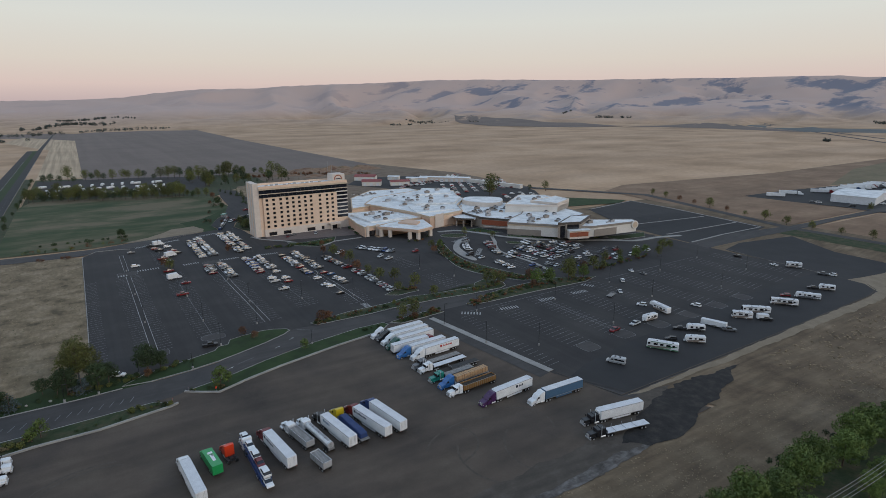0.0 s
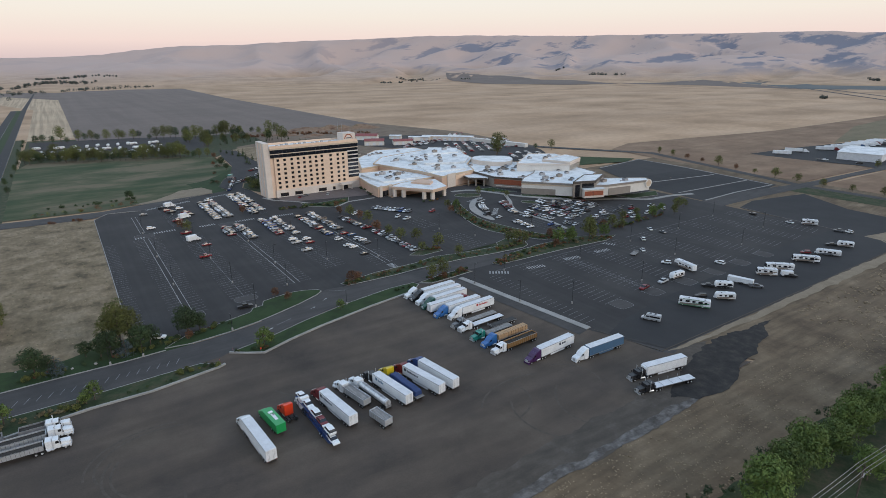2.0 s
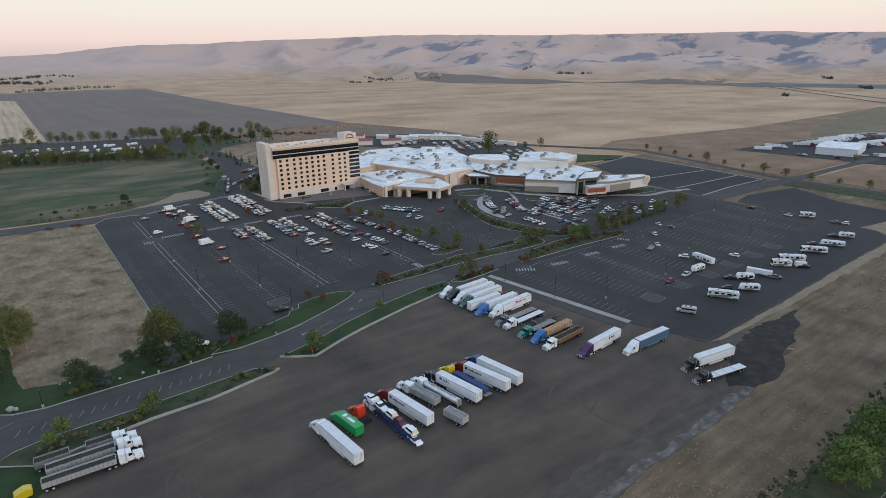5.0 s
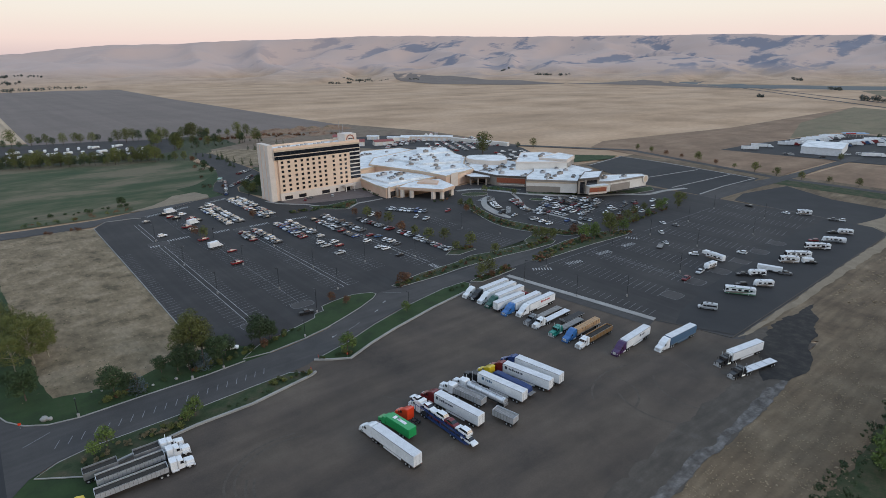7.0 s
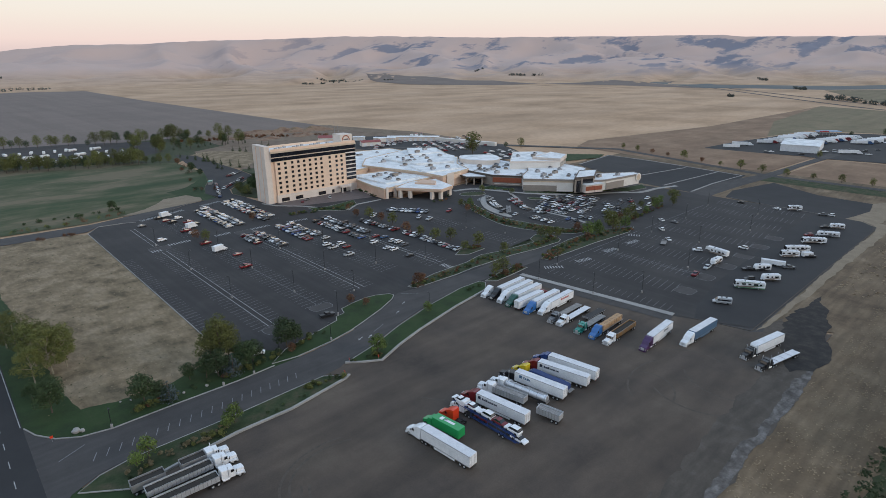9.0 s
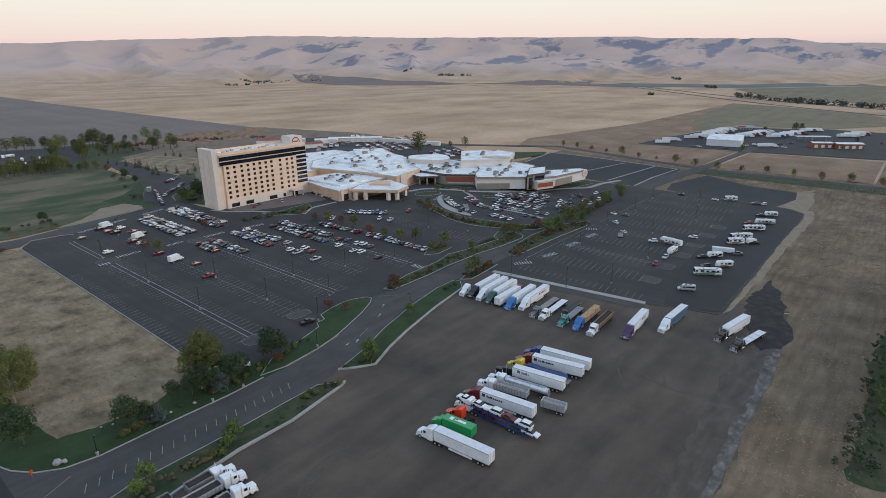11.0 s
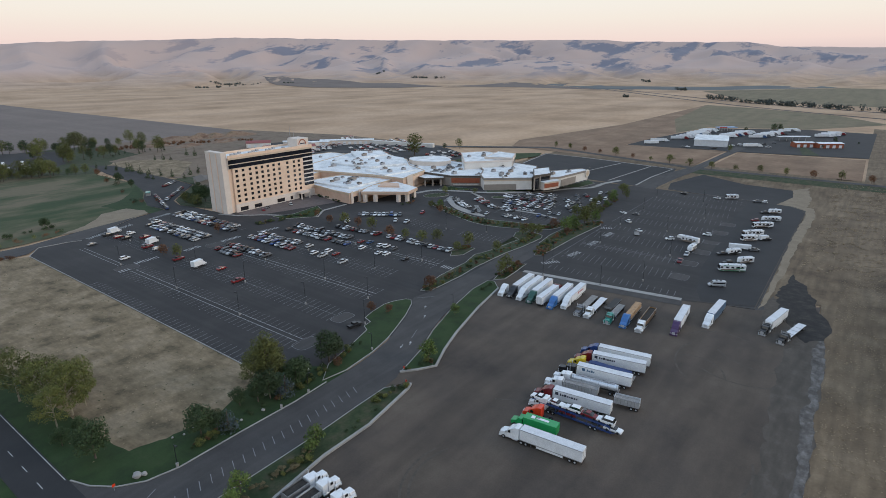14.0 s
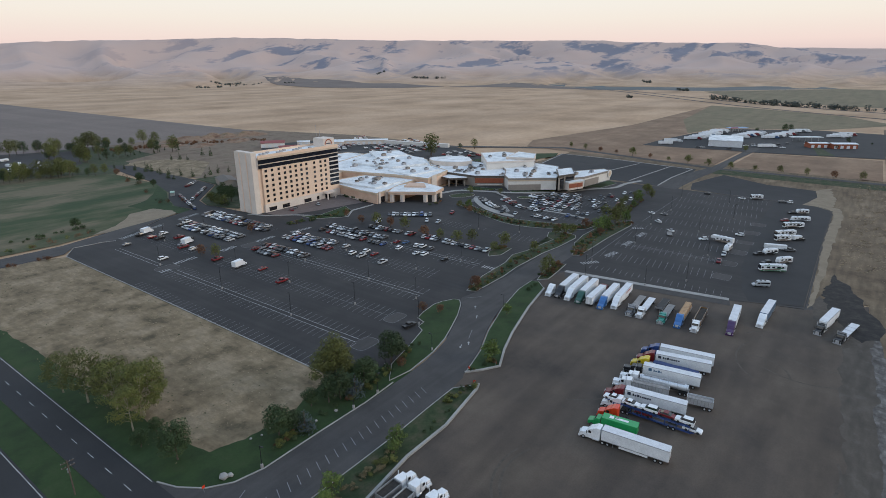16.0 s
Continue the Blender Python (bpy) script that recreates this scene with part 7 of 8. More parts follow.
for i in range(9):
    plant("cypress", 126 + i * 2.6, 640 - i * 14, rng.uniform(0.8, 1.2))
for i in range(10):
    plant("cypress", 140 + i * 9, 700 + (i % 3) * 6, rng.uniform(0.7, 1.0))
for x, y, k in ((141, 609, 1.2), (137, 595, 1.0), (134.6, 575.6, 1.1), (129, 553, 1.1), (129.3, 544.4, 1.0), (186.8, 637, 1.5), (182, 644, 1.2), (189.4, 627.7, 1.2), (216.4, 646, 1.5), (219.3, 635.5, 1.7), (158, 538.4, 1.6), (166.6, 539.6, 1.5), (175, 537, 1.2)):
    plant("cypress", x, y, k)
for x, y, rx, ry, h in ((270, 768, 34, 16, 7), (302, 771, 30, 14, 8), (322, 764, 26, 14, 7), (306, 717, 24, 14, 5), (350, 756, 30, 15, 8), (258, 713, 26, 12, 4), (232, 742, 24, 12, 4)):
    bm = bmesh.new()
    g_ = bmesh.ops.create_grid(bm, x_segments=16, y_segments=16, size=1.0)
    for v in g_["verts"]:
        k = max(0.0, 1 - v.co.length)
        v.co.z = h * (k ** 0.8) * (0.8 + 0.7 * noise.noise(v.co * 2.2 + Vector((x, y, 0)))) - 0.4
        v.co.x, v.co.y = v.co.x * rx, v.co.y * ry
    ob_ = part("earth_mound", bm, "spoil")
    ob_.matrix_basis = pose(x, y, 0, 0, 0, rng.uniform(-30, 30))
    tagged(ob_, "reddish brown earth mound with dry weeds", "earth mound", "mounds behind the hotel")
# trailer park belts
for i in range(50):
    plant(rng.choice(("park", "park_dark", "park")), -46 + i * 2.7 + rng.uniform(-1, 1), 692 - i * 1.1 + rng.uniform(-9, 9), rng.uniform(0.75, 1.2))
for i in range(34):
    plant(rng.choice(("park", "park", "park_dark")), -46 + i * 4.6 + rng.uniform(-2, 2), 672 - i * 1.6 + rng.uniform(-6, 6), rng.uniform(0.8, 1.15))
for i in range(12):
    plant("shrub", -28 + i * 4.4 + rng.uniform(-2, 2), 444 + rng.uniform(-1.5, 4), rng.uniform(1.0, 2.2))
plant("pine", 19, 451, 0.9)
plant("rust", 100, 560, 1.2)
plant("pine", 106, 552, 0.9)
plant("pine", 104, 528, 0.8)
for i in range(26):
    plant(rng.choice(("park", "park_dark")), -40 + i * 8.5 + rng.uniform(-3, 3), 842 - i * 2 + rng.uniform(-14, 14), rng.uniform(1.0, 1.6))
for i in range(34):
    plant(rng.choice(("park", "park", "park_dark")), 112 + rng.uniform(0, 115), 740 + rng.uniform(-55, 60), rng.uniform(1.1, 1.7))
for i in range(10):
    plant("park_dark", -52 + rng.uniform(-4, 4), 520 + i * 36, rng.uniform(0.5, 0.9))
# roadside saplings by the field
for i in range(22):
    y = -40 + i * 19
    plant(rng.choice(("rust", "lot", "lot")), 443 + max(0, y - 200) * 0.28, y, rng.uniform(0.7, 1.3))
for x, y, k, s in ((352, 452, "park", 1.75), (346, 446, "park", 1.5), (404, 452, "park_dark", 0.85), (418, 442, "park", 0.85), (760, 215, "park_dark", 0.8), (640, 120, "park_dark", 0.5), (700, 90, "park_dark", 0.5)):
    plant(k, x, y, s)


def far_wood(name, line, n, spread, h, material, label, leaf=2.2):
    r = random.Random(len(line) * 7 + n)
    pts = smooth_line(line, 10)
    lobes = []
    for _ in range(n):
        p = pts[r.randrange(len(pts))]
        k = h * r.uniform(0.5, 1.1)
        x, y = p[0] + r.uniform(-spread, spread), p[1] + r.uniform(-spread, spread)
        rise = hill_height(math.hypot(x + 20, y - 40), math.degrees(math.atan2(x + 20, y - 40)))
        lobes.append(((x, y, rise + k * 0.45), k * 0.5))
    ob = new(name, cloud_mesh(name, r, lobes, n * 26, leaf, material, 0.9))
    return tagged(ob, label, "trees", kind="stuff")


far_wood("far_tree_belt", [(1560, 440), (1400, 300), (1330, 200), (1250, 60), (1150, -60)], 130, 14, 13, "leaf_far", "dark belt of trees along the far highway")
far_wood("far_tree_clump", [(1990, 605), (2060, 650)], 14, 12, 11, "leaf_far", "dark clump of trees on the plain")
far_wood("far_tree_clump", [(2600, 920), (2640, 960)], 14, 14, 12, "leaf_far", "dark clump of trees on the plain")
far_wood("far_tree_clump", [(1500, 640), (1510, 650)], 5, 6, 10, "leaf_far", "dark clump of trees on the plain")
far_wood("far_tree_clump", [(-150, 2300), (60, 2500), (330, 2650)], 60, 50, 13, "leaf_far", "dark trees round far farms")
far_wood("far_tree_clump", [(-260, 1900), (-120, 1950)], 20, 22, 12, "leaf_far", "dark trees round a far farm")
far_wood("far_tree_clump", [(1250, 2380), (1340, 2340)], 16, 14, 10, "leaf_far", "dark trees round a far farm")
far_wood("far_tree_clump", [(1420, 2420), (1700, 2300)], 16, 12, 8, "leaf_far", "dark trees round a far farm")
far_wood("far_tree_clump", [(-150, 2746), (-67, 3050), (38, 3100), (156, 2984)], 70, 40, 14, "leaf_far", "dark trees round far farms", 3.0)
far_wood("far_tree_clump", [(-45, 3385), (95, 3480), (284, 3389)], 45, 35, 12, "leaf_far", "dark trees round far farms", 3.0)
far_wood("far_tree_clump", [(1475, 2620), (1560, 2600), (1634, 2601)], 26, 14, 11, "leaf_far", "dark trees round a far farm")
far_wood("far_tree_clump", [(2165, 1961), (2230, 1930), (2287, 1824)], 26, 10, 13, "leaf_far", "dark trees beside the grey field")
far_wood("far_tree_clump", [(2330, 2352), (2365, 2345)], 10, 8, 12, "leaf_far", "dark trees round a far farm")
far_wood("weed_bank", [(180, 760), (240, 745), (330, 700)], 60, 12, 4, "leaf_red", "rusty weeds on a bank behind the hotel", 0.9)
far_wood("bank_weeds", [(66, 57), (100, 56), (140, 55), (190, 51)], 160, 4, 1.6, "leaf_dark", "dark green weeds below the bank trees", 0.3)


def tufts(name, n, spot, seed, material, label, size=(0.25, 0.6)):
    """Low dry clumps of grass blades, scattered unevenly."""
    r = random.Random(seed)
    verts, faces = [], []
    while n:
        x, y = spot(r)
        if noise.noise((x / 9, y / 9, seed)) + 0.5 * noise.noise((x / 3, y / 3, seed)) < r.uniform(-0.35, 0.35):
            continue
        n -= 1
        px, py, pz = lie(x, y)
        s_ = r.uniform(*size)
        for _ in range(4):
            a = r.uniform(0, 6.283)
            c, d = math.cos(a), math.sin(a)
            h, w = s_ * r.uniform(0.6, 1.2), s_ * r.uniform(0.4, 0.8)
            ox, oy = px + r.uniform(-0.4, 0.4) * s_, py + r.uniform(-0.4, 0.4) * s_
            i = len(verts)
            verts += [(ox - c * w, oy - d * w, pz + 0.03), (ox + c * w, oy + d * w, pz + 0.03), (ox + c * w * 0.5 - d * h * 0.5, oy + d * w * 0.5 + c * h * 0.5, pz + 0.05 + h * 0.3), (ox - c * w * 0.7 - d * h * 0.4, oy - d * w * 0.7 + c * h * 0.4, pz + 0.05 + h * 0.22)]
            faces.append((i, i + 1, i + 2, i + 3))
    me = bpy.data.meshes.new(name)
    me.from_pydata(verts, [], faces)
    me.materials.append(M[material])
    return tagged(new(name, me), label, "grass", kind="stuff")


bank_spot = lambda r: (r.uniform(25, 230), 79.5 - 24 * r.random() ** 0.9)
far_spot = lambda r: (r.uniform(195, 430), r.uniform(56, 95))
plot_spot = lambda r: (r.uniform(-55, -7), r.uniform(212, 398))
M["tuft_straw"] = surface("bleached_straw_tufts", [(0.28, 0.205, 0.125), (0.37, 0.285, 0.185)], 1.5, 0.2, 0.95)
M["weed_green"] = surface("grey_green_weeds", [(0.055, 0.060, 0.028), (0.095, 0.095, 0.048)], 1.5, 0.2, 0.95)
tufts("dry_grass_tufts", 2600, bank_spot, 3, "tuft_straw", "dry straw tufts on the scrub bank", (0.15, 0.42))
tufts("dry_grass_tufts", 1600, far_spot, 5, "tuft_straw", "dry straw tufts beyond the car park", (0.3, 0.8))
tufts("green_weed_tufts", 500, plot_spot, 8, "weed_green", "grey-green weeds on the vacant plot", (0.15, 0.5))
tufts("dry_grass_tufts", 1200, plot_spot, 9, "tuft_straw", "pale straw tufts on the vacant plot", (0.15, 0.4))


# ---- lamps, poles, signs ----
def lamp_post(x, y, h=9.5, arms=1, z=0.15):
    key = ("lamp", h, arms)
    px, py, pz = lie(x, y)
    m = pose(px, py, z + pz, 0, 0, rng.choice((0, 90, 180, 270)))
    if key in STOCK:
        return copy_thing(STOCK[key], m)
    t = tagged(base("street_lamp"), "dark car park lamp post on a concrete footing", "lamp post", "lamp posts")
    bm = bmesh.new()
    cyl(bm, 0.34, 0.9, 10, Matrix.Translation((0, 0, 0.45)) @ pose(0, 0, 0, 90, 0, 0))
    part("footing", bm, "concrete", t)
    bm = bmesh.new()
    rod(bm, (0, 0, 0.9), (0, 0, h), 0.08, 8)
    part("pole", bm, "black", t)
    for s in ((1,), (1, -1))[arms - 1]:
        part("lamp_arm", boxes((0.06 * s, -0.04, h - 0.15, 0.7 * s, 0.04, h - 0.07)), "black", t)
        hd = part("lamp_head", soften(boxes((min(0.5 * s, 1.2 * s), -0.2, h - 0.2, max(0.5 * s, 1.2 * s), 0.2, h - 0.02)), 0.03), "black", t)
        part("lens", boxes((min(0.6 * s, 1.1 * s), -0.14, h - 0.23, max(0.6 * s, 1.1 * s), 0.14, h - 0.202)), "lamp_clear", hd)
    STOCK[key] = t
    t.matrix_basis = m
    return t


for x, y in ((14.6, 301), (14.6, 257), (14.6, 350), (35.8, 245), (35.8, 284), (35.8, 322), (58.6, 259), (58.6, 301), (80.5, 250), (80.5, 296), (102.4, 240), (102.4, 285), (7.6, 204), (36.6, 214), (54, 229), (58.6, 385), (81, 388), (35.5, 385),
             (137, 147), (139, 190), (178, 147), (178, 182), (219, 160), (219, 186), (260, 150), (260, 186), (300, 160), (300, 190), (200, 240), (235, 235), (262, 250), (152, 262), (160, 240), (122, 160), (119, 185)):
    lamp_post(x, y)
for x, y in ((-4.7, 195.9), (-43.2, 196.2), (-14, 196), (24, 198.6), (66, 196)):
    lamp_post(x, y, 6.0)


def utility_pole(x, y, h=11, rz=0):
    t = tagged(base("utility_pole", x, y, lie(x, y)[2], rz), "weathered wooden utility pole with crossarms", "utility pole", "utility poles")
    bm = bmesh.new()
    tapered(bm, (0, 0, -0.3), (0, 0, h), 0.17, 0.11)
    part("pole", bm, "bark", t)
    for z in (h - 0.6, h - 1.7):
        a = part("crossarm", boxes((-0.06, -1.3, z, 0.06, 1.3, z + 0.14)), "bark", t)
        for y0 in (-1.2, -0.5, 0.5, 1.2):
            part("insulator", boxes((-0.05, y0 - 0.05, z + 0.14, 0.05, y0 + 0.05, z + 0.32)), "steel", a)
    bm = bmesh.new()
    cyl(bm, 0.28, 0.9, 10, Matrix.Translation((0.35, 0, h - 2.8)) @ pose(0, 0, 0, 90, 0, 0))
    part("transformer", bm, "steel", t)
    return t


POLES = [(70, 41.5), (113, 39.5), (156, 37.5), (200, 36)]
for x, y in POLES:
    utility_pole(x, y, 10.5)
for k in (-1.2, -0.5, 0.5, 1.2):
    pts_ = []
    for (x0, y0), (x1, y1) in zip(POLES, POLES[1:]):
        for i in range(8):
            t_ = i / 8
            pts_.append((x0 + (x1 - x0) * t_, y0 + (y1 - y0) * t_ + k, 10.2 - 3.2 * t_ * (1 - t_) + lie(x0 + (x1 - x0) * t_, 40)[2]))
    bm = bmesh.new()
    for a, b in zip(pts_, pts_[1:]):
        rod(bm, a, b, 0.035, 4)
    tagged(part("power_line", bm, "steel"), "sagging overhead power line between poles", "cable", "power lines")
utility_pole(-72.4, 221.6, 9, 90)
utility_pole(-72.4, 290, 9, 90)
utility_pole(-72.4, 160, 9, 90)
# stones and markers by the drive
def boulder(x, y, s, label="grey landscape boulder on the lawn"):
    bm = bmesh.new()
    g = bmesh.ops.create_icosphere(bm, subdivisions=2, radius=s)
    for v in g["verts"]:
        v.co *= 0.8 + 0.35 * noise.noise(v.co * 1.3 / s + Vector((x, y, 0)))
        v.co.z *= 0.75
    ob = part("boulder", bm, "concrete")
    ob.location = (x, y, 0.25 + s * 0.25)
    return tagged(ob, label, "boulder", "boulders")


for x, y, s in ((-50.4, 200.2, 1.3), (-49.2, 199.6, 0.8), (-17.8, 198.8, 0.6), (-24, 199.6, 0.5), (-36, 206, 0.4), (-38.5, 207, 0.4), (-33, 206.8, 0.35), (-12.6, 204.4, 0.7)):
    boulder(x, y, s)
for x, y in ((-55.6, 199.6), (19.8, 181.4), (27.4, 176.6), (14.4, 175.9)):
    t_ = tagged(base("marker_sign", x, y, 0.3, rng.uniform(0, 90)), "small red and white marker sign on a post", "sign")
    part("post", boxes((-0.04, -0.04, 0, 0.04, 0.04, 1.4)), "steel", t_)
    part("board", boxes((-0.35, -0.06, 1.0, 0.35, -0.041, 1.7)), "paint_orange_red", t_)
q_ = lie(98, 247)


# ---- truck stop, trailer park and back lot ----
setting("pavement_truck_stop", flat([(553, 302), (556, 254), (563.5, 210.7), (560, 195), (569.4, 145.6), (583, 78), (830, 74), (840, 150), (800, 240), (790, 268), (697, 285), (622, 297)], 0.12), "asphalt_new", "truck stop asphalt", "pavement")
shed(616, 226, -80, 34, 54, 7, 1.6, "trailer_roof", "roof_white", "large pale metal truck stop workshop")
M["canopy_blue"] = plain("pale_blue_canopy", (0.28, 0.42, 0.62), 0.5)
fc = tagged(base("fuel_canopy", 764, 240, 0.1, -46), "blue-topped fuel canopy on posts with a red edge", "fuel canopy")
part("roof", soften(boxes((-13, -5, 4.6, 13, 5, 5.5)), 0.1), "canopy_blue", fc)
part("edge_band", boxes((-13.05, -5.1, 4.7, -2, -5.01, 6.0)), "logo_red", fc)
for x in (-8, 0, 8):
    for y in (-3, 3):
        part("post", boxes((x - 0.25, y - 0.25, 0, x + 0.25, y + 0.25, 5)), "steel", fc)
fc2 = tagged(base("fuel_canopy", 698, 154, 0.1, -56), "long white fuel canopy on posts", "fuel canopy")
part("roof", soften(boxes((-18, -4, 4.6, 18, 4, 5.2)), 0.1), "roof_white", fc2)
for x in (-15, -7, 0, 7, 15):
    part("post", boxes((x - 0.25, -0.25, 0, x + 0.25, 0.25, 5)), "steel", fc2)
rs = random.Random(5)


def far_truck(x, y, rz, side, colour):
    key = ("far_truck", side, colour)
    m = pose(x, y, 0.13, 0, 0, rz)
    if key in STOCK:
        return copy_thing(STOCK[key], m)
    t = tagged(base("parked_semi"), f"{colour.replace('_', ' ')} semi with pale box trailer at the truck stop", "truck", "trucks at the truck stop")
    part("box", soften(boxes((-13.5, -1.28, 1.1, 2.0, 1.28, 4.0)), 0.06), side, t)
    part("roof", boxes((-13.4, -1.2, 4.004, 1.9, 1.2, 4.04)), "trailer_roof", t)
    part("cab", soften(profile([(2.8, 0.7), (2.8, 3.6), (4.6, 3.7), (5.9, 2.9), (6.3, 2.0), (6.3, 0.7)], 2.4), 0.1), "paint_" + colour, t)
    part("hood", soften(profile([(6.3, 0.6), (6.3, 2.0), (7.8, 1.6), (7.9, 0.6)], 2.2), 0.08), "paint_" + colour, t)
    part("windshield", profile([(5.66, 2.95), (6.32, 2.1), (6.36, 2.12), (5.72, 2.98)], 2.0), "glass_dark", t)
    part("chassis", boxes((-13, -0.6, 0.75, 6.2, 0.6, 1.09)), "frame_dark", t)
    for wx in (-11.0, 1.0, 6.6):
        for wy in (-1.0, 1.0):
            wheel(t, wx, wy, 0.42, 0.5)
    t.matrix_basis = m
    STOCK[key] = t
    return t


for a, b, n_, rz_ in (((634, 263), (752, 252), 19, -58), ((659, 226), (752, 208), 15, -58), ((698, 190), (768, 172), 11, -58), ((778, 178), (812, 160), 5, -58), ((752, 124), (800, 112), 6, -58)):
    for i in range(n_):
        k = (i + 0.5) / n_
        if rs.random() < 0.9:
            far_truck(a[0] + (b[0] - a[0]) * k, a[1] + (b[1] - a[1]) * k + rs.uniform(-2.5, 2.5), rz_ + rs.uniform(-3, 3), rs.choice(("trailer_white", "trailer_white", "trailer_roof")), rs.choice(("white", "white", "white", "grey", "blue", "dark_red")))
far_truck(601, 277, -58, "trailer_white", "white")
far_truck(612, 180, -52, "trailer_white", "white")
for x, y, c in ((566, 244, "grey"), (569, 240, "white"), (607, 203, "white"), (616, 196, "white"), (636, 189, "grey"), (624, 181, "silver"), (615, 168, "white"), (572, 214, "black"), (640, 176, "black"), (655, 168, "grey"), (668, 150, "white")):
    put_car(rs.choice(("pickup", "suv", "van")), c, x, y, rs.choice((-50, -58, 130)))
shed(644, 139, -58, 20, 11, 5, 0.8, "rust_brick", "roof_white", "brown truck stop shop with a pale roof")
shed(652, 116, -58, 26, 12, 5, 1.0, "rust_brick", "roof_white", "long brown truck stop diner with a pale roof")
setting("truck_stop_verge", flat([(574, 132), (640, 142), (650, 138), (580, 118)], 0.16), "verge", "weedy green verge before the truck stop", "grass")
plant("park_dark", 790, 186, 1.5)
plant("park_dark", 796, 180, 1.3)
plant("park_dark", 700, 112, 0.8)
plant("lot", 560, 196, 1.0)
bt = tagged(base("semi_trailer", 573, 281, 0.12, -55), "white box trailer at the field corner", "trailer")
part("box", soften(boxes((-8, -1.3, 1.1, 8, 1.3, 4.0)), 0.05), "trailer_white", bt)
for x in (-6, 5.5):
    for y in (-1.0, 1.0):
        wheel(bt, x, y, 0.51, 0.58)

setting("pavement_back_lot", flat([(285, 560), (306, 500), (318, 440), (345, 404), (374, 392), (410, 450), (420, 478), (430, 540), (372, 640), (300, 660), (262, 610)], 0.11), "asphalt_new", "crowded back car park", "pavement")
setting("pavement_trailer_park", flat([(-45, 700), (80, 655), (120, 690), (150, 790), (70, 835), (-45, 860)], 0.11), "asphalt", "trailer park paving", "pavement")
setting("paddock", flat([(128, 545), (150, 540), (196, 600), (190, 640), (160, 665), (130, 640)], 0.1), "scrub", "bare fenced paddock", "field")
setting("bank", flat([(190, 700), (390, 655), (400, 800), (200, 815)], 0.09), "rough", "rough brown bank behind the hotel", "field")


def car_stuff(name, spots, seed, label, tall=False):
    rs = random.Random(seed)
    verts, faces, = [], []
    groups = {}
    for x, y, rz in spots:
        groups.setdefault(rs.choice(("white", "silver", "grey", "black", "red")), []).append((x, y, rz))
    for col, lst in groups.items():
        bm = bmesh.new()
        for x, y, rz in lst:
            m = pose(x, y, 0.12, 0, 0, rz)
            for x0, x1, w, z0, z1 in ((-2.3, 2.3, 0.9, 0.3, 0.95), (-1.7, 0.9, 0.78, 0.95, 1.5)):
                vs = box(bm, x0, -w, z0, x1, w, z1)
                for v in vs:
                    v.co = m @ v.co
        tagged(part(name, bm, "paint_" + col), label, "cars", kind="stuff")


rs = random.Random(8)
spots = [(300 + 11 * j + i * 1.9, 548 + i * 2.2 + 3.2 * j, -40 + rs.uniform(-4, 4)) for j in range(9) for i in range(22) if rs.random() < 0.75 and not (j < 3 and i > 12)]
spots += [(312 + j * 13 + i * 1.6, 470 + i * 3.0 + j * 1.5, -30 + rs.uniform(-4, 4)) for j in range(8) for i in range(26) if rs.random() < 0.7]
spots += [(345 + j * 11 + i * 1.4, 408 + i * 2.9, -30 + rs.uniform(-4, 4)) for j in range(4) for i in range(14) if rs.random() < 0.6]
car_stuff("far_parked_cars", spots, 3, "rows of cars in the back car park")
setting("wall_back_lot", ribbon([(336, 590), (385, 579), (402, 500), (408, 470)], 5.0, 0.0, 4.2), "white_wall", "long low pale wall behind the back car park", "wall")
spots = [(83.6 + i * 1.15, 437 + i * 3.4, 60 + rs.uniform(-4, 4)) for i in range(14)] + [(97 + i * 2.9, 462 + i * 3.1, 45 + rs.uniform(-6, 6)) for i in range(10) if i not in (2, 6)] + [(120 + i * 3.2, 508 + i * 2.6, 30) for i in range(5)]
for x, y, r_ in spots:
    put_car(rs.choice(KINDS), rs.choice(COLOURS), x, y, r_)
proto = tagged(base("travel_trailer"), "white travel trailer in the trailer park", "travel trailer", "trailer park")
part("body", soften(profile([(0, 0.6), (-0.3, 2.4), (-0.9, 2.9), (-8.5, 2.9), (-8.5, 0.6)], 2.4), 0.12), "white", proto)
part("side_stripe", boxes((-8.2, -1.22, 1.0, -0.6, -1.205, 1.5)), "rv_stripe", proto)
for y_ in (-1.05, 1.05):
    wheel(proto, -5, y_, 0.36, 0.25)
proto.matrix_basis = pose(-30, 730, 0.12, 0, 0, 80)
for i in range(38):
    x = -32 + (i % 13) * 10.5 + rs.uniform(-2, 2)
    y = 705 + (i // 13) * 38 - (i % 13) * 1.2 + rs.uniform(-5, 5)
    copy_thing(proto, pose(x, y, 0.12, 0, 0, rs.choice((75, 80, 100, 20))))
bx = tagged(base("box_truck", 40, 408, 0.15, 20), "white box truck in the car park", "truck")
part("box", soften(boxes((-6, -1.2, 0.9, -1, 1.2, 3.4)), 0.05), "trailer_white", bx)
part("cab", soften(profile([(-0.9, 0.5), (-0.9, 2.3), (-0.1, 2.2), (0.6, 1.4), (1.2, 1.2), (1.2, 0.5)], 2.0), 0.06), "white", bx)
for x in (0.4, -4.6):
    for y in (-0.9, 0.9):
        wheel(bx, x, y, 0.45, 0.3)
copy_thing(bx, pose(42.5, 372, 0.15, 0, 0, 25))
ut = copy_thing(bx, pose(37.5, 319, 0.15, 0, 0, 12))
ut["label"] = "white utility service truck in the car park"
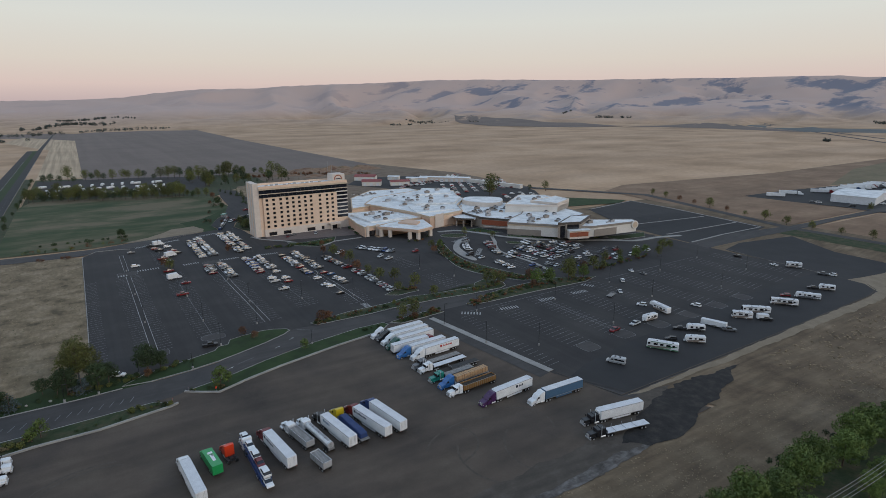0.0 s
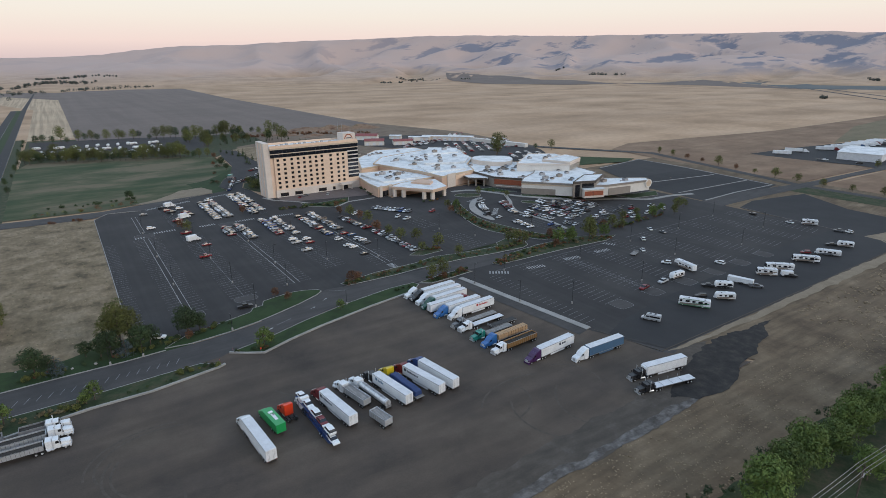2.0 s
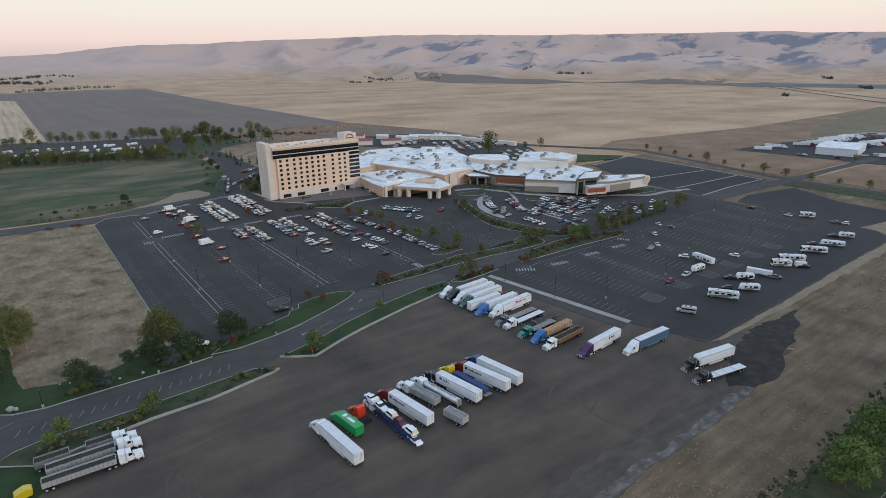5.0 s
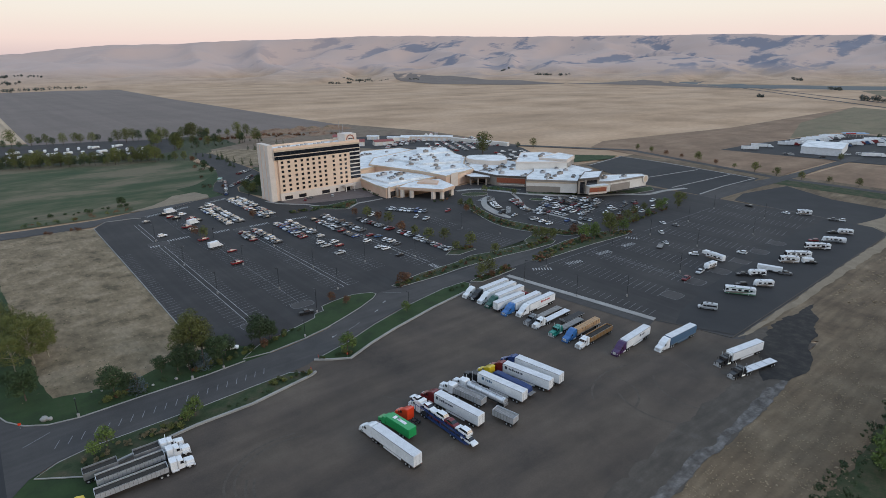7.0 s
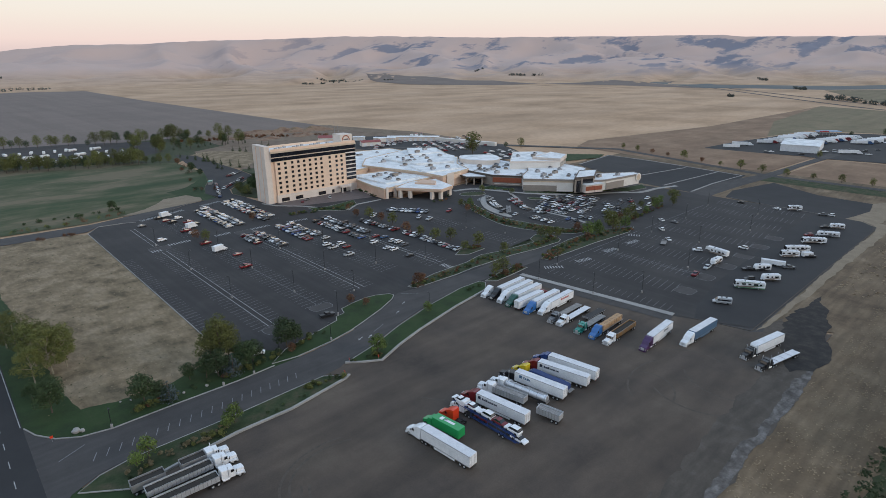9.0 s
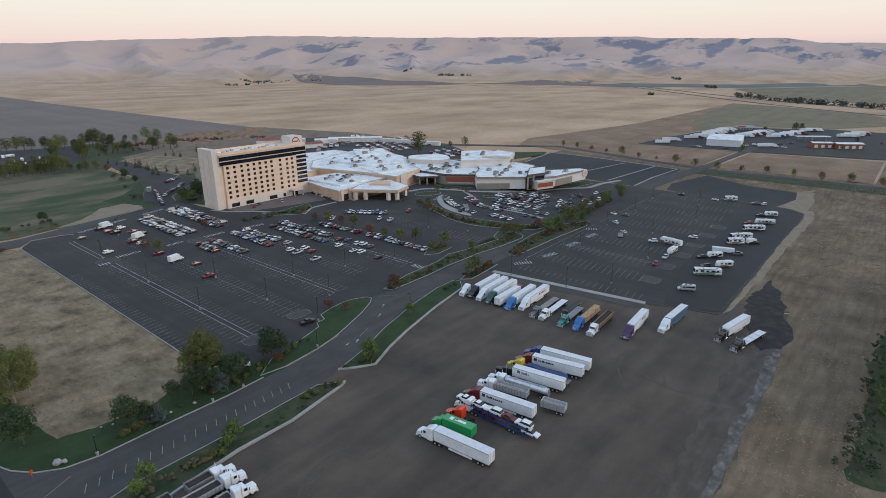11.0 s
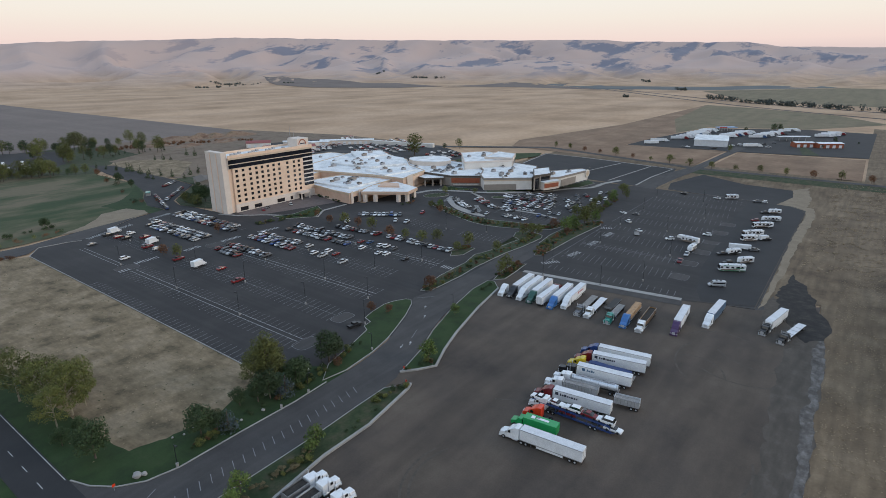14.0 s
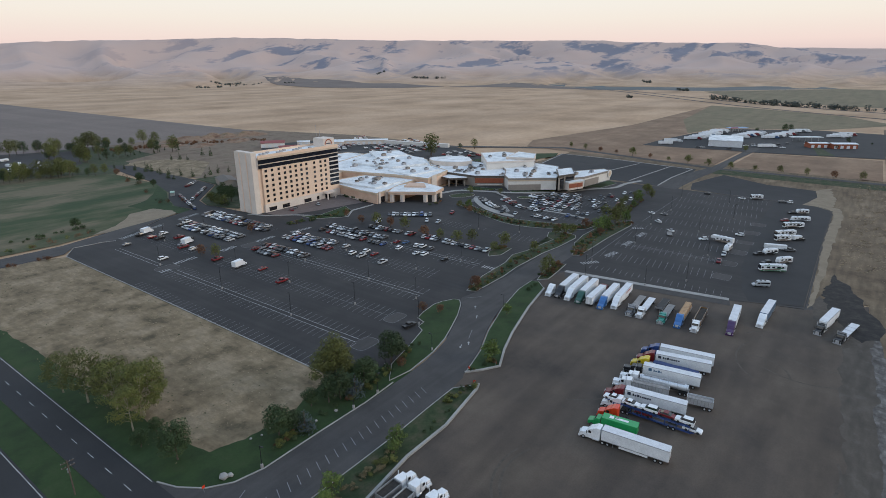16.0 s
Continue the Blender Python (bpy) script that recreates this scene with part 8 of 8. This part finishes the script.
for i in range(7):
    x = 322 + rs.uniform(-1, 1)
    put_car(rs.choice(KINDS), rs.choice(COLOURS), x, 178 - i * 5.5, 80) if i in (0, 4) else None

shed(142, 490, 68, 24, 12, 4.5, 1.6, "stucco_grey", "trim_dark", "low brown service building beside the hotel")
db = tagged(base("waste_container", 97, 488, 0.1, 60), "teal-lidded waste container behind a screen", "container")
part("body", soften(boxes((-3, -1.4, 0, 3, 1.4, 2.2)), 0.06), "concrete", db)
part("lid", soften(boxes((-3.1, -1.5, 2.2, 3.1, 1.5, 2.6)), 0.06), "paint_teal", db)

# far roads and fields
setting("road_far_highway", ribbon(smooth_line([(2750, 1520), (2419, 1258), (1525, 518), (1261, 279), (1091, 74), (960, -120)], 6), 11, 0.3), "asphalt_old", "far divided highway carriageway", "road")
setting("road_far_highway_two", ribbon(smooth_line([(2760, 1490), (2440, 1236), (1600, 500), (1390, 290), (1200, 20), (1120, -120)], 6), 11, 0.3), "asphalt_old", "far divided highway carriageway", "road")
def drape(pts, lift):
    """A field sheet that follows the foot of the hills."""
    bm = flat(pts, 0)
    xs, ys = [p[0] for p in pts], [p[1] for p in pts]
    for axis, lo, hi in ((0, min(xs), max(xs)), (1, min(ys), max(ys))):
        k = lo + 40
        while k < hi:
            co, no = ((k, 0, 0), (1, 0, 0)) if axis == 0 else ((0, k, 0), (0, 1, 0))
            bmesh.ops.bisect_plane(bm, geom=bm.verts[:] + bm.edges[:] + bm.faces[:], plane_co=co, plane_no=no)
            k += 40
    for v in bm.verts:
        x, y = v.co.x + 20, v.co.y - 40
        v.co.z = hill_height(math.hypot(x, y), math.degrees(math.atan2(x, y))) + lift
    return bm


for nm, pts, lift, mt, lb in (
        ("far_plowed_band", [(1560, 2300), (1854, 2743), (1940, 2480), (1880, 2066), (1940, 1876), (1912, 1579), (1687, 1647), (1523, 1981)], 0.9, "plowed", "dark plowed band on the plain"),
        ("far_plowed_band", [(1920, 1575), (2309, 1458), (2281, 1292), (1920, 874), (1984, 1254)], 0.5, "plowed", "dark plowed band beside the far highway")):
    tagged(part(nm, drape(pts, lift), mt), lb, "field", kind="structure")
setting("far_grey_field", flat([(2300, 1290), (2400, 1330), (2300, 800), (1990, 790), (1950, 900)], 0.32), "blue_field", "grey far field beside the highway", "field")
setting("far_green_field", flat([(2300, 1150), (2440, 1236), (2600, 1160), (2740, 300), (2500, 200), (2050, 560), (2000, 940)], 0.2), "blue_field", "grey-green far field", "field")
setting("far_green_field_two", flat([(1480, 330), (2000, 560), (2480, 190), (2300, -200), (1300, -200)], 0.2), "olive_field", "dull green far field", "field")
